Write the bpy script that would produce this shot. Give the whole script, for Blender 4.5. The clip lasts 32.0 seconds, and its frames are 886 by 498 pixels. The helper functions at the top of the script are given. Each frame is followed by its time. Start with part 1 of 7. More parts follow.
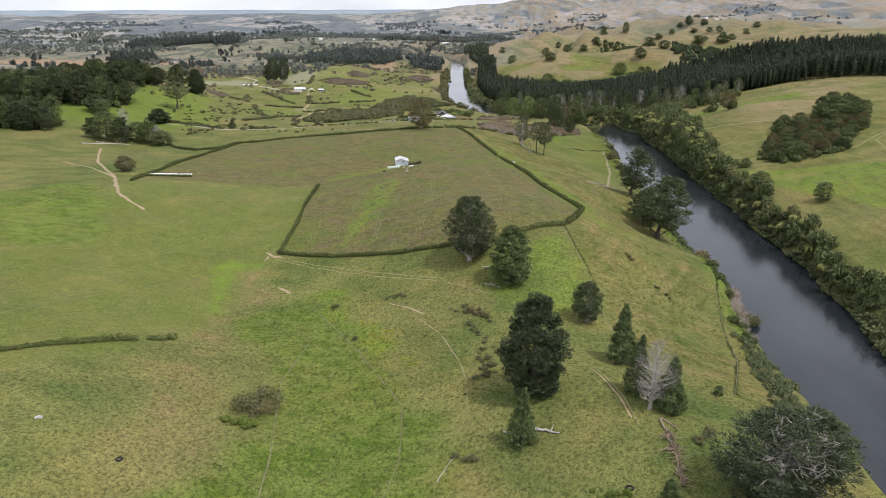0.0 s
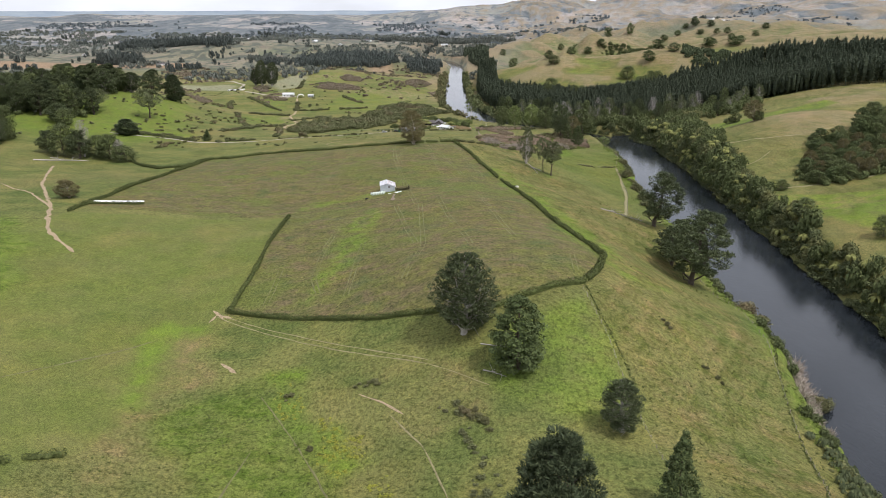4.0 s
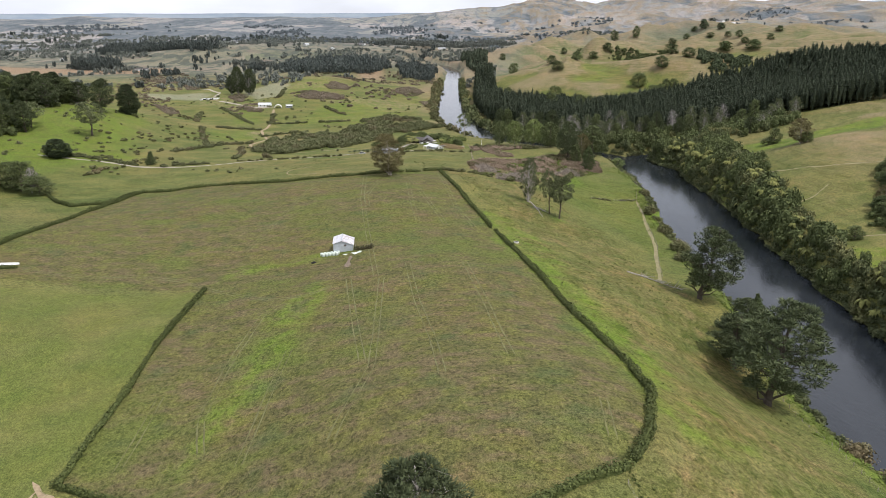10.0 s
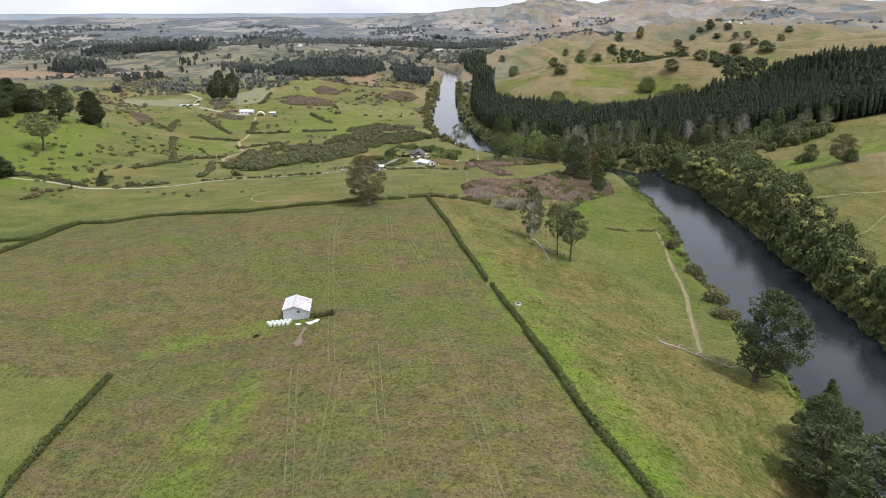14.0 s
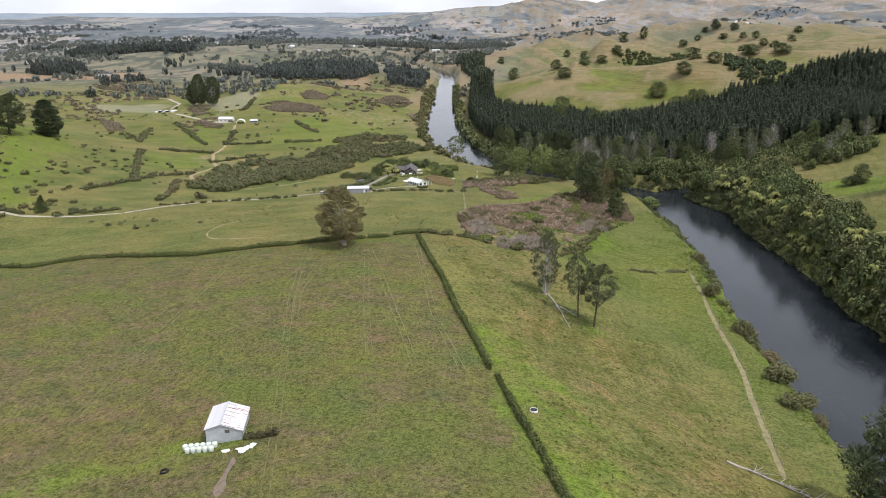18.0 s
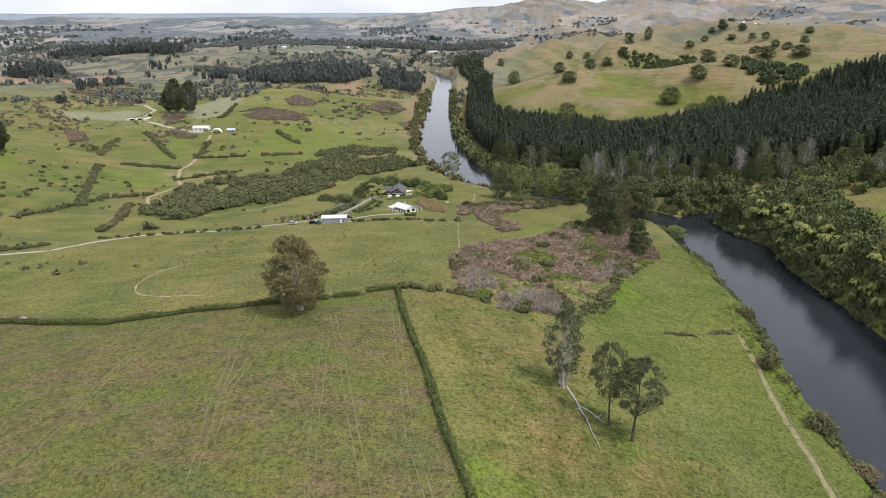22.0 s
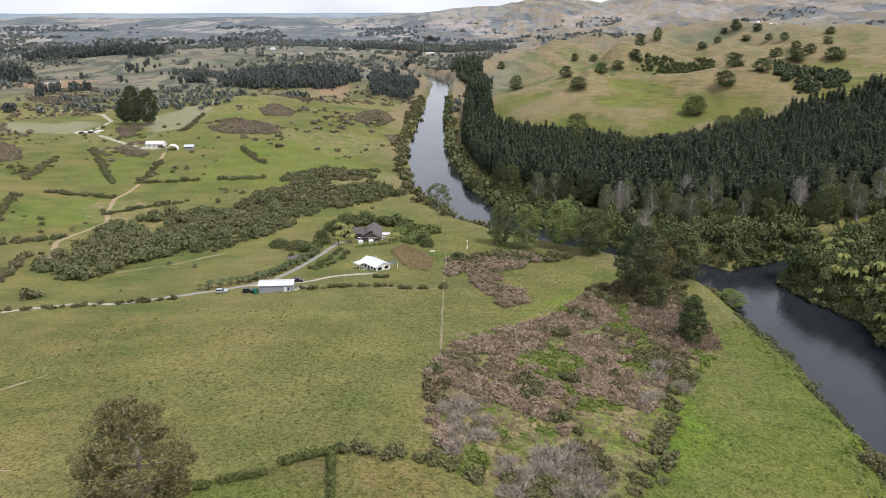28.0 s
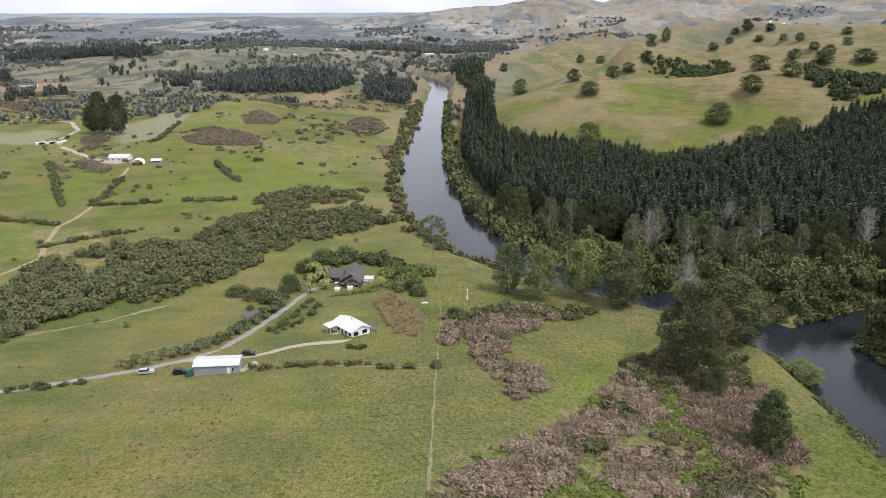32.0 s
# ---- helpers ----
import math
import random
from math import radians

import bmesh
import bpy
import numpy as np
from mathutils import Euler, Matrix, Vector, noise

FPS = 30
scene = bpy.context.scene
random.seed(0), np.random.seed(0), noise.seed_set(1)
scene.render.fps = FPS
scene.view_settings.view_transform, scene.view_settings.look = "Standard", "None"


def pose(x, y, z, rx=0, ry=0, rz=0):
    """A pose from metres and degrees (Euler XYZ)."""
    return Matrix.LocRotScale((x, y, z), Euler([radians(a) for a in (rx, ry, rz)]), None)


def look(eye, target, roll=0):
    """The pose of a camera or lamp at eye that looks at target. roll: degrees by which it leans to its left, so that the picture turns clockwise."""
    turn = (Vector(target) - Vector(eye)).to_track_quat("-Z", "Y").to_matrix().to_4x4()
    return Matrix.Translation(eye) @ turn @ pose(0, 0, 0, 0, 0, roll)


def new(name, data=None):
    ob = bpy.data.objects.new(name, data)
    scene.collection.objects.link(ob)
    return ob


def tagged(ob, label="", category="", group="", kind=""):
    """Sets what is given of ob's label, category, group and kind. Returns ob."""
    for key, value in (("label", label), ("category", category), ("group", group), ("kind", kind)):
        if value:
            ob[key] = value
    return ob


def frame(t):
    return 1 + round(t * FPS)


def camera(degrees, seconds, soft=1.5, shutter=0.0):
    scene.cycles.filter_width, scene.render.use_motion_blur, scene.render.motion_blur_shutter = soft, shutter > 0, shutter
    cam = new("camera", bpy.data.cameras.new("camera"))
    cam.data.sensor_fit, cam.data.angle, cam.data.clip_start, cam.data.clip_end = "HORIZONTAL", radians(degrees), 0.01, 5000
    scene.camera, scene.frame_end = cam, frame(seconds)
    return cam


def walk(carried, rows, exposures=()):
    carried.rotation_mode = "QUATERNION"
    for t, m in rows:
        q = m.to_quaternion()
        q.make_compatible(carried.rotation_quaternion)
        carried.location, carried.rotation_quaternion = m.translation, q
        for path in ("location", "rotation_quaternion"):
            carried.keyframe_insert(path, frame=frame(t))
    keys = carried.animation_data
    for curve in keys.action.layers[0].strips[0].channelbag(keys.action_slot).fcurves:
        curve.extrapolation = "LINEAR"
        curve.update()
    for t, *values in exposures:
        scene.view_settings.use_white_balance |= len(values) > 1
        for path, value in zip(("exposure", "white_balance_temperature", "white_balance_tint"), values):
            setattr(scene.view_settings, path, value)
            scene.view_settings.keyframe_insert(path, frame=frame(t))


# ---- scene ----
# camera: a drone gliding forward along the ridge, looking about 18 degrees down
cam = camera(61.510, 32.0, soft=0.7)
walk(cam, [
    (0, pose(0.00, -0.00, 119.74, 72.066, 0, 3.908)),
    (6, pose(-0.63, 99.28, 118.95, 72.187, 0, 3.941)),
    (9, pose(1.89, 150.48, 117.92, 72.307, 0, 3.985)),
    (13, pose(3.90, 217.46, 117.77, 72.328, 0, 3.977)),
    (19, pose(1.17, 318.14, 117.43, 72.283, 0, 3.755)),
    (23, pose(1.13, 387.09, 116.18, 72.331, 0, 3.722)),
    (28, pose(2.10, 471.64, 114.53, 72.342, 0, 3.770)),
    (32, pose(-0.00, 540.00, 113.16, 72.349, 0, 3.832)),
])

# ---- sky and sun: bright thin cloud, soft sun from the right and behind ----
SUN_WAY = Vector((0.62, -0.42, 1.25)).normalized()
world = bpy.data.worlds.new("sky")
scene.world = world
world.use_nodes = True
wn, wl = world.node_tree.nodes, world.node_tree.links
wn.clear()
sky = wn.new("ShaderNodeTexSky")
sky.sky_type = 'NISHITA'
sky.sun_disc = False
sky.sun_elevation = math.asin(SUN_WAY.z)
sky.sun_rotation = math.atan2(SUN_WAY.x, SUN_WAY.y)
sky.dust_density = 2.0
cloud_at = wn.new("ShaderNodeTexCoord")
cloud_map = wn.new("ShaderNodeMapping")
cloud_map.inputs["Scale"].default_value = (1.6, 1.6, 5.0)
cloud = wn.new("ShaderNodeTexNoise")
cloud.inputs["Scale"].default_value = 2.2
cloud.inputs["Detail"].default_value = 6
cover = wn.new("ShaderNodeMapRange")
cover.inputs["From Min"].default_value, cover.inputs["From Max"].default_value = 0.38, 0.62
cover.inputs["To Min"].default_value, cover.inputs["To Max"].default_value = 0.70, 0.98
whiten = wn.new("ShaderNodeMix")
whiten.data_type = 'RGBA'
whiten.inputs["B"].default_value = (7.65, 7.9, 8.75, 1)
back = wn.new("ShaderNodeBackground")
back.inputs["Strength"].default_value = 0.135
wout = wn.new("ShaderNodeOutputWorld")
wl.new(cloud_at.outputs["Generated"], cloud_map.inputs["Vector"])
wl.new(cloud_map.outputs["Vector"], cloud.inputs["Vector"])
wl.new(cloud.outputs["Fac"], cover.inputs["Value"])
wl.new(cover.outputs["Result"], whiten.inputs["Factor"])
wl.new(sky.outputs["Color"], whiten.inputs["A"])
wl.new(whiten.outputs["Result"], back.inputs["Color"])
wl.new(back.outputs["Background"], wout.inputs["Surface"])

sun = new("sun", bpy.data.lights.new("sun", 'SUN'))
sun.data.energy = 2.9
sun.data.angle = radians(4)
sun.data.color = (1.0, 0.958, 0.90)
sun.matrix_world = look(SUN_WAY * 100, (0, 0, 0))

# ---- materials ----


class Nodes:
    """A small builder of node materials."""

    def __init__(self, name):
        self.mat = bpy.data.materials.new(name)
        self.mat.use_nodes = True
        self.n, self.l = self.mat.node_tree.nodes, self.mat.node_tree.links
        self.shader = self.n["Principled BSDF"]
        self.where = self.n.new("ShaderNodeTexCoord").outputs["Object"]

    def put(self, socket, value):
        if hasattr(value, "is_linked"):
            self.l.new(value, socket)
        elif isinstance(value, tuple):
            socket.default_value = (*value, 1.0) if len(value) == 3 else value
        else:
            socket.default_value = value

    def noise(self, size, detail=4, rough=0.55, at=None, stretch=None):
        """Noise whose features are about size metres."""
        node = self.n.new("ShaderNodeTexNoise")
        node.inputs["Scale"].default_value = 1.0 / size
        node.inputs["Detail"].default_value = detail
        node.inputs["Roughness"].default_value = rough
        src = at or self.where
        if stretch:
            m = self.n.new("ShaderNodeMapping")
            m.inputs["Scale"].default_value = stretch
            self.l.new(src, m.inputs["Vector"])
            src = m.outputs["Vector"]
        self.l.new(src, node.inputs["Vector"])
        return node.outputs["Fac"]

    def span(self, value, lo, hi, to_lo=0.0, to_hi=1.0):
        node = self.n.new("ShaderNodeMapRange")
        for k, v in (("From Min", lo), ("From Max", hi), ("To Min", to_lo), ("To Max", to_hi)):
            node.inputs[k].default_value = v
        self.put(node.inputs["Value"], value)
        return node.outputs["Result"]

    def mix(self, a, b, fac, mode='MIX'):
        node = self.n.new("ShaderNodeMix")
        node.data_type, node.blend_type = 'RGBA', mode
        self.put(node.inputs["A"], a)
        self.put(node.inputs["B"], b)
        self.put(node.inputs["Factor"], fac)
        return node.outputs["Result"]

    def math(self, op, a, b=0.0):
        node = self.n.new("ShaderNodeMath")
        node.operation = op
        self.put(node.inputs[0], a)
        self.put(node.inputs[1], b)
        return node.outputs[0]

    def attr(self, name):
        node = self.n.new("ShaderNodeAttribute")
        node.attribute_name = name
        return node.outputs["Fac"]

    def island(self):
        return self.n.new("ShaderNodeNewGeometry").outputs["Random Per Island"]

    def each(self):
        return self.n.new("ShaderNodeObjectInfo").outputs["Random"]

    def bump(self, height, strength, distance=0.1):
        node = self.n.new("ShaderNodeBump")
        node.inputs["Strength"].default_value = strength
        node.inputs["Distance"].default_value = distance
        self.l.new(height, node.inputs["Height"])
        self.l.new(node.outputs["Normal"], self.shader.inputs["Normal"])

    def done(self, colour, rough=0.8, metal=0.0, spec=0.3):
        self.put(self.shader.inputs["Base Color"], colour)
        self.put(self.shader.inputs["Roughness"], rough)
        self.put(self.shader.inputs["Metallic"], metal)
        self.put(self.shader.inputs["Specular IOR Level"], spec)
        return self.mat


def leaf_mat(name, dark, light, patch=5.0, third=None):
    m = Nodes(name)
    c = m.mix(dark, light, m.math('ADD', m.math('MULTIPLY', m.island(), 0.65), m.math('MULTIPLY', m.noise(patch), 0.45)))
    if third:
        c = m.mix(c, third, m.span(m.noise(patch * 3.1, 2), 0.52, 0.66, 0.0, 0.8))
    c = m.mix(c, m.mix(c, (0.5, 0.5, 0.5), 1.0, 'MULTIPLY'), m.span(m.each(), 0, 1, 0.0, 0.55))
    return m.done(c, 0.75, 0.0, 0.15)


def plain_mat(name, colour, rough=0.7, metal=0.0, vary=0.25, size=0.8, spec=0.3):
    m = Nodes(name)
    dark = tuple(v * (1 - vary) for v in colour)
    c = m.mix(dark, colour, m.span(m.noise(size, 5), 0.3, 0.6))
    c = m.mix(c, dark, m.span(m.noise(size * 9, 3), 0.5, 0.75, 0, 0.6))
    m.bump(m.noise(size * 0.2, 3), 0.25, 0.02)
    return m.done(c, rough, metal, spec)


def ground_mat():
    m = Nodes("pasture")
    huge, big, mid, small, fine = m.noise(60, 3), m.noise(17, 4), m.noise(5, 4), m.noise(1.0, 4, 0.65), m.noise(0.32, 3, 0.7)
    combed = m.noise(1.1, 4, 0.75, stretch=(1.0, 0.6, 1.0))
    c = m.mix((0.112, 0.136, 0.043), (0.182, 0.181, 0.064), m.span(m.noise(15, 5, 0.6, stretch=(0.6, 1.0, 1.0)), 0.40, 0.60))
    c = m.mix(c, (0.214, 0.181, 0.081), m.span(huge, 0.45, 0.68, 0, 0.6))
    c = m.mix(c, (0.78, 0.86, 0.80), m.span(m.noise(42, 4, 0.55, stretch=(1.0, 0.7, 1.0)), 0.44, 0.62, 0.0, 0.8), 'MULTIPLY')
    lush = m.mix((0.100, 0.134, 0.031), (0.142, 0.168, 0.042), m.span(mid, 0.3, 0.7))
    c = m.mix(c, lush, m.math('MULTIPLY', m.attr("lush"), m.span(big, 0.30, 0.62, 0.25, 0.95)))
    bright = m.mix((0.113, 0.177, 0.025), (0.166, 0.234, 0.038), mid)
    c = m.mix(c, bright, m.math('MULTIPLY', m.attr("bright"), m.span(m.noise(8, 3), 0.36, 0.58, 0.2, 0.95)))
    dry = m.mix((0.222, 0.172, 0.084), (0.165, 0.155, 0.060), m.span(mid, 0.36, 0.62))
    c = m.mix(c, dry, m.math('MULTIPLY', m.attr("dry"), m.span(m.noise(15, 5, 0.6), 0.40, 0.58, 1.0, 0.12)))
    mown = m.mix((0.112, 0.106, 0.047), (0.153, 0.149, 0.051), m.span(mid, 0.38, 0.64))
    mown = m.mix(mown, (0.170, 0.130, 0.080), m.span(m.noise(4.5, 6, 0.65, stretch=(0.5, 1.0, 1.0)), 0.47, 0.60, 0, 0.75))
    mown = m.mix(mown, (0.122, 0.143, 0.040), m.span(m.noise(22, 5, 0.6, stretch=(0.6, 1.0, 1.0)), 0.50, 0.66, 0, 0.9))
    mown = m.mix(mown, (0.092, 0.116, 0.047), m.span(m.noise(13, 4), 0.55, 0.70, 0, 0.7))
    c = m.mix(c, mown, m.attr("mown"))
    c = m.mix(c, bright, m.math('MULTIPLY', m.math('MULTIPLY', m.attr("bright"), m.attr("mown")), m.span(m.noise(6, 4), 0.38, 0.58, 0.15, 0.8)))
    rough = m.mix((0.172, 0.168, 0.074), (0.295, 0.230, 0.136), m.span(mid, 0.35, 0.65))
    rough = m.mix(rough, (0.150, 0.196, 0.049), m.span(m.noise(7, 3), 0.48, 0.6, 0, 0.8))
    c = m.mix(c, rough, m.math('MULTIPLY', m.attr("rough"), m.span(mid, 0.3, 0.6, 0.4, 1.0)))
    # far pasture: a patchwork of blocks, scrubby gullies and dry faces, greyed with haze
    cell = m.n.new("ShaderNodeTexVoronoi")
    cell.inputs["Scale"].default_value = 1 / 190
    warp = m.n.new("ShaderNodeMapping")
    warp.inputs["Rotation"].default_value = (0, 0, 0.5)
    warp.inputs["Scale"].default_value = (1.0, 0.6, 0.2)
    m.l.new(m.where, warp.inputs["Vector"])
    m.l.new(warp.outputs["Vector"], cell.inputs["Vector"])
    pick = m.n.new("ShaderNodeSeparateColor")
    m.l.new(cell.outputs["Color"], pick.inputs["Color"])
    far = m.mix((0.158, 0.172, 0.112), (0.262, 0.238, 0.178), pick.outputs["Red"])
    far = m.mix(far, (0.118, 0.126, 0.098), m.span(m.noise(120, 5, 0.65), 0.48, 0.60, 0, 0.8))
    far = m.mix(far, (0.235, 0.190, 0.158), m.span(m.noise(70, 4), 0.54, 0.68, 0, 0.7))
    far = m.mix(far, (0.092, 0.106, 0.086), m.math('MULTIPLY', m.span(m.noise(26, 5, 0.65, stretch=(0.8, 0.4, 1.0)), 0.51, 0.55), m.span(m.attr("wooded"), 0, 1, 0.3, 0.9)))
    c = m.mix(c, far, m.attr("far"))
    # remote fields and woods: distance haze mixed into the colours as pale blue-grey
    hazy_remote = m.mix((0.225, 0.245, 0.250), (0.345, 0.325, 0.305), pick.outputs["Green"])
    hazy_remote = m.mix(hazy_remote, (0.255, 0.262, 0.228), m.span(m.noise(420, 3), 0.50, 0.60, 0, 0.7))
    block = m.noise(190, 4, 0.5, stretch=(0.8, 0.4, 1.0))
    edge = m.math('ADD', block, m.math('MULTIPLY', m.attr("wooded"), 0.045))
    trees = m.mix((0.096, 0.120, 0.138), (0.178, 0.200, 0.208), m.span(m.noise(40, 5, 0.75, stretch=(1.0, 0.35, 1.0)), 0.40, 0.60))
    hazy_remote = m.mix(hazy_remote, trees, m.span(edge, 0.545, 0.560, 0, 0.95))
    hazy_remote = m.mix(hazy_remote, trees, m.math('MULTIPLY', m.span(m.noise(34, 5, 0.65, stretch=(0.8, 0.3, 1.0)), 0.53, 0.555), m.span(m.attr("wooded"), 0, 1, 0.45, 0.95)))
    c = m.mix(c, hazy_remote, m.attr("hazy_remote"))
    c = m.mix(c, (0.270, 0.275, 0.190), m.math('MULTIPLY', m.attr("pale"), 0.7))
    worn = m.mix((0.285, 0.220, 0.145), (0.235, 0.195, 0.115), mid)
    c = m.mix(c, worn, m.math('MULTIPLY', m.attr("crest"), m.span(big, 0.3, 0.6, 1.0, 0.55)))
    soil = m.mix((0.235, 0.165, 0.105), (0.330, 0.255, 0.170), mid)
    c = m.mix(c, soil, m.attr("bare"))
    # tussocks and blades, short where the stock graze
    long = m.span(m.attr("grazed"), 0.0, 1.0, 1.0, 0.35)
    c = m.mix(c, (1.0, 0.97, 1.02), m.attr("grazed"), 'MULTIPLY')
    c = m.mix(c, (0.42, 0.44, 0.40), m.math('MULTIPLY', m.span(small, 0.37, 0.53, 0.8, 0.0), long), 'MULTIPLY')
    c = m.mix(c, (1.24, 1.22, 1.15), m.span(combed, 0.48, 0.62, 0.0, 1.0), 'MULTIPLY')
    c = m.mix(c, (0.54, 0.57, 0.50), m.span(fine, 0.36, 0.54, 1.0, 0.0), 'MULTIPLY')
    c = m.mix(c, (1.30, 1.27, 1.18), m.span(fine, 0.54, 0.66, 0.0, 1.0), 'MULTIPLY')
    c = m.mix(c, (0.50, 0.56, 0.46), m.math('MULTIPLY', m.span(m.noise(2.3, 4, 0.65), 0.56, 0.66, 0.0, 0.38), long), 'MULTIPLY')
    # stock terraces along the contours of the hills
    shelf = m.noise(5.0, 4, 0.6, stretch=(0.22, 0.22, 4.5))
    c = m.mix(c, (0.74, 0.78, 0.66), m.math('MULTIPLY', m.span(shelf, 0.50, 0.62), m.attr("hill")), 'MULTIPLY')
    c = m.mix(c, (1.14, 1.08, 1.06), m.math('MULTIPLY', m.span(shelf, 0.46, 0.36), m.attr("hill")), 'MULTIPLY')
    c = m.mix(c, (0.72, 0.86, 0.66), m.math('MULTIPLY', m.span(m.noise(11, 5, 0.6), 0.56, 0.66, 0, 0.6), m.attr("hill")), 'MULTIPLY')
    # broad yellowing and coarse clumps in the ungrazed ground
    c = m.mix(c, (1.10, 1.02, 1.0), m.span(m.noise(31, 4, 0.6), 0.48, 0.62, 0.0, 0.8), 'MULTIPLY')
    clump = m.span(m.noise(4.5, 5, 0.7, stretch=(0.55, 1.0, 1.0)), 0.47, 0.60, 0.0, 0.9)
    c = m.mix(c, (0.62, 0.74, 0.52), m.math('MULTIPLY', clump, m.attr("clumpy")), 'MULTIPLY')
    tuft = m.math('ADD', m.math('MULTIPLY', small, 0.7), m.math('MULTIPLY', fine, 0.3))
    tuft = m.math('ADD', tuft, m.math('MULTIPLY', m.noise(3.2, 3, 0.5, stretch=(0.7, 1.3, 1.0)), 1.6))
    m.bump(tuft, 0.5, 0.27)
    return m.done(c, 0.95, 0.0, 0.08)


def water_mat():
    m = Nodes("river_water")
    ripple = m.math('ADD', m.noise(1.1, 3, 0.6, stretch=(1.0, 0.5, 1.0)), m.math('MULTIPLY', m.noise(7, 3, stretch=(1.0, 0.35, 1.0)), 1.2))
    m.bump(ripple, 0.22, 0.35)
    calm = m.span(m.noise(28, 4, stretch=(1.0, 0.35, 1.0)), 0.42, 0.62, 0.015, 0.08)
    c = m.mix((0.011, 0.014, 0.018), (0.026, 0.030, 0.036), m.span(m.noise(34, 4, stretch=(1.0, 0.4, 1.0)), 0.35, 0.65))
    m.done(c, calm, 0.0, 0.5)
    m.shader.inputs["IOR"].default_value = 1.33
    return m.mat


def iron_mat(name, pale, rust_at, along=0.35):
    """Painted or galvanised corrugated iron with rust that runs down the sheets."""
    m = Nodes(name)
    c = m.mix(pale, tuple(v * 0.78 for v in pale), m.span(m.noise(1.7, 4), 0.35, 0.65))
    if rust_at < 1:
        streak = m.noise(0.9, 5, 0.6, stretch=(0.22, 2.6, 0.22))
        node = streak.node
        node.noise_dimensions = '4D'
        m.l.new(m.math('MULTIPLY', m.each(), 40.0), node.inputs["W"])
        c = m.mix(c, (0.26, 0.085, 0.035), m.span(streak, rust_at, rust_at + 0.05, 0, 0.95))
    return m.done(c, 0.45, along, 0.4)


PASTURE = ground_mat()
WATER = water_mat()
BARK = plain_mat("bark", (0.115, 0.092, 0.072), 0.9, 0, 0.5, 0.5)
GREY_WOOD = plain_mat("bleached_wood", (0.46, 0.42, 0.39), 0.85, 0, 0.35, 0.6)
PALE_BARK = plain_mat("pale_bark", (0.42, 0.36, 0.29), 0.8, 0, 0.4, 0.9)
PINE = leaf_mat("pine_needles", (0.034, 0.049, 0.026), (0.115, 0.140, 0.070), 3.0)
PINE_LIGHT = leaf_mat("old_pine_needles", (0.078, 0.094, 0.046), (0.22, 0.24, 0.12), 3.0)
CYPRESS = leaf_mat("cypress_sprays", (0.036, 0.054, 0.022), (0.125, 0.155, 0.058), 3.0)
PLANTATION = leaf_mat("plantation_needles", (0.026, 0.037, 0.024), (0.118, 0.140, 0.088), 3.6)
GUM = leaf_mat("gum_leaves", (0.098, 0.090, 0.040), (0.265, 0.225, 0.108), 3.0)
BROADLEAF = leaf_mat("broad_leaves", (0.052, 0.07, 0.028), (0.16, 0.185, 0.072), 4.0)
LIME = leaf_mat("bright_leaves", (0.100, 0.135, 0.042), (0.26, 0.305, 0.105), 4.0)
NATIVE = leaf_mat("native_bush_leaves", (0.052, 0.068, 0.032), (0.175, 0.192, 0.084), 5.0, (0.225, 0.220, 0.092))
VALLEY_LEAF = leaf_mat("valley_scrub_leaves", (0.066, 0.079, 0.037), (0.205, 0.210, 0.098), 9.0, (0.180, 0.150, 0.088))
SCRUB = leaf_mat("scrub_leaves", (0.062, 0.07, 0.03), (0.19, 0.185, 0.085), 6.0, (0.2, 0.155, 0.09))
GORSE = leaf_mat("brown_gorse", (0.185, 0.132, 0.094), (0.435, 0.335, 0.250), 6.0, (0.15, 0.145, 0.07))
VALLEY_GORSE = leaf_mat("olive_brown_gorse", (0.150, 0.118, 0.082), (0.325, 0.265, 0.195), 8.0, (0.150, 0.145, 0.075))
BRACKEN = leaf_mat("dry_bracken", (0.190, 0.150, 0.088), (0.400, 0.330, 0.215), 5.0, (0.165, 0.165, 0.065))
RUSH = leaf_mat("bright_weeds", (0.082, 0.115, 0.024), (0.175, 0.215, 0.048), 4.0)
HEDGE = leaf_mat("hedge_leaves", (0.038, 0.053, 0.018), (0.148, 0.170, 0.055), 4.0)
TWIGS = leaf_mat("bare_twigs", (0.27, 0.22, 0.18), (0.54, 0.47, 0.40), 4.0)
BLEACHED = leaf_mat("bleached_twigs", (0.20, 0.18, 0.165), (0.40, 0.365, 0.34), 4.0)
REED = leaf_mat("dry_reeds", (0.26, 0.19, 0.1), (0.43, 0.34, 0.2), 3.0)
# leaves of the distance: haze is painted in as a paler, bluer tint
FAR_HAZY_LEAF = leaf_mat("hazy_distant_foliage", (0.094, 0.110, 0.098), (0.205, 0.214, 0.184), 30.0)
REMOTE_HAZY_LEAF = leaf_mat("hazy_remote_foliage", (0.125, 0.150, 0.165), (0.190, 0.212, 0.222), 90.0)
FAR_HAZY_PINE = leaf_mat("hazy_distant_pines", (0.060, 0.075, 0.070), (0.130, 0.146, 0.130), 30.0)
FERN = leaf_mat("fern_fronds", (0.115, 0.130, 0.040), (0.300, 0.300, 0.100), 3.0)
GRAVEL = plain_mat("pale_gravel", (0.40, 0.36, 0.295), 0.95, 0, 0.3, 1.2)
ASPHALT = plain_mat("worn_drive", (0.30, 0.285, 0.265), 0.9, 0, 0.25, 1.5)
CLAY = plain_mat("bare_clay", (0.36, 0.275, 0.175), 0.95, 0, 0.35, 1.0)
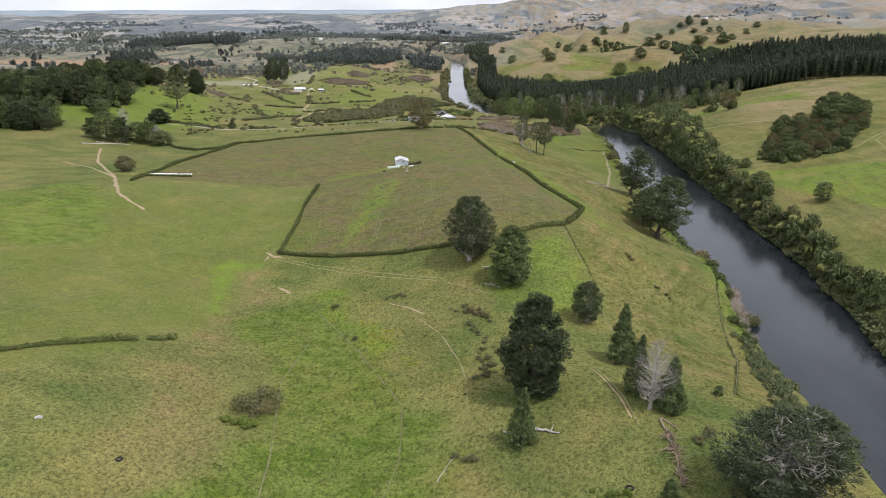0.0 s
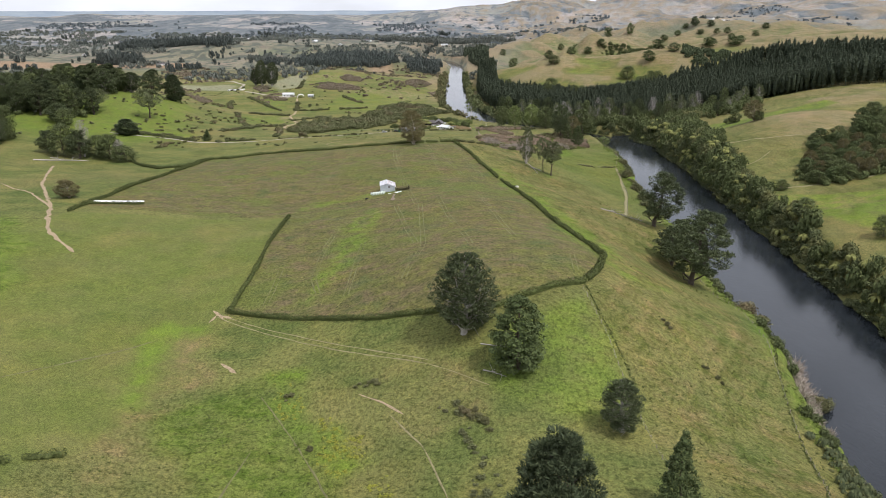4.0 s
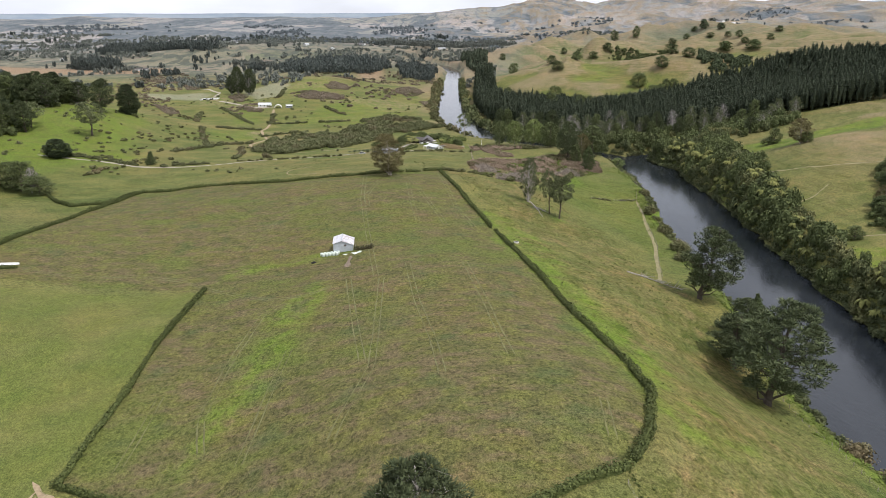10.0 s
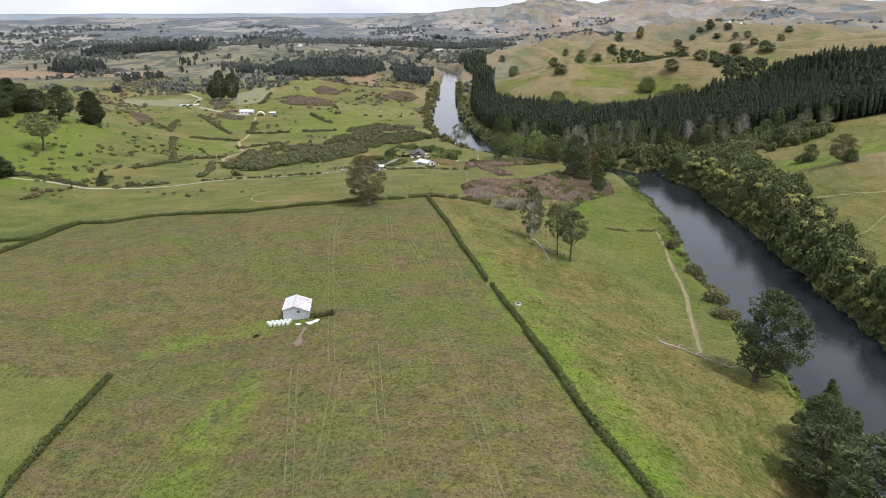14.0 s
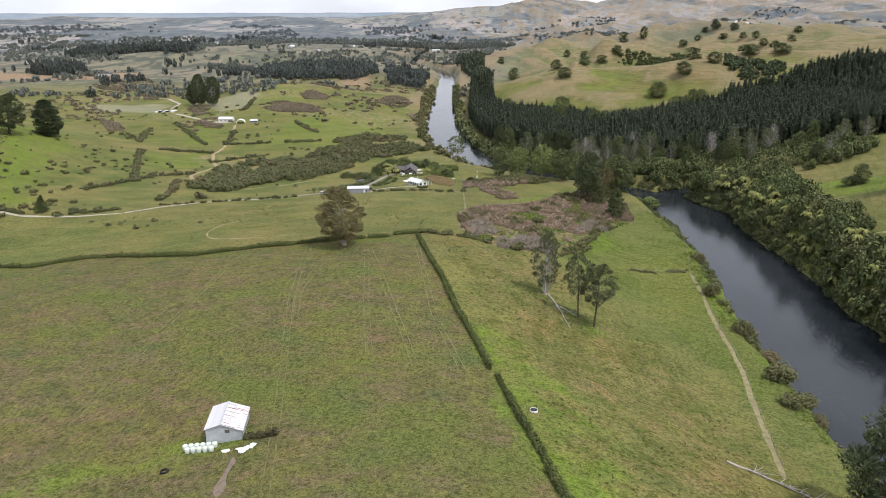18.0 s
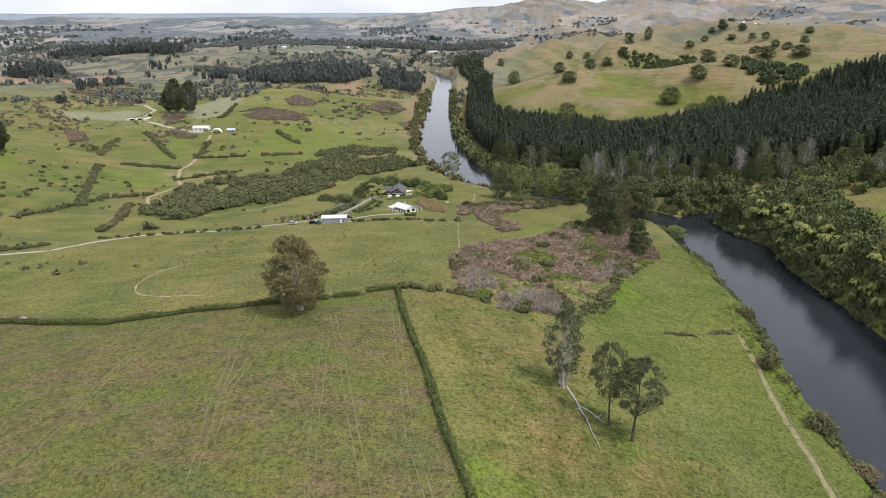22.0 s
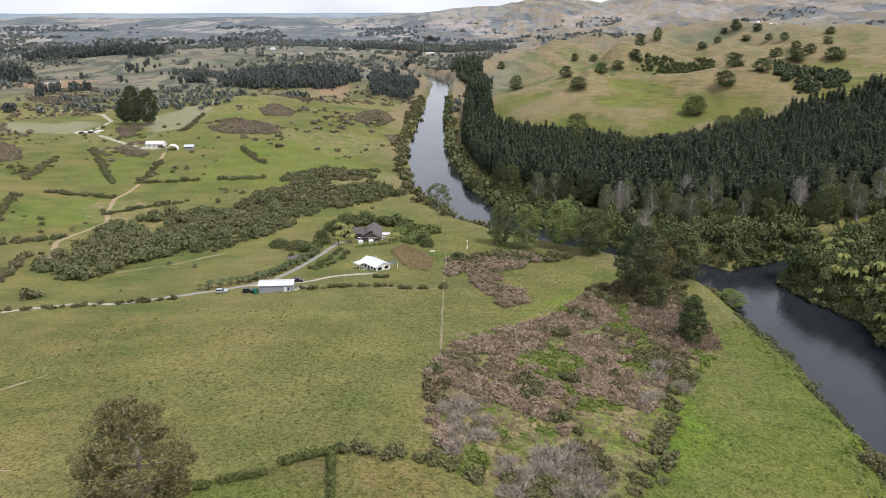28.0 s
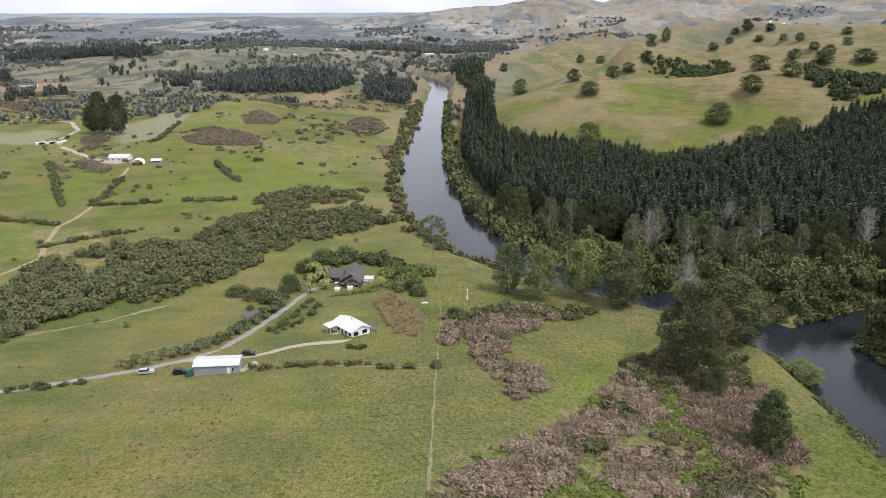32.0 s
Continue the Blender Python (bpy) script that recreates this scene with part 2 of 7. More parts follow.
WORN_GRASS = plain_mat("worn_grass", (0.262, 0.230, 0.122), 0.95, 0, 0.45, 1.4)
WHEEL_GRASS = plain_mat("pressed_grass", (0.168, 0.162, 0.070), 0.95, 0, 0.45, 1.6)
# rises and hollows of the land: centre x, y, reach, height
NEAR_RISES = (
    (-27, 127, 42, -12.6), (-125, 180, 50, 9.5), (34, 182, 42, 8.2), (-336, 186, 133, 7.1),
    (155, 200, 42, -6.3), (-65, 218, 59, -13.9), (-770, 230, 420, 21.4), (80, 240, 42, -9.8),
    (150, 262, 59, -18.8), (11, 289, 42, 18.4), (-109, 296, 42, -3.9), (-214, 364, 59, 4.8),
    (112, 373, 42, -21.8), (-15, 396, 59, 10.6), (-91, 434, 59, -9.3), (72, 483, 42, -8.4),
    (148, 505, 84, -17.4), (-56, 521, 84, 11.9), (620, 550, 420, 43.6),
)
VALLEY_RISES = (
    (-259, 573, 59, -4.6), (94, 586, 42, -14.8), (800, 600, 230, -10.3), (-586, 614, 133, 13.6),
    (350, 636, 133, 3.5), (225, 648, 42, 11.0), (107, 704, 59, -15.1), (-34, 704, 84, 7.5),
    (306, 731, 42, 5.5), (-414, 842, 84, 26.3), (-285, 846, 42, -4.5), (354, 850, 84, 12.8),
    (188, 880, 59, -6.2), (-300, 950, 59, -3.9), (-65, 953, 84, 13.7), (-26, 998, 230, -29.5),
)
FAR_RISES = (
    (112, 1000, 59, 9.4), (-396, 1050, 84, -5.5), (29, 1135, 84, -26.0), (-176, 1152, 133, 16.7),
    (1170, 1200, 420, 30.4), (83, 1243, 84, 17.4), (244, 1247, 84, 11.1), (146, 1329, 84, 14.7),
    (420, 1400, 230, 27.7), (-50, 1502, 133, -3.4), (-130, 1652, 230, -6.8), (223, 1679, 84, 25.2),
    (-930, 1730, 420, 0.9), (-801, 1773, 230, -7.3), (287, 1832, 84, -4.2), (462, 1900, 133, -7.6),
    (144, 1964, 84, 14.8), (361, 1971, 84, -9.6), (1200, 2000, 420, 14.4), (845, 2354, 420, 46.3),
    (575, 2354, 133, 12.5), (-220, 2570, 420, 3.4), (632, 2600, 230, 19.5), (1300, 2700, 420, 37.8),
    (-1000, 2800, 420, 10.0),
)
# river: centre line x, y and half width
RIVER = ((117, -300, 23), (116, 100, 24), (117, 180, 23), (123, 260, 22), (128, 330, 22), (126, 420, 24), (124, 500, 24),
         (126, 600, 23), (127, 660, 22), (126, 708, 20), (124, 745, 21), (114, 784, 16), (88, 812, 14), (50, 842, 16), (18, 872, 19),
         (-8, 905, 21), (-30, 960, 20), (-44, 1040, 18), (-55, 1130, 18), (-63, 1270, 16), (-73, 1480, 14), (-84, 1740, 13),
         (-110, 1880, 12), (-190, 2050, 11), (-200, 2400, 10))
MOUNDS = ((-300, 1320, 55, 13), (-235, 1345, 40, 8), (-290, 1590, 85, 22), (-150, 1560, 60, 8), (-760, 2050, 120, 20), (-560, 2300, 200, 16), (140, 1500, 60, 14), (720, 1900, 120, 14))
# spurs and crests of the hill country: line, reach, height
SPURS = ((((0, 1330), (60, 1350), (120, 1372), (180, 1372), (220, 1304), (245, 1262), (275, 1185)), 46, 6),
         (((-30, 1800), (34, 1984), (110, 2094), (204, 2300), (320, 2600)), 55, 13), (((110, 1960), (170, 1800), (197, 1660), (190, 1574)), 30, 9),
         (((184, 1594), (214, 1640), (300, 1900), (375, 2259)), 34, 11), (((371, 2314), (547, 2420), (589, 2322), (682, 2209), (761, 2107)), 60, 12),
         (((300, 1480), (391, 1421), (460, 1450), (560, 1560), (700, 1600)), 42, 3), (((400, 1900), (460, 1918), (527, 1928), (646, 1769), (800, 1800)), 42, 11),
         (((446, 2118), (560, 2221), (603, 1992)), 36, 9), (((60, 1560), (100, 1700), (80, 1850)), 30, 8), (((300, 1700), (360, 1640), (420, 1700)), 30, 8), (((40, 1235), (90, 1251), (120, 1372)), 24, 4))
INLET = ((112, 795, 9), (140, 812, 9), (165, 830, 6), (200, 850, 4))


def lattice(x, y, size, seed):
    """Smooth value noise between -1 and 1."""
    x, y = np.asarray(x, float) / size, np.asarray(y, float) / size
    i, j = np.floor(x), np.floor(y)
    u, v = x - i, y - j
    u, v = u * u * (3 - 2 * u), v * v * (3 - 2 * v)

    def corner(a, b):
        h = np.sin(a * 127.1 + b * 311.7 + seed * 74.7) * 43758.5453
        return (h - np.floor(h)) * 2 - 1
    low = corner(i, j) * (1 - u) + corner(i + 1, j) * u
    high = corner(i, j + 1) * (1 - u) + corner(i + 1, j + 1) * u
    return low * (1 - v) + high * v


def smooth(lo, hi, v):
    t = np.clip((np.asarray(v, float) - lo) / (hi - lo), 0, 1)
    return t * t * (3 - 2 * t)


def to_line(x, y, line, wide=None):
    """Distance from a polyline of (x, y, ...) less its half width."""
    best = np.full(np.shape(x), 1e9)
    for p, q in zip(line[:-1], line[1:]):
        dx, dy = q[0] - p[0], q[1] - p[1]
        s = np.clip(((x - p[0]) * dx + (y - p[1]) * dy) / (dx * dx + dy * dy), 0, 1)
        d = np.hypot(x - p[0] - s * dx, y - p[1] - s * dy)
        if wide is None:
            d = d - (p[2] + s * (q[2] - p[2]))
        best = np.minimum(best, d)
    return best


def inside(x, y, ring):
    """Signed distance to a closed ring of (x, y): negative within."""
    d = to_line(x, y, tuple(ring) + (ring[0],), wide=0)
    odd = np.zeros(np.shape(x), bool)
    for p, q in zip(ring, tuple(ring[1:]) + (ring[0],)):
        cross = ((p[1] > y) != (q[1] > y)) & (x < (q[0] - p[0]) * (y - p[1]) / ((q[1] - p[1]) or 1e-9) + p[0])
        odd ^= cross
    return np.where(odd, -d, d)


def river_gap(x, y):
    wave = lattice(x, y, 22, 5) * 2.2 + lattice(x, y, 8, 6) * 0.9
    return np.minimum(to_line(x, y, RIVER), to_line(x, y, INLET)) + wave


def land(x, y):
    """Height of the ground."""
    x, y = np.asarray(x, float), np.asarray(y, float)
    z = np.full(np.broadcast(x, y).shape, 9.0)
    for cx, cy, reach, h in NEAR_RISES + VALLEY_RISES + FAR_RISES + MOUNDS:
        z = z + h * np.exp(-((x - cx) ** 2 + (y - cy) ** 2) / (2 * reach * reach))
    # rolling hill country beyond the plantation and low swells on the plain
    hilly = smooth(1060, 1330, y + 0.15 * x) * smooth(-30, 160, x)
    fold = lattice(x, y, 60, 11) * 25
    z = z + hilly * (17 * (0.55 - 1.5 * np.abs(lattice(x + fold, y + fold, 170, 1))) + 8 * lattice(x + 31, y, 230, 2))
    for line, reach, h in SPURS:
        z = z + 1.5 * h * np.exp(-(to_line(x, y, line, 0) / reach) ** 2)
    z = z + hilly * (12 * (0.4 - 1.4 * np.abs(lattice(x + fold * 0.6, y - fold * 0.5, 74, 13))) + 3.5 * (0.4 - np.abs(lattice(x, y, 27, 14))))
    plain = smooth(1000, 1900, y) * smooth(50, -250, x)
    z = z + plain * (6 * lattice(x, y, 330, 3) + 3 * lattice(x, y, 140, 4))
    # the country beyond lifts towards the horizon, into ranges on one side
    out, east = np.hypot(x, y - 250), smooth(-0.19, 0.10, x / np.maximum(y, 400))
    relief = 0.45 - 1.3 * np.abs(lattice(x + 3 * fold, y - 2 * fold, 480, 7)) + 0.35 * lattice(x, y, 190, 8) + 0.14 * lattice(x, y, 75, 15)
    z = z + smooth(2450, 4550, out) * (80 + 78 * east) + smooth(2300, 3000, out) * (7 + 34 * east) * relief
    # small swells, hummocks and stock terraces
    z = z + 0.5 * lattice(x, y, 26, 9) + 0.22 * lattice(x, y, 9, 10)
    gap = river_gap(x, y)
    bed = -3.0 * np.clip(-gap / 6, 0, 1)
    bank = 0.25 + (np.maximum(z, 1.6) - 0.25) * smooth(0, 9, gap)
    return np.where(gap < 0, bed, bank)

# ---- mesh helpers ----


def raw_mesh(name, verts, faces, mats, index=None, shade=False):
    """A mesh from an array of points and arrays of triangles or quads."""
    faces = [np.asarray(f, np.int32) for f in (faces if isinstance(faces, (list, tuple)) else [faces]) if len(f)]
    me = bpy.data.meshes.new(name)
    me.vertices.add(len(verts))
    me.vertices.foreach_set("co", np.asarray(verts, np.float32).ravel())
    sizes = np.concatenate([np.full(len(f), f.shape[1], np.int32) for f in faces])
    me.loops.add(int(sizes.sum()))
    me.loops.foreach_set("vertex_index", np.concatenate([f.ravel() for f in faces]))
    me.polygons.add(len(sizes))
    me.polygons.foreach_set("loop_start", np.concatenate([[0], np.cumsum(sizes)[:-1]]).astype(np.int32))
    for mat in (mats if isinstance(mats, (list, tuple)) else [mats]):
        me.materials.append(mat)
    if index is not None:
        me.polygons.foreach_set("material_index", np.asarray(index, np.int32))
    me.polygons.foreach_set("use_smooth", np.full(len(sizes), shade))
    me.update(calc_edges=True)
    return me


class Heap:
    """Points and faces of several solids, joined into one mesh."""

    def __init__(self):
        self.v, self.f3, self.f4, self.n = [], [], [], 0

    def add(self, v, f):
        f = np.asarray(f, int) + self.n
        (self.f3 if f.shape[1] == 3 else self.f4).append(f)
        self.v.append(np.asarray(v, float))
        self.n += len(v)
        return self

    def arrays(self):
        return np.concatenate(self.v), [np.concatenate(g) for g in (self.f3, self.f4) if g]

    def mesh(self, name, mat, shade=False):
        v, f = self.arrays()
        return raw_mesh(name, v, f, mat, None, shade)

    def box(self, x0, x1, y0, y1, z0, z1):
        v = [(x, y, z) for z in (z0, z1) for x, y in ((x0, y0), (x1, y0), (x1, y1), (x0, y1))]
        return self.add(v, [(0, 3, 2, 1), (4, 5, 6, 7), (0, 1, 5, 4), (1, 2, 6, 5), (2, 3, 7, 6), (3, 0, 4, 7)])

    def slab(self, a, b, c, d, thick):
        """A sheet through four corners with a thickness downwards."""
        top = np.array([a, b, c, d], float)
        v = np.concatenate([top, top - (0, 0, thick)])
        return self.add(v, [(0, 1, 2, 3), (7, 6, 5, 4), (0, 4, 5, 1), (1, 5, 6, 2), (2, 6, 7, 3), (3, 7, 4, 0)])

    def prism(self, ring, y0, y1):
        """A ring of (x, z) extruded along y, with fan ends."""
        n = len(ring)
        v = [(x, y, z) for y in (y0, y1) for x, z in ring]
        self.add(v, [(i, (i + 1) % n, n + (i + 1) % n, n + i) for i in range(n)])
        base = self.n - 2 * n
        self.f3.append(np.array([(0, i + 1, i) for i in range(1, n - 1)] + [(n, n + i, n + i + 1) for i in range(1, n - 1)]) + base)
        return self

    def tube(self, pts, radii, sides=6):
        pts = np.asarray(pts, float)
        way = np.gradient(pts, axis=0)
        way /= np.linalg.norm(way, axis=1)[:, None] + 1e-9
        side = np.cross(way, np.where(np.abs(way[:, 2:3]) > 0.9, (1.0, 0, 0), (0, 0, 1.0)))
        side /= np.linalg.norm(side, axis=1)[:, None] + 1e-9
        up = np.cross(side, way)
        a = np.linspace(0, 2 * np.pi, sides, endpoint=False)
        ring = np.cos(a)[None, :, None] * side[:, None] + np.sin(a)[None, :, None] * up[:, None]
        v = (pts[:, None] + ring * np.asarray(radii, float)[:, None, None]).reshape(-1, 3)
        n, k = len(pts), sides
        f = [(i * k + j, i * k + (j + 1) % k, (i + 1) * k + (j + 1) % k, (i + 1) * k + j) for i in range(n - 1) for j in range(k)]
        self.add(v, f)
        self.add(np.concatenate([v[-k:], pts[-1:]]), [(j, (j + 1) % k, k) for j in range(k)])
        return self


def part(name, mesh, parent, label="", m=None):
    ob = new(name, mesh)
    ob.parent = parent
    if m is not None:
        ob.matrix_basis = m
    return tagged(ob, label)


def thing(name, m, label, category, group="", kind=""):
    ob = new(name)
    ob.empty_display_size = 0.5
    ob.matrix_basis = m
    return tagged(ob, label, category, group, kind)


def leaves(rng, centres, radii, per, size, flat=0.35, thin=1.0, reach=(0.5, 0.55)):
    """Small leaf sprays: three-cornered, on the shells of ellipsoid clumps."""
    centres, radii = np.repeat(centres, per, 0), np.repeat(radii, per, 0)
    n = len(centres)
    d = rng.normal(size=(n, 3))
    d /= np.linalg.norm(d, axis=1)[:, None]
    p = centres + radii * d * (reach[0] + reach[1] * np.sqrt(rng.random((n, 1))))
    nrm = d + rng.normal(size=(n, 3)) * 0.55 + (0, 0, flat)
    t = np.cross(nrm, rng.normal(size=(n, 3)))
    t /= np.linalg.norm(t, axis=1)[:, None] + 1e-9
    b = np.cross(nrm, t)
    b /= np.linalg.norm(b, axis=1)[:, None] + 1e-9
    if thin < 1:
        b = d + rng.normal(size=(n, 3)) * 0.35 + (0, 0, 0.5)
        b /= np.linalg.norm(b, axis=1)[:, None]
        t = np.cross(b, rng.normal(size=(n, 3)))
        t /= np.linalg.norm(t, axis=1)[:, None] + 1e-9
        t = t * thin
    s = size * (0.55 + 0.9 * rng.random((n, 1)))
    v = np.stack([p - t * s * 0.8 - b * s * 0.4, p + t * s * 0.8 - b * s * 0.5, p + b * s], 1).reshape(-1, 3)
    return v, np.arange(3 * n).reshape(n, 3)


def spread(v, faces, at, scale, turn, squash=None):
    """Many copies of one small shape as one set of arrays: at (n, 3), scale (n), turn (n)."""
    n, k = len(at), len(v)
    c, s = np.cos(turn)[:, None], np.sin(turn)[:, None]
    x = (v[:, 0] * c - v[:, 1] * s) * scale[:, None]
    y = (v[:, 0] * s + v[:, 1] * c) * scale[:, None]
    z = v[:, 2] * (scale if squash is None else squash)[:, None]
    out = np.stack([x, y, z], -1) + at[:, None]
    return out.reshape(-1, 3), [(f[None] + (np.arange(n) * k)[:, None, None]).reshape(-1, f.shape[1]) for f in faces]


def fill(ring, spacing, seed, edge=0.0):
    """Jittered points inside a ring."""
    rng = np.random.default_rng(seed)
    r = np.array([p[:2] for p in ring], float)
    lo, hi = r.min(0), r.max(0)
    gx, gy = np.meshgrid(np.arange(lo[0], hi[0], spacing), np.arange(lo[1], hi[1], spacing))
    x, y = (g.ravel() + rng.uniform(-0.5, 0.5, g.size) * spacing for g in (gx, gy))
    keep = inside(x, y, tuple(map(tuple, r))) < -edge
    return x[keep], y[keep]


def on_land(x, y, sink=0.0):
    return np.stack([x, y, land(x, y) - sink], -1)

# ---- the ground: one sheet to the horizon ----
PADDOCK = ((-92, 301), (-70, 293), (-49, 284), (-18, 273), (0, 271), (13, 277), (29, 289), (36, 301), (40, 327), (36, 350),
           (27, 379), (14, 428), (2, 476), (-7, 509), (-14, 539), (-25.5, 583), (-29, 604), (-42, 595), (-64, 584), (-90, 579), (-123, 574), (-158, 590),
           (-200, 575), (-206, 467), (-203, 413), (-99, 408), (-94, 350))
CATTLE_FIELD = ((-92, 301), (-94, 350), (-99, 408), (-200, 400), (-215, 340), (-330, 250), (-330, 100), (-190, 100), (-110, 196), (-96, 220), (-90, 270))
GULLY = ((-98, 239), (-65, 254), (-35, 215), (-10, 160), (-15, 100), (-70, 90), (-70, 150), (-62, 200))
RIVER_FLAT = ((31, 604), (52, 655), (78, 704), (84, 735), (104, 735), (108, 690), (102, 620), (98, 560), (95, 520), (80, 500), (60, 560))
SLOPE = ((30, 289), (42, 300), (44, 340), (30, 385), (16, 440), (5, 490), (-12, 560), (-20, 600), (20, 600), (45, 560), (62, 520), (70, 470), (84, 400), (86, 330), (92, 200), (70, 150), (40, 230))
DRY_PATCHES = (((-26, 603), (-11, 603), (8, 590), (18, 582), (30, 580), (33, 565), (34, 542), (42, 526), (41, 512), (36, 520), (28, 544), (16, 567), (1, 583), (-14, 590)), ((-100, 240), (-93, 240), (-80, 201), (-71, 172), (-66, 150), (-92, 150), (-94, 198)), ((-103, 281), (-93, 286), (-84, 269), (-82, 255), (-88, 237), (-96, 233), (-99, 260)), ((-38, 248), (-32, 252), (-15, 248), (-1, 239), (2, 226), (-10, 228), (-23, 231)))
LUSH_STRIPS = (((-112, 284), (-109, 291), (-104, 286), (-100, 259), (-95, 234), (-99, 232)), ((-101, 290), (-96, 292), (-89, 275), (-92, 273)), ((-65, 261), (-54, 258), (-50, 238), (-57, 239)), ((-54, 236), (-40, 238), (-26, 214), (-43, 216)))
BRIGHT_FIELDS = (((-212, 968), (-211, 1093), (-175, 1132), (-124, 1101), (-65, 968), (-132, 941)), ((-255, 837), (-281, 899), (-243, 922), (-215, 866)), ((-295, 1209), (-340, 1400), (-297, 1400), (-233, 1267), (-244, 1209)), ((-275, 953), (-322, 1120), (-276, 1047), (-253, 954)))
PALE_FIELDS = (((-492, 1194), (-440, 1198), (-413, 1212), (-393, 1199), (-383, 1148), (-419, 1140), (-462, 1147)), ((-359, 1221), (-306, 1304), (-289, 1191), (-306, 1122)))
PADDOCK_SWARD = ((-68, 300), (-62, 296), (-54, 330), (-50, 352), (-50, 390), (-58, 400), (-66, 380), (-64, 340))
ROUGH_FIELD = ((-239, 384), (-220, 382), (-205, 371), (-195, 345), (-185, 325), (-171, 309), (-173, 297), (-178, 291), (-240, 270), (-300, 330))
RIVER_PADDOCKS = (((163, 499), (185, 491), (215, 481), (240, 466), (290, 440), (280, 350), (202, 360), (174, 421), (161, 461)), ((178, 700), (200, 680), (240, 690), (290, 715), (285, 740), (220, 725), (190, 745)))
GREEN_HILL = ((-300, 640), (-270, 700), (-310, 800), (-360, 900), (-470, 960), (-600, 900), (-500, 650))
GORSE_FACE = ((-9, 677), (18, 706), (41, 748), (66, 775), (84, 745), (80, 704), (55, 659), (33, 612), (25, 600), (7, 594), (-10, 606), (-14, 650))


def stretch(lo, hi, fine, far, ratio, stop):
    """Even steps between lo and hi, then growing ones up to far."""
    out, step, v = [], fine, hi
    while v < far:
        step = min(step * ratio, stop)
        v += step
        out.append(v)
    return out


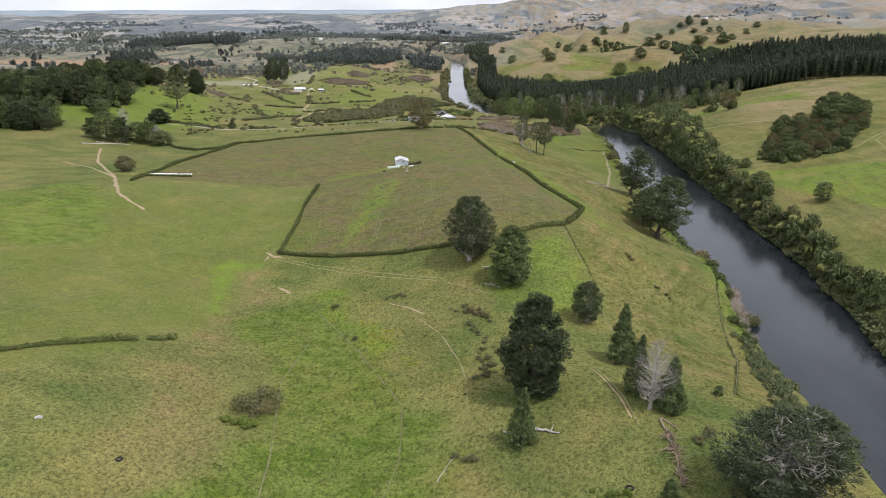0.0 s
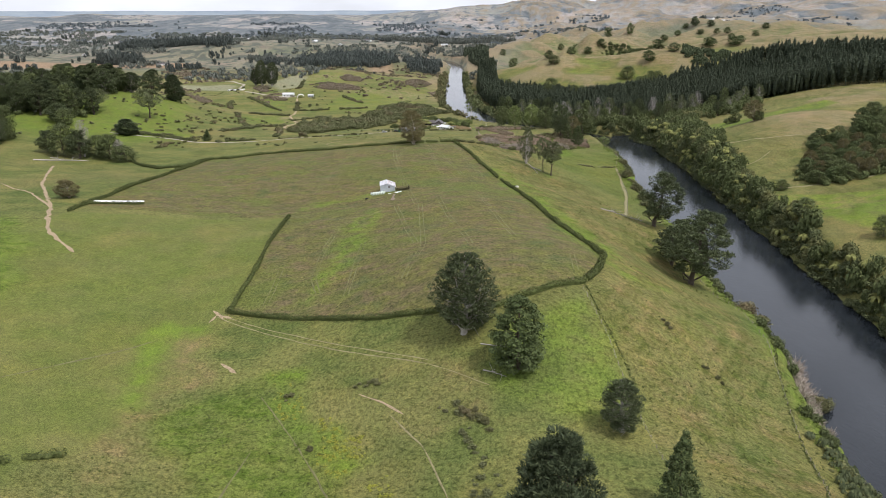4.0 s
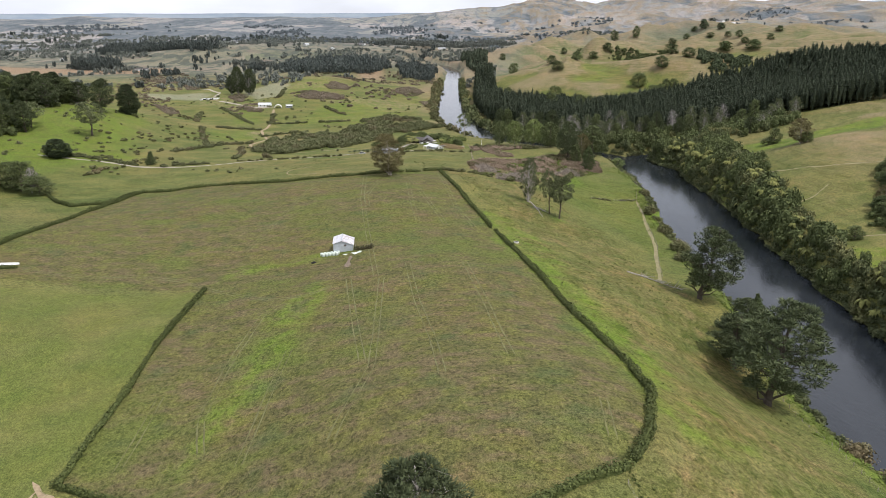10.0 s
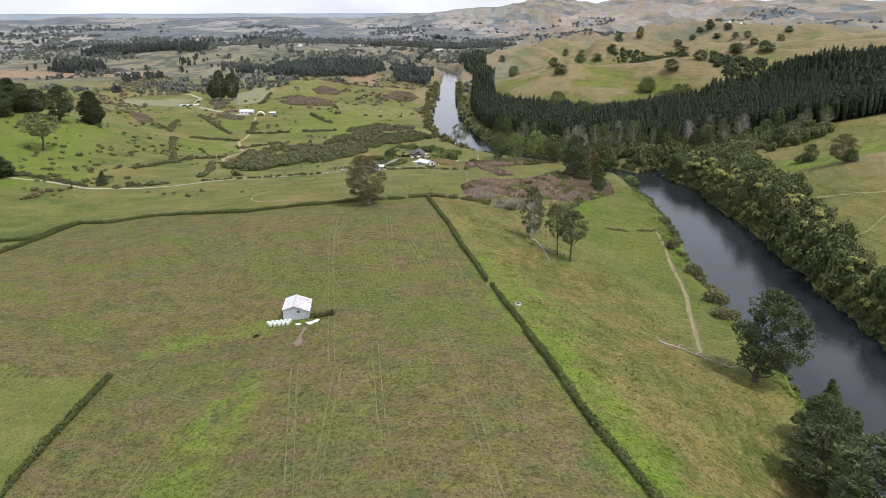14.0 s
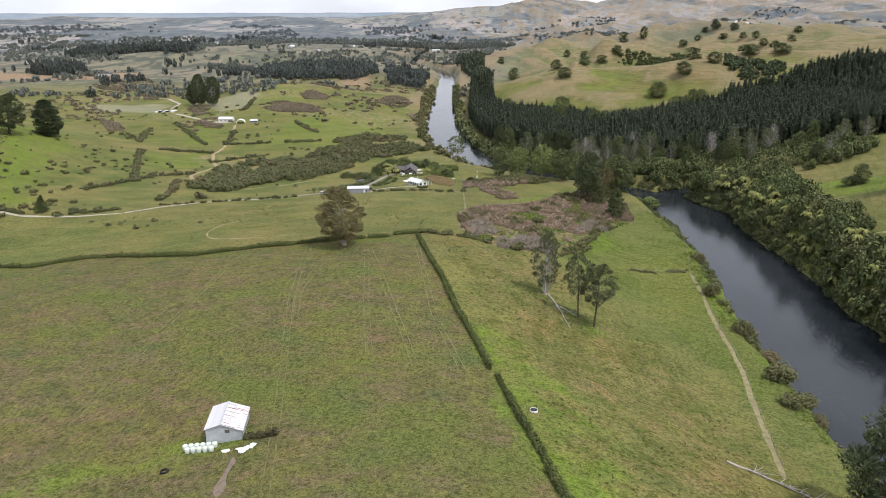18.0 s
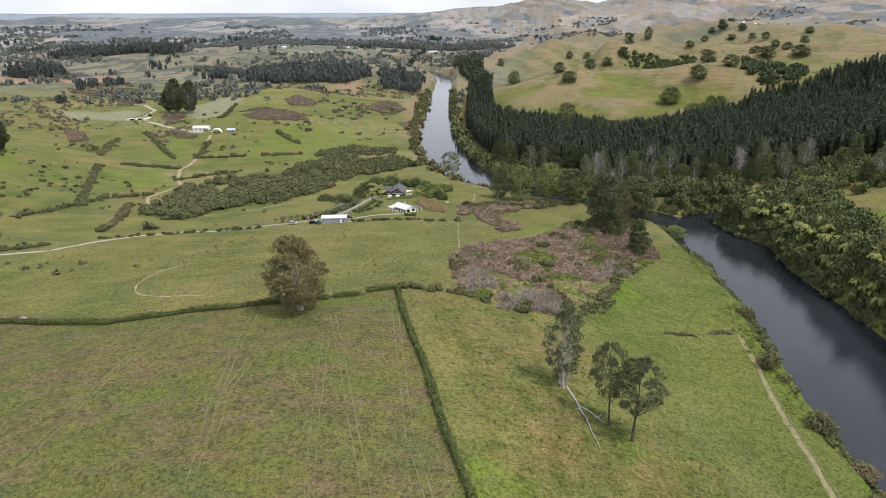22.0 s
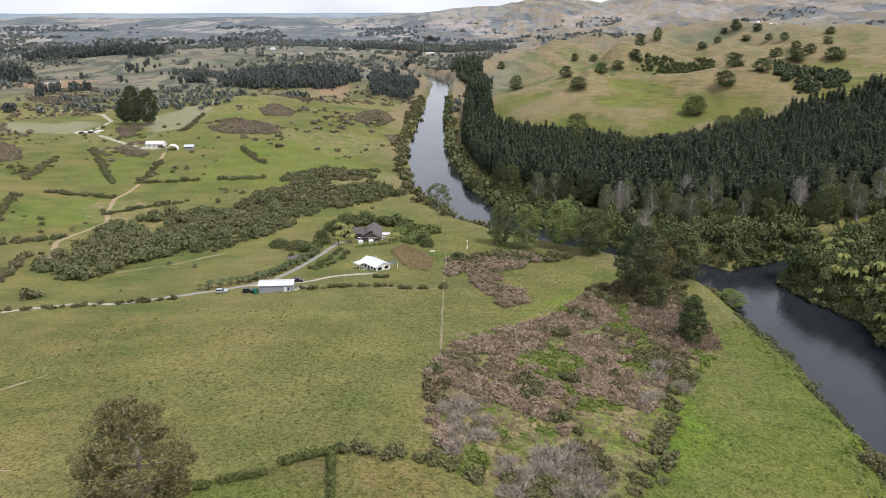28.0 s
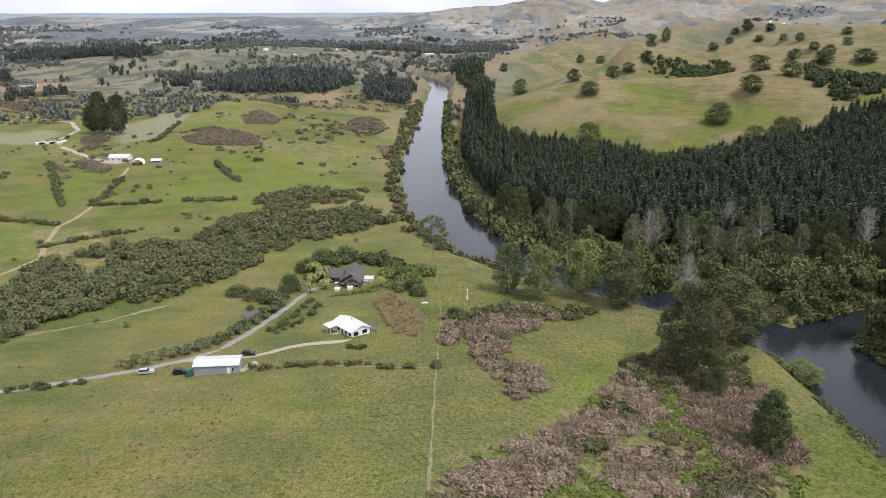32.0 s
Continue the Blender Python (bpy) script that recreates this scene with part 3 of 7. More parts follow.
def build_ground():
    east = stretch(0, 235, 2.4, 2900, 1.06, 75)
    west = stretch(0, 265, 2.4, 3400, 1.06, 75)
    xs = np.array([-v for v in west][::-1] + list(np.arange(-265, 235.1, 2.4)) + east)
    ys = np.array(list(np.arange(-150, 95, 8)) + list(np.arange(96, 860, 2.2)) + stretch(0, 860, 2.2, 4750, 1.016, 45))
    gx, gy = np.meshgrid(xs, ys)
    gz = land(gx, gy)
    v = np.stack([gx, gy, gz], -1).reshape(-1, 3)
    ny, nx = gx.shape
    k = np.arange(ny * nx).reshape(ny, nx)
    quads = np.stack([k[:-1, :-1], k[:-1, 1:], k[1:, 1:], k[1:, :-1]], -1).reshape(-1, 4)
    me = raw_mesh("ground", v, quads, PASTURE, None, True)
    x, y = v[:, 0], v[:, 1]
    wob = 1.5 * lattice(x, y, 7, 21) + 3 * lattice(x, y, 19, 22)
    near_wet = river_gap(x, y)
    cover = {
        "mown": smooth(0.8, -0.8, inside(x, y, PADDOCK)),
        "bright": np.clip(0.9 * smooth(9, 3, near_wet + wob - 6 * smooth(400, 340, y) * smooth(200, 230, y)) * (x < 130) * (y < 770) + smooth(8, 0, to_line(x, y, ((48, 318), (45, 345), (31, 385), (17, 440), (5, 492)), 0) - 6 + 1.5 * wob) + 0.6 * smooth(4, -4, inside(x, y, ((5, 262), (28, 280), (33, 262), (38, 235), (22, 222), (0, 240))) + wob)
                          + 0.9 * smooth(5, -5, inside(x, y, PADDOCK_SWARD) + 1.4 * wob) + 0.8 * smooth(4, -3, inside(x, y, ((-96, 415), (-87, 426), (-67, 431), (-51, 437), (-70, 439), (-95, 427))) + wob) + 0.7 * smooth(3, -3, inside(x, y, ((-1, 502), (5, 505), (5, 491), (-1, 491))) + wob) + 0.7 * smooth(3, -3, inside(x, y, ((33, 527), (39, 523), (37, 504), (30, 501))) + wob) + 0.6 * smooth(3, -3, inside(x, y, ((13, 714), (24, 731), (37, 749), (33, 734), (21, 721))) + wob) + 0.7 * smooth(20, -20, inside(x, y, GREEN_HILL) + 4 * wob) + 0.55 * smooth(6, -6, inside(x, y, ROUGH_FIELD) + 2 * wob)
                          + sum(0.5 * smooth(8, -8, inside(x, y, ring) + 2 * wob) for ring in BRIGHT_FIELDS) + sum(0.8 * smooth(2, -2, inside(x, y, ring) + 0.8 * wob) for ring in RIVER_PADDOCKS) + sum(0.9 * smooth(3, -3, inside(x, y, ring) + 1.2 * wob) for ring in LUSH_STRIPS) + 0.35 * smooth(8, -8, inside(x, y, GULLY) + 3 * wob) + 0.7 * smooth(6, -2, inside(x, y, ((40, 655), (56, 664), (62, 640), (46, 622))) + wob), 0, 1),
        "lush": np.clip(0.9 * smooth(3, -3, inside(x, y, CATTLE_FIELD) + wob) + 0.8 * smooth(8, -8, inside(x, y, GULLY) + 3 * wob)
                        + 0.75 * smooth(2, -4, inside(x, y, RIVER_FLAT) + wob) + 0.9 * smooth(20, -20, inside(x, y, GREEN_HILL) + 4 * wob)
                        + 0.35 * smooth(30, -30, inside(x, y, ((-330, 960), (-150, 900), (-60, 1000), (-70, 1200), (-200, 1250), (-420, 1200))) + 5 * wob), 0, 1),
        "dry": np.clip(sum(0.95 * smooth(4, -4, inside(x, y, ring) + 1.6 * wob) for ring in DRY_PATCHES) + 0.9 * smooth(6, -8, inside(x, y, SLOPE) + 2 * wob) + 0.4 * smooth(150, 190, x + wob * 3) * smooth(300, 420, y)
                       + 0.22 * smooth(0, 120, x) * smooth(1050, 1200, y) + 0.5 * smooth(60, -60, inside(x, y, ((-60, 620), (-20, 700), (-110, 760), (-200, 690), (-120, 600)))), 0, 1),
        "rough": np.clip(smooth(4, -4, inside(x, y, GORSE_FACE) + wob) + 0.8 * smooth(6, 0, to_line(x, y, ((-230, 900), (-180, 850), (-130, 870), (-90, 950)), 0) - 14 + wob)
                         + 0.7 * smooth(0.05, 0.5, lattice(x, y, 60, 23)) * smooth(950, 1150, y) * smooth(0, -100, x), 0, 1),
        "grazed": np.clip(smooth(4, -4, inside(x, y, CATTLE_FIELD) + wob) + 0.6 * smooth(150, 170, x) * smooth(900, 850, y) + 0.9 * smooth(640, 720, y) * smooth(-20, -60, x) + smooth(1150, 1300, y), 0, 1),
        "clumpy": np.clip(smooth(6, -6, inside(x, y, ROUGH_FIELD) + 2 * wob) + smooth(6, -6, inside(x, y, GULLY) + 3 * wob) + 0.8 * smooth(6, -8, inside(x, y, SLOPE) + 2 * wob) + smooth(4, -4, inside(x, y, GORSE_FACE) + wob) + 0.5 * smooth(2, -4, inside(x, y, RIVER_FLAT) + wob), 0, 1),
        "wooded": smooth(150, -350, x - 0.12 * (y - 1500)),
        "hill": np.clip(smooth(1060, 1330, y + 0.15 * x) * smooth(-30, 160, x) * smooth(2600, 2200, y) + 0.8 * smooth(6, -8, inside(x, y, SLOPE)) + 0.8 * smooth(160, 180, x) * smooth(900, 850, y), 0, 1),
        # how far the painted haze tint has taken over, by distance
        "hazy_remote": smooth(1850, 2750, np.hypot(x, y - 250)),
        "pale": sum(smooth(6, -6, inside(x, y, ring) + 2 * wob) for ring in PALE_FIELDS),
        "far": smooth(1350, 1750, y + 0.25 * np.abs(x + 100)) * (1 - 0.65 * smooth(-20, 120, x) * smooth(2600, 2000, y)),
        "bare": np.clip(0.9 * smooth(14, -6, inside(x, y, ((-248, 1538), (-212, 1568), (-193, 1456), (-229, 1465)))) + smooth(12, -12, inside(x, y, ((-1120, 1600), (-640, 1560), (-640, 1700), (-1120, 1760))))
                        + 0.8 * smooth(2.5, 0.5, np.hypot(x + 94, y - 298) + wob * 0.5), 0, 1),
    }
    paddock = np.clip(sum(smooth(3, -3, inside(x, y, ring) + wob) for ring in RIVER_PADDOCKS), 0, 1)
    cover["dry"] = cover["dry"] * (1 - paddock) * (1 - np.clip(sum(smooth(8, -8, inside(x, y, ring) + 2 * wob) for ring in BRIGHT_FIELDS), 0, 1))
    # rounded crests dry out, hollows stay green
    swell = gz.ravel() - sum(land(x + dx, y + dy) for dx, dy in ((30, 0), (-30, 0), (0, 30), (0, -30))) / 4
    away = smooth(1000, 1150, y) + 0.75 * smooth(170, 230, x) * smooth(200, 400, y) + 0.35 * smooth(640, 800, y)
    ridge = sum(np.exp(-(to_line(x, y, line, 0) / (9 + reach * 0.22) + 0.3 * wob / 3) ** 2) for line, reach, h in SPURS)
    cover["crest"] = np.clip(0.8 * ridge + smooth(0.0, 1.7, swell + 0.35 * wob / 3) * away * smooth(-200, 50, x) + 0.5 * smooth(0.6, 2.5, swell) * smooth(900, 1000, y), 0, 0.9)
    cover["crest"] = cover["crest"] * (1 - paddock)
    cover["bright"] = np.clip(cover["bright"] + 0.55 * smooth(-0.6, -2.2, swell) * np.clip(away, 0, 1) * smooth(2400, 1800, y), 0, 1)
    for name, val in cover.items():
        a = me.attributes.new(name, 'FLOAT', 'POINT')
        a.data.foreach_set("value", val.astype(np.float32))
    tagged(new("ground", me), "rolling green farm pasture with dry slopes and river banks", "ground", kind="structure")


build_ground()


def ribbon(name, line, half, mat, label, category="track", lift=0.06, wander=0.15, step=1.6, kind="structure"):
    """A strip laid on the ground along a line of (x, y)."""
    p = np.array([q[:2] for q in line], float)
    d = np.concatenate([[0], np.cumsum(np.hypot(*np.diff(p, axis=0).T))])
    s = np.linspace(0, d[-1], max(3, int(d[-1] / step)))
    x, y = np.interp(s, d, p[:, 0]), np.interp(s, d, p[:, 1])
    for _ in range(3):
        x[1:-1], y[1:-1] = (x[:-2] + 2 * x[1:-1] + x[2:]) / 4, (y[:-2] + 2 * y[1:-1] + y[2:]) / 4
    tx, ty = np.gradient(x), np.gradient(y)
    n = np.hypot(tx, ty) + 1e-9
    tx, ty = tx / n, ty / n
    rows = []
    ends = np.sqrt(np.clip(np.minimum(s, d[-1] - s) / (half * 3), 0.02, 1))
    for a in (-1, -0.5, 0, 0.5, 1):
        w = half * a * ends * (1 + wander * lattice(x + a * 9, y, 3.0, 31) * 2)
        rows.append(on_land(x - ty * w, y + tx * w, -lift * (1 - 0.9 * abs(a) ** 4)))
    v = np.stack(rows, 1).reshape(-1, 3)
    k = np.arange(len(v)).reshape(-1, 5)
    f = np.stack([k[:-1, :-1], k[:-1, 1:], k[1:, 1:], k[1:, :-1]], -1).reshape(-1, 4)[:, ::-1]
    return tagged(new(name, raw_mesh(name, v, f, mat, None, True)), label, category, kind=kind)


def build_water():
    line = np.array(RIVER + ((-210, 2700, 10),), float)
    d = np.concatenate([[0], np.cumsum(np.hypot(*np.diff(line[:, :2], axis=0).T))])
    s = np.arange(0, d[-1], 12.0)
    x, y, w = (np.interp(s, d, line[:, i]) for i in range(3))
    tx, ty = np.gradient(x), np.gradient(y)
    n = np.hypot(tx, ty)
    tx, ty, w = tx / n, ty / n, w + 7
    v = np.concatenate([np.stack([x - ty * w, y + tx * w, 0 * x], -1), np.stack([x + ty * w, y - tx * w, 0 * x], -1)])
    k = np.arange(len(x))
    f = np.stack([k[:-1], k[:-1] + len(x), k[1:] + len(x), k[1:]], -1)
    tagged(new("water", raw_mesh("water", v, f, WATER)), "dark still river with faint ripples between its banks", "river", kind="structure")
    v = [(100, 780, -0.02), (180, 790, -0.02), (215, 870, -0.02), (120, 835, -0.02)]
    tagged(new("water", raw_mesh("water", v, np.array([(0, 1, 2, 3)]), WATER)), "dark backwater opening off the river", "river", kind="structure")


build_water()


def build_ridge(radius, low, high, seed, mat, name, label, bump=0.0, bump_at=0.0):
    """A range of hills on a wide arc round the place."""
    a = np.radians(np.arange(-48, 48.1, 0.35))
    h = low + (high - low) * (0.5 + 0.32 * lattice(a * 60, 0 * a, 9, seed) + 0.18 * lattice(a * 60, 0 * a, 3.1, seed + 1) + 0.05 * lattice(a * 60, 0 * a, 0.9, seed + 2))
    h = h + bump * smooth(bump_at - 9, bump_at + 3, np.degrees(a))
    rows = []
    for dr, k in ((-420, -0.25), (-260, 0.25), (-120, 0.7), (0, 1.0), (70, 0.6), (130, -0.2)):
        wob = lattice(a * 60, 0 * a + dr, 4, seed + 5) * 0.10 * (k not in (1.0, -0.25))
        r = radius + dr
        rows.append(np.stack([-60 + np.sin(a) * r, 250 + np.cos(a) * r, h * (k + wob)], -1))
    v = np.stack(rows, 1)
    k = np.arange(v.shape[0] * v.shape[1]).reshape(v.shape[:2])
    f = np.stack([k[:-1, :-1], k[:-1, 1:], k[1:, 1:], k[1:, :-1]], -1).reshape(-1, 4)[:, ::-1]
    tagged(new(name, raw_mesh(name, v.reshape(-1, 3), f, mat, None, True)), label, "hills", kind="structure")


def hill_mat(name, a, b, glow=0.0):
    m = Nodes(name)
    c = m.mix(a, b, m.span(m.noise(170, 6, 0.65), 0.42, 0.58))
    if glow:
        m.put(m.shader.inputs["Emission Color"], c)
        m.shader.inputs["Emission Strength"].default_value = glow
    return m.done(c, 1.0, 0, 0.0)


# backdrop hills: aerial haze is put in as blue colour and a faint glow
build_ridge(4580, 103, 122, 61, hill_mat("hazy_blue_ranges", (0.195, 0.232, 0.275), (0.235, 0.268, 0.300), 0.30), "backdrop", "ranges along the horizon, painted pale blue with haze", 55, 8)

# ---- plants ----


def grow(seed, tall, wide, shape, clumps, per, leaf, girth, base=0.15, limbs=10, lean=0.0, puff=0.2, flat=0.6, dead=0, sides=7, thin=1.0):
    """Arrays of a tree: trunk with limbs, and a crown of leaf sprays. shape: crown half width (0..1) by height in the crown (0..1)."""
    rng = np.random.default_rng(seed)
    wood, crown = Heap(), Heap()
    u = np.linspace(0, 1, 9)
    bend = np.cumsum(rng.normal(0, 0.012, (9, 2)), 0) * tall
    axis = np.stack([bend[:, 0] + lean * tall * u ** 1.5, bend[:, 1], u * tall * 0.96], -1)
    wood.tube(axis, girth * (1.25 * (u < 0.05) + (u >= 0.05)) * (1 - 0.9 * u) + 0.02, sides)

    def trunk_at(f):
        return np.array([np.interp(f, u, axis[:, i]) for i in range(3)])
    spots, size = [], []
    for i in range(clumps):
        f = (i + rng.random()) / clumps
        f = 1 - (1 - f) ** 0.8 if shape(0.9) < 0.3 else f
        r = shape(f) * wide / 2
        a = i * 2.39996 + rng.normal(0, 0.5)
        out = r * (0.35 + 0.65 * np.sqrt(rng.random())) - puff * wide * 0.25
        at = trunk_at(base + (1 - base) * f) + (math.cos(a) * max(out, 0), math.sin(a) * max(out, 0), 0)
        s = puff * wide * (0.55 + 0.7 * rng.random()) * (0.45 + 0.55 * shape(f))
        spots.append(at)
        size.append((s, s, s * flat))
    spots, size = np.array(spots), np.array(size)
    if per:
        crown.add(*leaves(rng, spots, size, per, leaf, thin=thin))
    for i in rng.permutation(clumps)[:limbs + dead]:
        tip = spots[i]
        f = np.clip(tip[2] / (tall * 0.96) - 0.10 - 0.12 * rng.random(), 0.05, 0.93)
        root = trunk_at(f)
        mid = (root + tip) / 2 + rng.normal(0, 0.02, 3) * tall + (0, 0, -0.015 * tall)
        r = girth * 0.42 * (1 - 0.8 * f)
        wood.tube([root, mid, tip], [r, r * 0.6, r * 0.15], 5)
        if dead:
            for _ in range(3):
                t = mid + (tip - mid) * rng.random()
                wood.tube([t, t + rng.normal(0, 0.05, 3) * tall + (0, 0, 0.01)], [r * 0.35, r * 0.05], 4)
    return wood, crown


SHAPES = {
    "cone": lambda f: (1 - f) ** 0.8 * (0.55 + 0.45 * min(1, f * 8)) + 0.04,
    "column": lambda f: (1 - f ** 3) ** 0.6 * (0.7 + 0.3 * min(1, f * 4)),
    "pine": lambda f: (0.55 + 0.45 * math.sin(min(1, f * 1.5) * 1.6)) * (1 - 0.75 * f ** 2.5),
    "dome": lambda f: math.sqrt(max(0.02, 1 - (2 * f - 0.85) ** 2 / 1.5)),
    "plume": lambda f: 0.35 + 0.65 * math.sin(math.pi * min(1, f * 0.9 + 0.1)),
}
RIVER_LEAF = leaf_mat("river_pine_needles", (0.040, 0.055, 0.028), (0.138, 0.162, 0.075), 3.0)
# kind: shape, clumps, sprays, spray size, girth, crown base, limbs, puff, flatness, leaves, bark; all for a tree 20 m tall and 12 m wide
KINDS = {
    "old_pine": ("pine", 130, 250, 0.33, 0.50, 0.06, 26, 0.14, 0.62, PINE, BARK),
    "open_pine": ("plume", 46, 150, 0.36, 0.34, 0.42, 24, 0.13, 0.6, PINE_LIGHT, BARK),
    "river_pine": ("plume", 78, 170, 0.38, 0.50, 0.20, 34, 0.14, 0.62, RIVER_LEAF, BARK),
    "cypress": ("cone", 150, 75, 0.24, 0.35, 0.02, 4, 0.12, 0.8, CYPRESS, BARK),
    "broken_cypress": ("column", 130, 90, 0.28, 0.50, 0.04, 18, 0.15, 0.42, CYPRESS, BARK),
    "half_dead": ("plume", 58, 110, 0.36, 0.55, 0.18, 60, 0.13, 0.6, PINE_LIGHT, GREY_WOOD),
    "gum": ("plume", 84, 280, 0.21, 0.50, 0.14, 40, 0.14, 0.75, GUM, PALE_BARK),
    "broad": ("dome", 75, 120, 0.25, 0.40, 0.10, 22, 0.17, 0.72, BROADLEAF, BARK),
    "lime": ("dome", 75, 120, 0.25, 0.40, 0.14, 22, 0.17, 0.68, LIME, PALE_BARK),
    "umbrella": ("dome", 40, 110, 0.22, 0.30, 0.52, 16, 0.15, 0.5, BROADLEAF, PALE_BARK),
    "far_round": ("dome", 46, 60, 0.46, 0.40, 0.08, 0, 0.22, 0.75, CYPRESS, BARK),
    "far_pine": ("pine", 30, 44, 0.60, 0.45, 0.10, 0, 0.20, 0.7, PINE, BARK),
    "old_grey_pine": ("plume", 96, 230, 0.33, 0.55, 0.12, 60, 0.15, 0.6, RIVER_LEAF, GREY_WOOD),
    "grey_limbed": ("dome", 96, 200, 0.32, 0.65, 0.04, 80, 0.14, 0.66, PINE, GREY_WOOD),
    "dead": ("plume", 100, 26, 0.6, 0.50, 0.25, 70, 0.15, 0.6, BLEACHED, GREY_WOOD),
}
tree_shapes = {}


def tree_meshes(kind, variant):
    key = (kind, variant)
    if key not in tree_shapes:
        shape, clumps, per, leaf, girth, base, limbs, puff, flat, leafy, bark = KINDS[kind]
        wood, crown = grow(sum(map(ord, kind)) + 31 * variant, 20, 12, SHAPES[shape], clumps, per, leaf, girth, base, limbs, 0.0, puff, flat, 14 if kind in ("dead", "half_dead", "grey_limbed", "old_grey_pine") else 0, 7, 0.06 if kind == "dead" else 0.36 if leafy in (PINE, PINE_LIGHT, RIVER_LEAF) and limbs else 0.55 if leafy == GUM else 1.0)
        tree_shapes[key] = (wood.mesh("trunk", bark, True), crown.mesh("crown", leafy) if per else None)
    return tree_shapes[key]


def plant(name, kind, x, y, tall, wide, label, category="tree", group="", variant=0, turn=None, lean=0.0, sink=0.3):
    """One tree: an Empty at its foot with a trunk and a crown."""
    wood, crown = tree_meshes(kind, variant)
    z = float(land(x, y)) - sink
    a = (x * 37.0 + y * 91.0) % 360 if turn is None else turn
    m = pose(x, y, z, 0, lean, 0) @ pose(0, 0, 0, 0, 0, a) @ Matrix.Diagonal((wide / 12, wide / 12, tall / 20, 1))
    t = thing(name, m, label, category, group)
    part("trunk", wood, t)
    if crown:
        part("bare_crown" if kind == "dead" else "crown", crown, t)
    return t


# trees on the near ridge
plant("pine_tree", "old_pine", 12, 179, 28.4, 20, "large dark green pine on the grassy ridge")
plant("conifer_tree", "cypress", 8, 160, 16.5, 8.6, "dense dark green conical conifer beside a log")
plant("pine_tree", "old_grey_pine", 31, 224, 13.8, 10.5, "small sparse grey-green pine on the slope")
plant("conifer_tree", "cypress", 38, 194, 18.3, 10.5, "tall dense green conical conifer on the slope", variant=1)
plant("conifer_tree", "cypress", 38, 175.5, 17.5, 8.5, "slim dark conifer behind a dead tree")
plant("dead_tree", "dead", 39.8, 167.4, 19.2, 12, "bleached grey dead conifer with bare branches", "dead tree")
plant("conifer_tree", "cypress", 45.3, 167, 15.0, 10.0, "dark bushy conifer beside a dead tree", variant=1)
old = plant("pine_tree", "grey_limbed", 60, 133, 21.5, 25, "broad dying pine with grey bare limbs in its crown", variant=2)
rng = np.random.default_rng(77)
bare = Heap()
for i in range(26):
    a, e = rng.uniform(-2.5, -0.5), rng.uniform(0.35, 1.35)
    way = np.array([math.cos(a) * math.cos(e), math.sin(a) * math.cos(e), math.sin(e)])
    tip = np.array([0, 0, 9.5]) + way * (12.6, 12.6, 12.0) * rng.uniform(0.80, 1.0)
    root = np.array([0, 0, 5.0 + 9 * rng.random()])
    bent = (root + tip) / 2 + rng.normal(0, 1.5, 3)
    bare.tube([root, bent, tip * 0.97 + rng.normal(0, 0.4, 3), tip + rng.normal(0, 0.8, 3)], [0.20, 0.14, 0.08, 0.02], 5)
    for _ in range(4):
        q = bent + (tip - bent) * rng.uniform(0.4, 1.0)
        bare.tube([q, q + way * 0.8 + rng.normal(0, 0.8, 3), q + way * 1.2 + rng.normal(0, 1.3, 3)], [0.06, 0.045, 0.015], 4)
part("bare_limbs", bare.mesh("bare_limbs", GREY_WOOD, True), old, "twisted grey dead limbs", old.matrix_basis.inverted() @ Matrix.Translation((60, 133, float(land(60, 133)))))
plant("pine_tree", "river_pine", 68, 140, 17, 18, "dark green pine above the river bank", variant=1)
plant("conifer_tree", "cypress", 37.9, 131, 10, 8.5, "dark bushy conifer on the ridge")
plant("sapling", "far_round", 60, 178, 3.2, 2.6, "small dark sapling alone on the slope")
plant("conifer_tree", "broken_cypress", 7, 246, 21.5, 15, "old cypress with a broken top and layered sprays")
plant("pine_tree", "old_grey_pine", -8, 261, 25.0, 18.5, "old half-dead pine with grey limbs by the hedge")
plant("small_tree", "gum", -222, 431, 10.0, 14, "brown-green spreading tree in the pasture")
# ridge pines above the flat
plant("pine_tree", "half_dead", 21, 544, 24.4, 11, "tall sparse pine with a dead pale top", variant=1)
plant("pine_tree", "open_pine", 31, 530, 22.7, 9.5, "tall slim pine with a long bare trunk", variant=2)
plant("pine_tree", "open_pine", 36, 525, 22.4, 13, "tall pine with a bare trunk and open crown", variant=3)
plant("gum_tree", "gum", -56, 577, 24, 20.5, "large brown-green gum tree at the hedge")
plant("conifer_tree", "broken_cypress", 71, 709, 18.5, 10.5, "dark bushy conifer among gorse")
# river bank trees
plant("pine_tree", "river_pine", 83, 366, 32, 26, "big dark pine leaning over the river bank", variant=0, lean=4)
plant("pine_tree", "river_pine", 79.5, 387, 18, 17, "gnarled pine on the river bank", variant=2)
plant("pine_tree", "river_pine", 82, 437, 29, 21, "tall leaning pine over the river", variant=3, lean=8)
plant("conifer_tree", "cypress", 101.5, 430, 20, 12, "dark conifer at the water's edge", variant=1)
plant("conifer_tree", "cypress", 101.5, 415, 18, 10, "small dark conifer at the water's edge", variant=2)
plant("pine_tree", "river_pine", 88, 406, 17, 15, "pale green pine beside the river", variant=1)
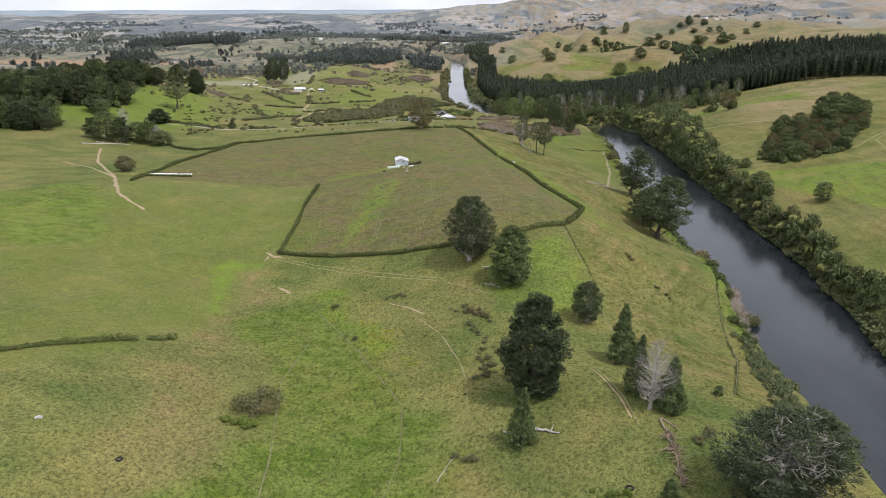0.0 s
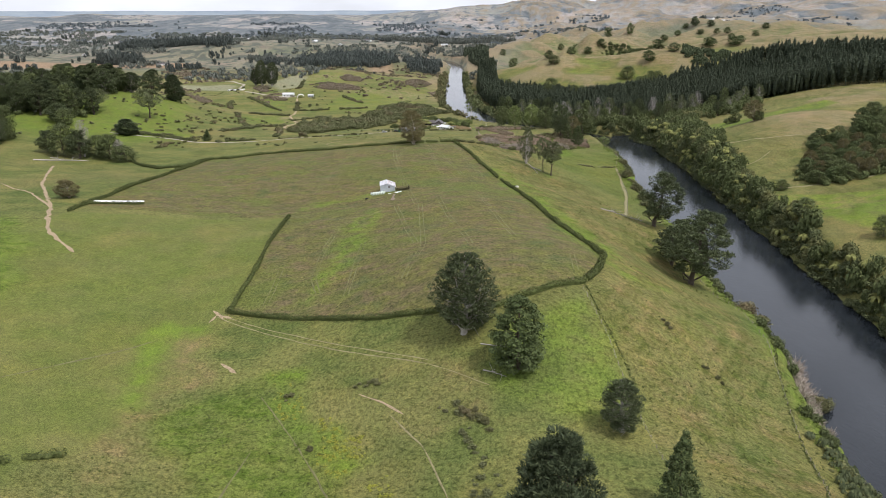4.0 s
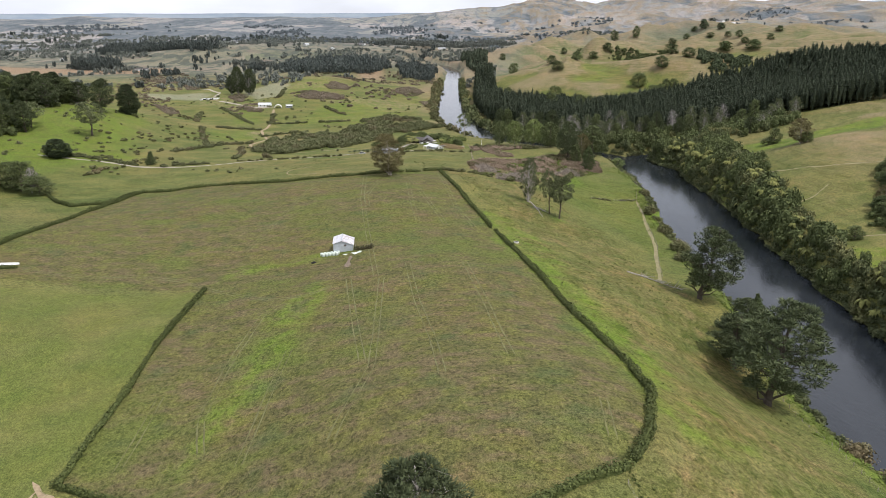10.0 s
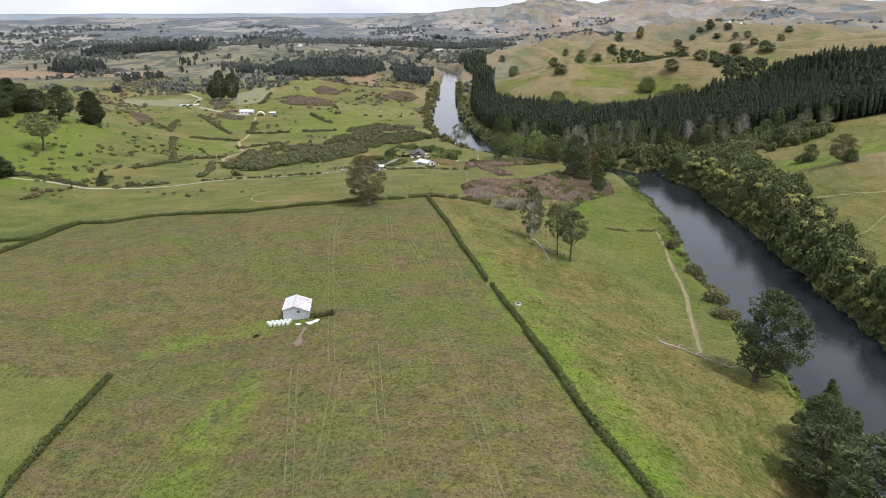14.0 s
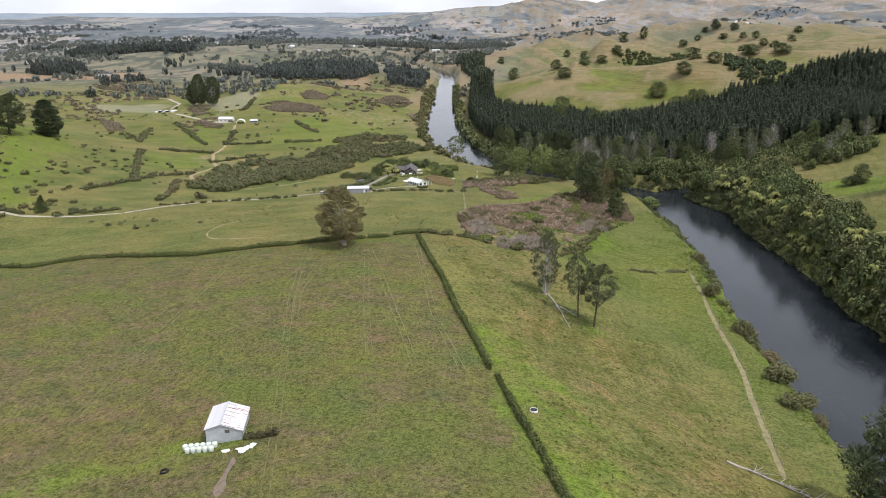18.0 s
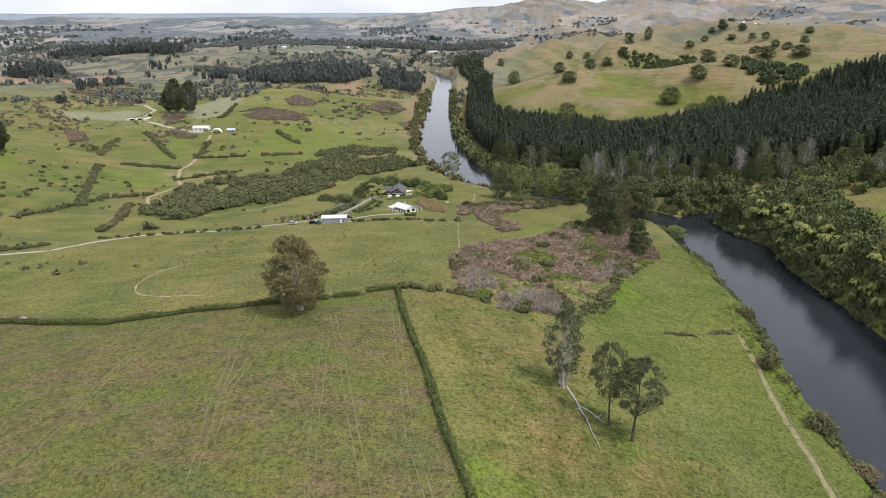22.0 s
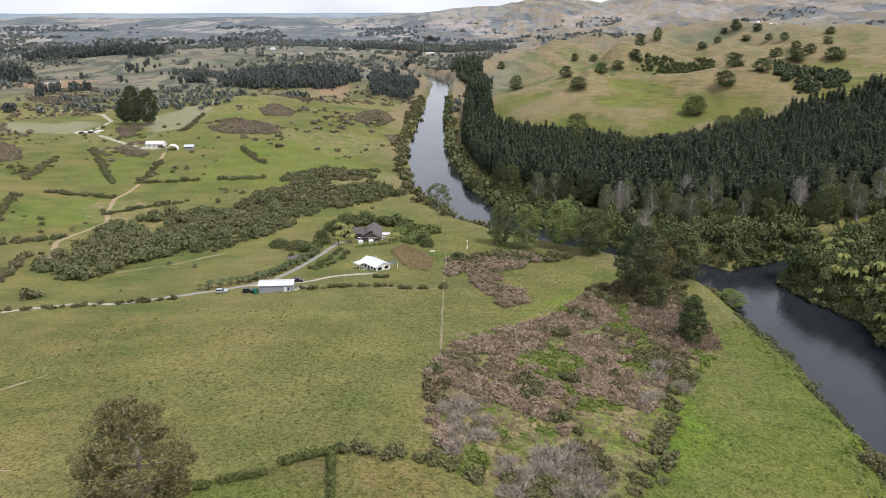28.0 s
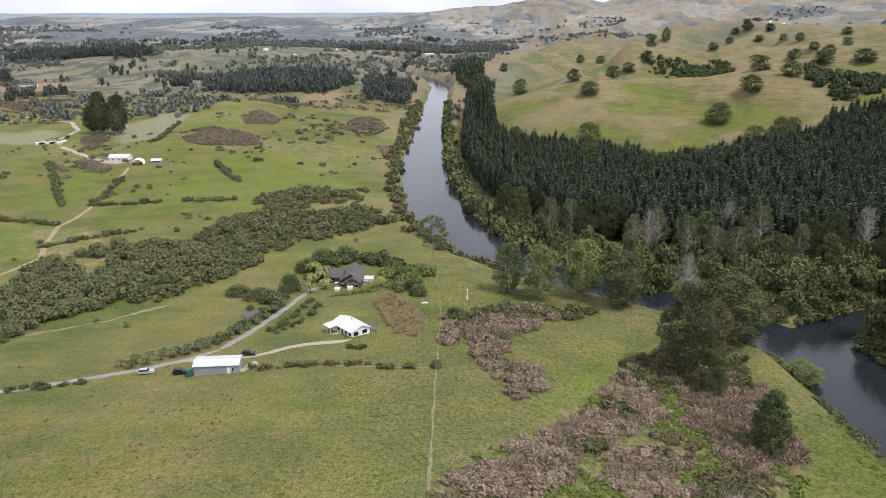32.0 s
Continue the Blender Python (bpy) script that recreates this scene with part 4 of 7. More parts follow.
# trees on the point
plant("pine_tree", "river_pine", 60, 749, 31, 18, "very large dark ragged tree on the river point", variant=1)
plant("broadleaf_tree", "gum", 72, 768, 19, 15, "brown-green rounded tree on the river point", variant=1)
plant("broadleaf_tree", "broad", 66, 740, 15, 9, "green leafy tree under a larger one")
plant("broadleaf_tree", "lime", 20, 812, 22.5, 14.5, "bright green spreading tree by the river")
plant("broadleaf_tree", "lime", 36, 817, 23.5, 16, "bright green rounded tree by the river", variant=1)
plant("broadleaf_tree", "broad", 7, 818, 21, 12, "dark slim tree at the river bend")
plant("broadleaf_tree", "broad", 82, 776, 24, 22, "olive green tree on the river point", variant=2)
plant("broadleaf_tree", "broad", 50, 806, 22, 17, "dense dark tree on the river point", variant=3)
plant("dead_tree", "dead", 72, 800, 27, 11, "white dead tree standing above the bush", "dead tree", variant=1)
plant("broadleaf_tree", "umbrella", -25, 843, 26, 13, "tall slender tree with a flat open crown by the river")
plant("broadleaf_tree", "lime", 101, 762, 8, 11, "small willow at the water's edge")

# trees on the hill across the valley
HILL_TREES = ((-327, 756, 28, 27), (-350, 873, 30, 26), (-361, 839, 31, 24), (-400, 846, 23, 20), (-375, 752, 21.6, 24), (-313, 684, 14, 24),
              (-385, 702, 16.5, 22), (-372, 690, 15, 16), (-313, 585, 24, 22), (-300, 582, 21, 18), (-281, 586, 19, 20), (-265, 580, 12, 18), (-292, 592, 16, 18), (-330, 592, 17, 16))
for i, (x, y, h, w) in enumerate(HILL_TREES):
    plant("pine_tree", ("open_pine", "old_pine", "river_pine", "broad")[i % 4 if i < 8 else (3, 2, 3, 3)[i % 4]], x, y, h, w,
          ("dark pine on the green hillside", "dark tree in a ragged shelter row")[i > 7], group="trees on the far hillside", variant=i % 2)
plant("dead_tree", "dead", -300, 588, 28, 13, "tall grey dead tree in a shelter row", "dead tree")
plant("dead_tree", "dead", -271, 582, 16, 11, "grey dead tree in a shelter row", "dead tree", variant=1)
for x, y, h, w in ((-350, 1186, 36, 22), (-334, 1184, 33, 24), (-362, 1192, 24, 18)):
    plant("pine_tree", "old_grey_pine", x, y, h * 1.08, w * 0.85, "tall dark pine in a clump on the plain", group="pine clump on the plain", variant=int(h) % 2)
plant("small_tree", "cypress", -243, 678, 10.4, 9, "small dark tree beside the farm road")
# right bank paddock trees
for x, y, h, w, k, what in ((157, 514, 12.0, 9.5, "cypress", "dark round conifer above the river"), (171, 513, 7, 8.5, "broad", "brown-green bushy tree on the river paddock"),
                            (162, 451, 10, 12.5, "broad", "dark spreading bush on the river paddock"), (202, 714, 12, 10, "broad", "small dark tree on the hillside"),
                            (200, 716, 5, 12, "broad", "low dark bush on the hillside"), (204, 672, 17, 16, "gum", "yellow-brown upright tree on the hillside"),
                            (206, 668, 8, 8, "broad", "dark bush under a tree"), (178, 404, 11, 10, "broad", "dark bush on the river paddock")):
    plant("paddock_tree", k, x, y, h, w, what, group="trees on the river paddock")
# scattered trees on the sheep hills
SHEEP_HILLS = ((82, 1181, 21.6, 20.8), (191, 1195, 19.3, 21.7), (195, 1106, 17.3, 20.8), (91, 1263, 13, 18.7), (34, 1525, 20, 19.7))
for i, (x, y, h, w) in enumerate(SHEEP_HILLS):
    plant("paddock_tree", "broad", x, y, h, w, "round dark tree on the dry hill", group="trees on the sheep hills", variant=i % 3)


def bush_shape(seed, clumps, per, leaf, puff=0.42, tall=1.0, thin=1.0):
    """A bush about one metre in half width, as arrays."""
    rng = np.random.default_rng(seed)
    a = rng.random(clumps) * 6.283
    r = np.sqrt(rng.random(clumps)) * 0.7
    c = np.stack([np.cos(a) * r, np.sin(a) * r, tall * (0.35 + 0.55 * rng.random(clumps) * (1 - r * 0.6))], -1)
    return leaves(rng, c, np.full((clumps, 3), puff) * (0.7 + 0.6 * rng.random((clumps, 1))), per, leaf, thin=thin)


def frond_shape(seed, count, leaf, droop=0.5, stem=0.0):
    """A crown of arching fronds on a stem."""
    rng = np.random.default_rng(seed)
    h = Heap()
    for i in range(count):
        a = i * 2.4 + rng.random()
        d = np.array([math.cos(a), math.sin(a), 0])
        s = np.array([-d[1], d[0], 0])
        up = 0.35 + 0.3 * rng.random()
        p = [np.array([0, 0, 0.9]) + d * t + np.array([0, 0, up * math.sin(t * 2.6) - droop * t * t]) for t in (0.05, 0.45, 0.8, 1.05)]
        w = (0.1 * leaf, 0.4 * leaf, 0.33 * leaf, 0.01)
        v = [q + s * k * b for q, b in zip(p, w) for k in (-1, 1)]
        h.add(v, [(2 * j, 2 * j + 1, 2 * j + 3, 2 * j + 2) for j in range(3)])
    h.tube([(0, 0, -stem), (0, 0, 0.95)], [0.07, 0.05], 5)
    return h.arrays()


BUSHES = [bush_shape(s, 10, 26, 0.17) for s in (1, 2, 3, 4)]
SPIKY_BUSHES = [bush_shape(s, 10, 24, 0.30, 0.42, 1.0, 0.28) for s in (5, 6, 7)]
SMALL_BUSHES = [bush_shape(s, 7, 12, 0.27) for s in (11, 12, 13)]
TWIG_BUSHES = [bush_shape(s, 9, 30, 0.42, 0.45, 1.0, 0.10) for s in (21, 22)]


def thicket(name, x, y, size, mat, label, seed, shapes=None, category="scrub", tall=1.0, vary=0.45, sink=0.25, ragged=0.4):
    """Uncountable bushes over an area as one object."""
    rng = np.random.default_rng(seed)
    x, y = np.asarray(x, float), np.asarray(y, float)
    shapes = shapes or BUSHES
    heap = Heap()
    which = rng.integers(0, len(shapes), len(x))
    for i, (v, f) in enumerate(shapes):
        k = which == i
        if not k.any():
            continue
        s = size * (1 + vary * (rng.random(k.sum()) * 2 - 1))
        vv, ff = spread(v, f if isinstance(f, list) else [f], on_land(x[k], y[k], sink), s, rng.random(k.sum()) * 6.283, s * tall * (1 + ragged * (rng.random(k.sum()) - 0.5)))
        base = heap.n
        heap.v.append(vv)
        heap.n += len(vv)
        for g in ff:
            (heap.f3 if g.shape[1] == 3 else heap.f4).append(g + base)
    return tagged(new(name, heap.mesh(name, mat)), label, category, kind="stuff")


def line_points(line, step, wide, seed):
    rng = np.random.default_rng(seed)
    p = np.array([q[:2] for q in line], float)
    d = np.concatenate([[0], np.cumsum(np.hypot(*np.diff(p, axis=0).T))])
    s = np.arange(0, d[-1], step) + rng.random(len(np.arange(0, d[-1], step))) * step
    return np.interp(s, d, p[:, 0]) + rng.normal(0, wide, len(s)), np.interp(s, d, p[:, 1]) + rng.normal(0, wide, len(s))


def hedge(line, label, tall=1.5, half=1.0, mat=HEDGE, seed=1, name="hedge"):
    """A clipped hedge: a dense uneven body and leaf sprays all over it."""
    rng = np.random.default_rng(seed)
    p = np.array([q[:2] for q in line], float)
    d = np.concatenate([[0], np.cumsum(np.hypot(*np.diff(p, axis=0).T))])
    n = max(3, int(d[-1] / 1.1))
    s = np.linspace(0, d[-1], n)
    x, y = np.interp(s, d, p[:, 0]), np.interp(s, d, p[:, 1])
    for _ in range(2):
        x[1:-1], y[1:-1] = (x[:-2] + 2 * x[1:-1] + x[2:]) / 4, (y[:-2] + 2 * y[1:-1] + y[2:]) / 4
    tx, ty = np.gradient(x), np.gradient(y)
    k = np.hypot(tx, ty) + 1e-9
    tx, ty = tx / k, ty / k
    h = tall * (1 + 0.35 * lattice(x, y, 5, seed) + 0.12 * rng.normal(size=n))
    b = half * 0.76 * (1 + 0.38 * lattice(x, y, 6, seed + 3) + 0.14 * rng.normal(size=n))
    z = land(x, y)
    prof = ((-0.62, -0.3), (-0.64, 0.35), (-0.42, 0.6), (0, 0.68), (0.42, 0.6), (0.64, 0.35), (0.62, -0.3))
    rows = np.stack([np.stack([x - ty * b * a, y + tx * b * a, z + h * c], -1) for a, c in prof], 1)
    k = np.arange(n * 7).reshape(n, 7)
    f = np.stack([k[:-1, :-1], k[:-1, 1:], k[1:, 1:], k[1:, :-1]], -1).reshape(-1, 4)
    heap = Heap().add(rows.reshape(-1, 3), f)
    heap.add(rows[0], [(0, 1, 5, 6), (1, 2, 4, 5)]).add(rows[-1], [(6, 5, 1, 0), (5, 4, 2, 1)])
    c = np.stack([x, y, z + h * 0.55], -1)
    heap.add(*leaves(rng, c, np.stack([b * 1.0, b * 1.0, h * 0.5], -1), 95, 0.24, reach=(0.70, 0.58)))
    return tagged(new(name, heap.mesh(name, mat)), label, "hedge")


# ---- hedges ----
hedge(((-92, 301), (-70, 293), (-49, 284), (-35, 278), (-16, 273)), "trimmed green hedge along the foot of the mown paddock", 1.5, 1.1, seed=1)
hedge(((1, 271), (13, 277), (29, 289)), "trimmed green hedge up to the paddock corner", 1.6, 1.2, seed=2)
hedge(((30, 291), (35, 301), (40, 324), (38, 340)), "bulging green hedge round the paddock corner", 1.8, 1.4, seed=3)
hedge(((38, 342), (32, 364), (27, 379), (21, 402), (14, 428)), "trimmed green hedge down the paddock's river side", 1.5, 1.15, seed=4)
hedge(((14, 430), (6, 463), (4, 472)), "trimmed green hedge down the paddock's river side", 1.4, 1.0, seed=5)
hedge(((2, 476), (-1.5, 490), (-7, 509), (-11.5, 527), (-14, 539), (-19.5, 558), (-25.5, 583), (-29.5, 603)), "trimmed green hedge up to the far paddock corner", 1.5, 1.05, seed=6)
hedge(((-91.5, 301.5), (-92, 318), (-93, 341.5)), "trimmed green hedge beside the cattle field", 1.5, 1.1, seed=7)
hedge(((-93.1, 342), (-94, 350), (-95, 359)), "low thin stretch of hedge beside the cattle field", 1.1, 0.75, seed=8)
hedge(((-95, 359.5), (-99, 409)), "trimmed green hedge beside the cattle field", 1.5, 1.1, seed=9)
hedge(((-41, 594), (-48, 590)), "short blocks of hedge near the gum tree", 1.5, 1.1, seed=10)
hedge(((-50, 588), (-64, 584), (-87, 578), (-114, 570), (-135, 573), (-147, 577)), "long dark hedge along the ridge", 1.6, 1.2, seed=11)
hedge(((-149, 578), (-162, 581), (-181, 571), (-200, 577)), "long dark hedge along the ridge", 1.6, 1.2, seed=12)
hedge(((-28.5, 604.5), (-33, 602), (-38.5, 598)), "dark hedge at the far paddock corner", 1.6, 1.1, seed=13)
hedge(((-200, 577), (-203, 540), (-206, 467), (-204, 413), (-202, 396)), "dark hedge down the valley side", 1.6, 1.2, seed=14)
hedge(((-201, 575), (-206, 545), (-224, 541), (-240, 555), (-257, 575)), "dark hedge dipping through the hollow", 1.6, 1.2, seed=15)
hedge(((-207, 416), (-180, 426)), "dark hedge beside a white strip", 1.5, 1.1, seed=16)
hedge(((-175, 148), (-155, 166), (-137, 182), (-110, 205)), "long trimmed hedge across the cattle field", 1.6, 1.3, seed=17)
hedge(((-107, 208), (-101, 212)), "short clump at the end of a hedge", 1.7, 1.3, seed=18)

# ---- pine plantation ----
PLANTATION_RING = ((-22, 1480), (-28, 1300), (-24, 1130), (-8, 1020), (18, 948), (52, 908), (88, 880), (128, 870), (165, 878), (200, 894), (236, 872), (276, 848),
                   (330, 832), (420, 840), (620, 1000), (640, 1320), (500, 1270), (408, 1221), (355, 1179), (314, 1141), (286, 1135), (248, 1110), (222, 1080), (174, 1078), (137, 1064), (116, 1056), (100, 1104),
                   (46, 1128), (12, 1155), (-2, 1280), (-6, 1480))


def needle_tree(seed, tiers, around):
    """A plantation pine one metre tall: whorls of upswept, drooping-tipped boughs that round off into a blunt top."""
    rng = np.random.default_rng(seed)
    h = Heap()
    h.tube([(0, 0, 0), (0, 0, 0.3)], [0.013, 0.011], 3)
    h.tube([(0, 0, 0.16), (0, 0, 0.5), (0, 0, 0.86)], [0.05, 0.085, 0.03], 4)
    v, q = [], []
    lean = rng.normal(0, 0.02, 2)
    for i in range(tiers):
        f = i / (tiers - 1)
        z, r = 0.14 + 0.83 * f, 0.138 * (1 - f ** 1.9) ** 0.85 * (0.72 + 0.28 * min(1, f * 4)) + 0.016
        r *= 0.82 + 0.36 * rng.random()
        n_round = around if f < 0.8 else 4
        for j in range(n_round):
            a = 6.283 * (j + 0.5 * (i % 2) + rng.normal(0, 0.22)) / n_round
            d, s = np.array([math.cos(a), math.sin(a), 0]), np.array([-math.sin(a), math.cos(a), 0])
            k = r * (0.6 + 0.65 * rng.random())
            w, up = k * (0.30 + 0.2 * rng.random()), (0.55 + 0.5 * f) * k + 0.015 * rng.normal()
            p = np.array([lean[0] * f, lean[1] * f, z])
            n = len(v)
            v += [p, p + d * k * 0.62 + s * w + (0, 0, up * 0.75), p + d * k + (0, 0, up * 0.7), p + d * k * 0.62 - s * w + (0, 0, up * 0.75)]
            q += [(n, n + 1, n + 2), (n, n + 2, n + 3)]
    return h.add(v, q).arrays()


NEEDLES = [needle_tree(s, 15, 6) for s in (1, 2, 3, 4, 5, 6, 7)]
px, py = fill(PLANTATION_RING, 4.3, 3)
near = (px < 330)
thicket("plantation", px[near], py[near], 20.8, PLANTATION, "dense dark green pine plantation above the river", 5, NEEDLES, "forest", 1.0, 0.16, 0.25, 0.22)
px, py = fill(PLANTATION_RING, 7.5, 4)
near = (px >= 330)
thicket("plantation", px[near], py[near], 25, PLANTATION, "dense dark green pine plantation on the hill", 6, NEEDLES, "forest", 1.0, 0.16, 0.25, 0.22)
for x, y, h, w in ((96, 1010, 27, 15), (106, 1016, 25, 14), (68, 1058, 26, 17), (205, 1086, 27, 15), (214, 1090, 25, 14), (196, 1080, 24, 12), (20, 1150, 24, 14)):
    plant("broadleaf_tree", "broad", x, y, h, w, "tall dark rounded tree at the plantation's edge", group="trees at the plantation's edge", variant=int(h) % 3)


def bank_points(lo, hi, y0, y1, side, spacing, seed, patch=None):
    """Points along one bank of the river, between two distances from the water."""
    rng = np.random.default_rng(seed)
    gx, gy = np.meshgrid(np.arange(40, 260, spacing), np.arange(y0, y1, spacing))
    x, y = (g.ravel() + rng.uniform(-0.5, 0.5, g.size) * spacing for g in (gx, gy))
    line = np.array(RIVER, float)
    mid = np.interp(y, line[:12, 1], line[:12, 0])
    g = river_gap(x, y)
    keep = (g > lo) & (g < (hi(y) if callable(hi) else hi)) & ((x > mid) == (side > 0))
    if patch:
        keep &= lattice(x, y, patch[0], seed + 7) > patch[1]
    return x[keep], y[keep]


FINE_BUSHES = [bush_shape(s, 34, 60, 0.07, 0.32) for s in (25, 26, 27)]
FULL_BUSHES = [bush_shape(s, 15, 36, 0.125, 0.38) for s in (31, 32, 33, 34)]
WOOD_CROWNS = [bush_shape(s, 26, 30, 0.13, 0.34, 1.5) for s in (35, 36, 37, 38)]
FERNS = [frond_shape(s, 22, 0.5, 0.42, 3.0) for s in (41, 42, 43)]


def bush_reach(y):
    return 7 + 6 * smooth(380, 520, y) + 13 * smooth(560, 660, y) + 14 * smooth(670, 740, y) - 14 * smooth(800, 830, y) + 4 * lattice(y, 0 * y, 30, 77)


# bush on the far bank: low growth over the water, then a closed canopy with ferns standing out of it
x, y = bank_points(-0.6, 7.0, 120, 840, 1, 2.7, 151)
thicket("bank_shrubs", x, y, 2.3, NATIVE, "low green bushes overhanging the water", 152, BUSHES, "shrubs", 0.95, 0.5)
x, y = bank_points(1.5, bush_reach, 120, 840, 1, 4.4, 51)
k = lattice(x, y, 15, 58) > 0.05
thicket("bush", x[k], y[k], 3.3, NATIVE, "dense olive native bush on the steep river bank", 52, FULL_BUSHES, "bush", 1.55, 0.55)
thicket("bush", x[~k], y[~k], 3.5, BROADLEAF, "dense dark native bush on the steep river bank", 59, FULL_BUSHES, "bush", 1.8, 0.55)
x, y = bank_points(1.0, lambda v: np.minimum(bush_reach(v) * 0.75, 17), 330, 805, 1, 5.2, 53)
k = lattice(x, y, 34, 59) + 0.6 * lattice(x, y, 10, 60) > -0.30
thicket("tree_ferns", x[k], y[k], 2.5, FERN, "yellow-green tree ferns among native bush", 54, FERNS, "tree fern", 1.0, 0.4, -2.9)
x, y = bank_points(2.0, lambda v: bush_reach(v) * 0.85, 560, 840, 1, 15, 55)
thicket("bush", x, y, 5.2, BROADLEAF, "taller dark trees standing out of the bank bush", 56, WOOD_CROWNS, "bush", 1.3, 0.35)
# shrubs and weeds on the near bank
x, y = bank_points(0.2, 5.5, 150, 830, -1, 2.7, 57, (16, -0.25))
thicket("bank_shrubs", x, y, 1.7, NATIVE, "low green shrubs along the water's edge", 58, BUSHES, "shrubs", 0.9, 0.5)
x, y = bank_points(3.5, 12, 180, 760, -1, 2.3, 59, (24, 0.0))
thicket("bank_weeds", x, y, 1.1, RUSH, "bright green weeds between fence and river", 60, SMALL_BUSHES, "weeds", 0.45, 0.5)
x, y = bank_points(1.0, 6.0, 262, 300, -1, 3.0, 158)
thicket("willow_shrubs", x, y, 2.6, TWIGS, "brown half-bare willows at the water's edge", 159, TWIG_BUSHES, "shrubs", 1.3, 0.4)
wx = np.array([96, 97.5, 95, 92, 96, 90, 94, 100, 101, 103, 99, 95.0])
wy = np.array([563, 540, 522, 516, 506, 499, 492, 345, 333, 280, 640, 600.0])
thicket("willow_shrubs", wx, wy, 4.2, SCRUB, "brownish rounded willow shrubs on the river edge", 61, FINE_BUSHES, "shrubs", 1.0, 0.3)
# dense trees where the river turns, in front of the plantation
POINT_BUSH = ((70, 850), (92, 832), (118, 826), (150, 842), (196, 856), (225, 850), (215, 800), (192, 770), (240, 790), (262, 826), (225, 872), (160, 868), (92, 872), (40, 894), (10, 940), (-2, 925), (30, 884))
x, y = fill(POINT_BUSH, 9.0, 162)
thicket("bush", x, y, 3.8, BROADLEAF, "dark broad-leaved trees at the foot of the plantation", 163, FULL_BUSHES, "bush", 1.9, 0.4)
x, y = fill(POINT_BUSH, 8.5, 62)
thicket("bush", x, y, 3.4, NATIVE, "tall mixed bush at the foot of the plantation", 63, FULL_BUSHES, "bush", 1.7, 0.5)
for i, (x, y, h, w) in enumerate(((120, 868, 27, 14), (150, 862, 25, 12), (96, 872, 24, 12), (182, 872, 26, 13), (205, 868, 22, 12), (58, 902, 24, 13), (235, 862, 22, 10), (134, 858, 21, 11), (108, 858, 20, 13), (168, 852, 19, 12), (144, 850, 17, 11), (192, 858, 20, 12), (78, 884, 22, 12), (46, 896, 23, 13), (218, 842, 18, 12), (240, 830, 17, 12), (226, 812, 15, 12), (210, 790, 14, 11), (124, 850, 18, 10), (30, 908, 22, 12), (100, 864, 19, 12), (152, 866, 20, 11), (178, 862, 19, 12), (66, 876, 21, 12), (88, 868, 23, 12), (8, 948, 20, 11), (16, 930, 22, 12), (250, 846, 19, 11), (262, 838, 18, 11), (140, 862, 22, 12), (114, 858, 16, 11), (196, 878, 22, 11), (40, 908, 21, 12))):
    plant(("pine_tree", "pine_tree", "broadleaf_tree", "pine_tree")[i % 4], ("half_dead", "river_pine", "broad", "half_dead")[i % 4], x, y, h, w, ("grey half-bare tree before the plantation", "dark ragged pine before the plantation", "dark spreading tree before the plantation", "grey half-bare tree before the plantation")[i % 4],
          group="trees before the plantation", variant=i % 2)
for x, y, h in ((165, 866, 25), (212, 874, 23), (110, 880, 26), (74, 880, 22)):
    plant("dead_tree", "dead", x, y, h, 11, "bleached dead tree in front of the plantation", "dead tree", "dead trees before the plantation", variant=int(h) % 2)
x, y = line_points(((150, 834), (128, 824), (104, 826), (78, 840), (52, 862), (38, 884), (25, 905), (10, 930), (-4, 965)), 1.6, 3.0, 165)
k = river_gap(x, y) > 0.5
thicket("bush", x[k], y[k], 3.8, BROADLEAF, "dark overhanging bush along the far bank", 166, FULL_BUSHES, "bush", 1.5, 0.5)
# copse on the opposite hillside and the dark woods on the far hill
COPSE = ((183, 526), (191, 504), (238, 514), (256, 551), (270, 559), (291, 612), (270, 627), (246, 601), (242, 585), (220, 599), (205, 563))
x, y = fill(COPSE, 5.0, 64)
thicket("copse", x, y, 2.7, BROADLEAF, "dark dense undergrowth in a hillside gully", 65, FULL_BUSHES, "copse", 1.1, 0.5)
x, y = fill(COPSE, 8.6, 164, 1.5)
for i, (tx, ty) in enumerate(zip(x, y)):
    high = ty > 575 and tx > 236
    plant("broadleaf_tree", ("broad", "broken_cypress", "broad", "gum")[i % (3 if high else 4)], tx, ty, (12.5 if high else 8.0) + (i * 5) % 4, (12 if high else 8.5) + (i * 3) % 4,
          "dark rounded tree in the hillside copse" if i % 4 < 3 else "olive brown tree in the hillside copse", group="trees of the copse", variant=i % 3)
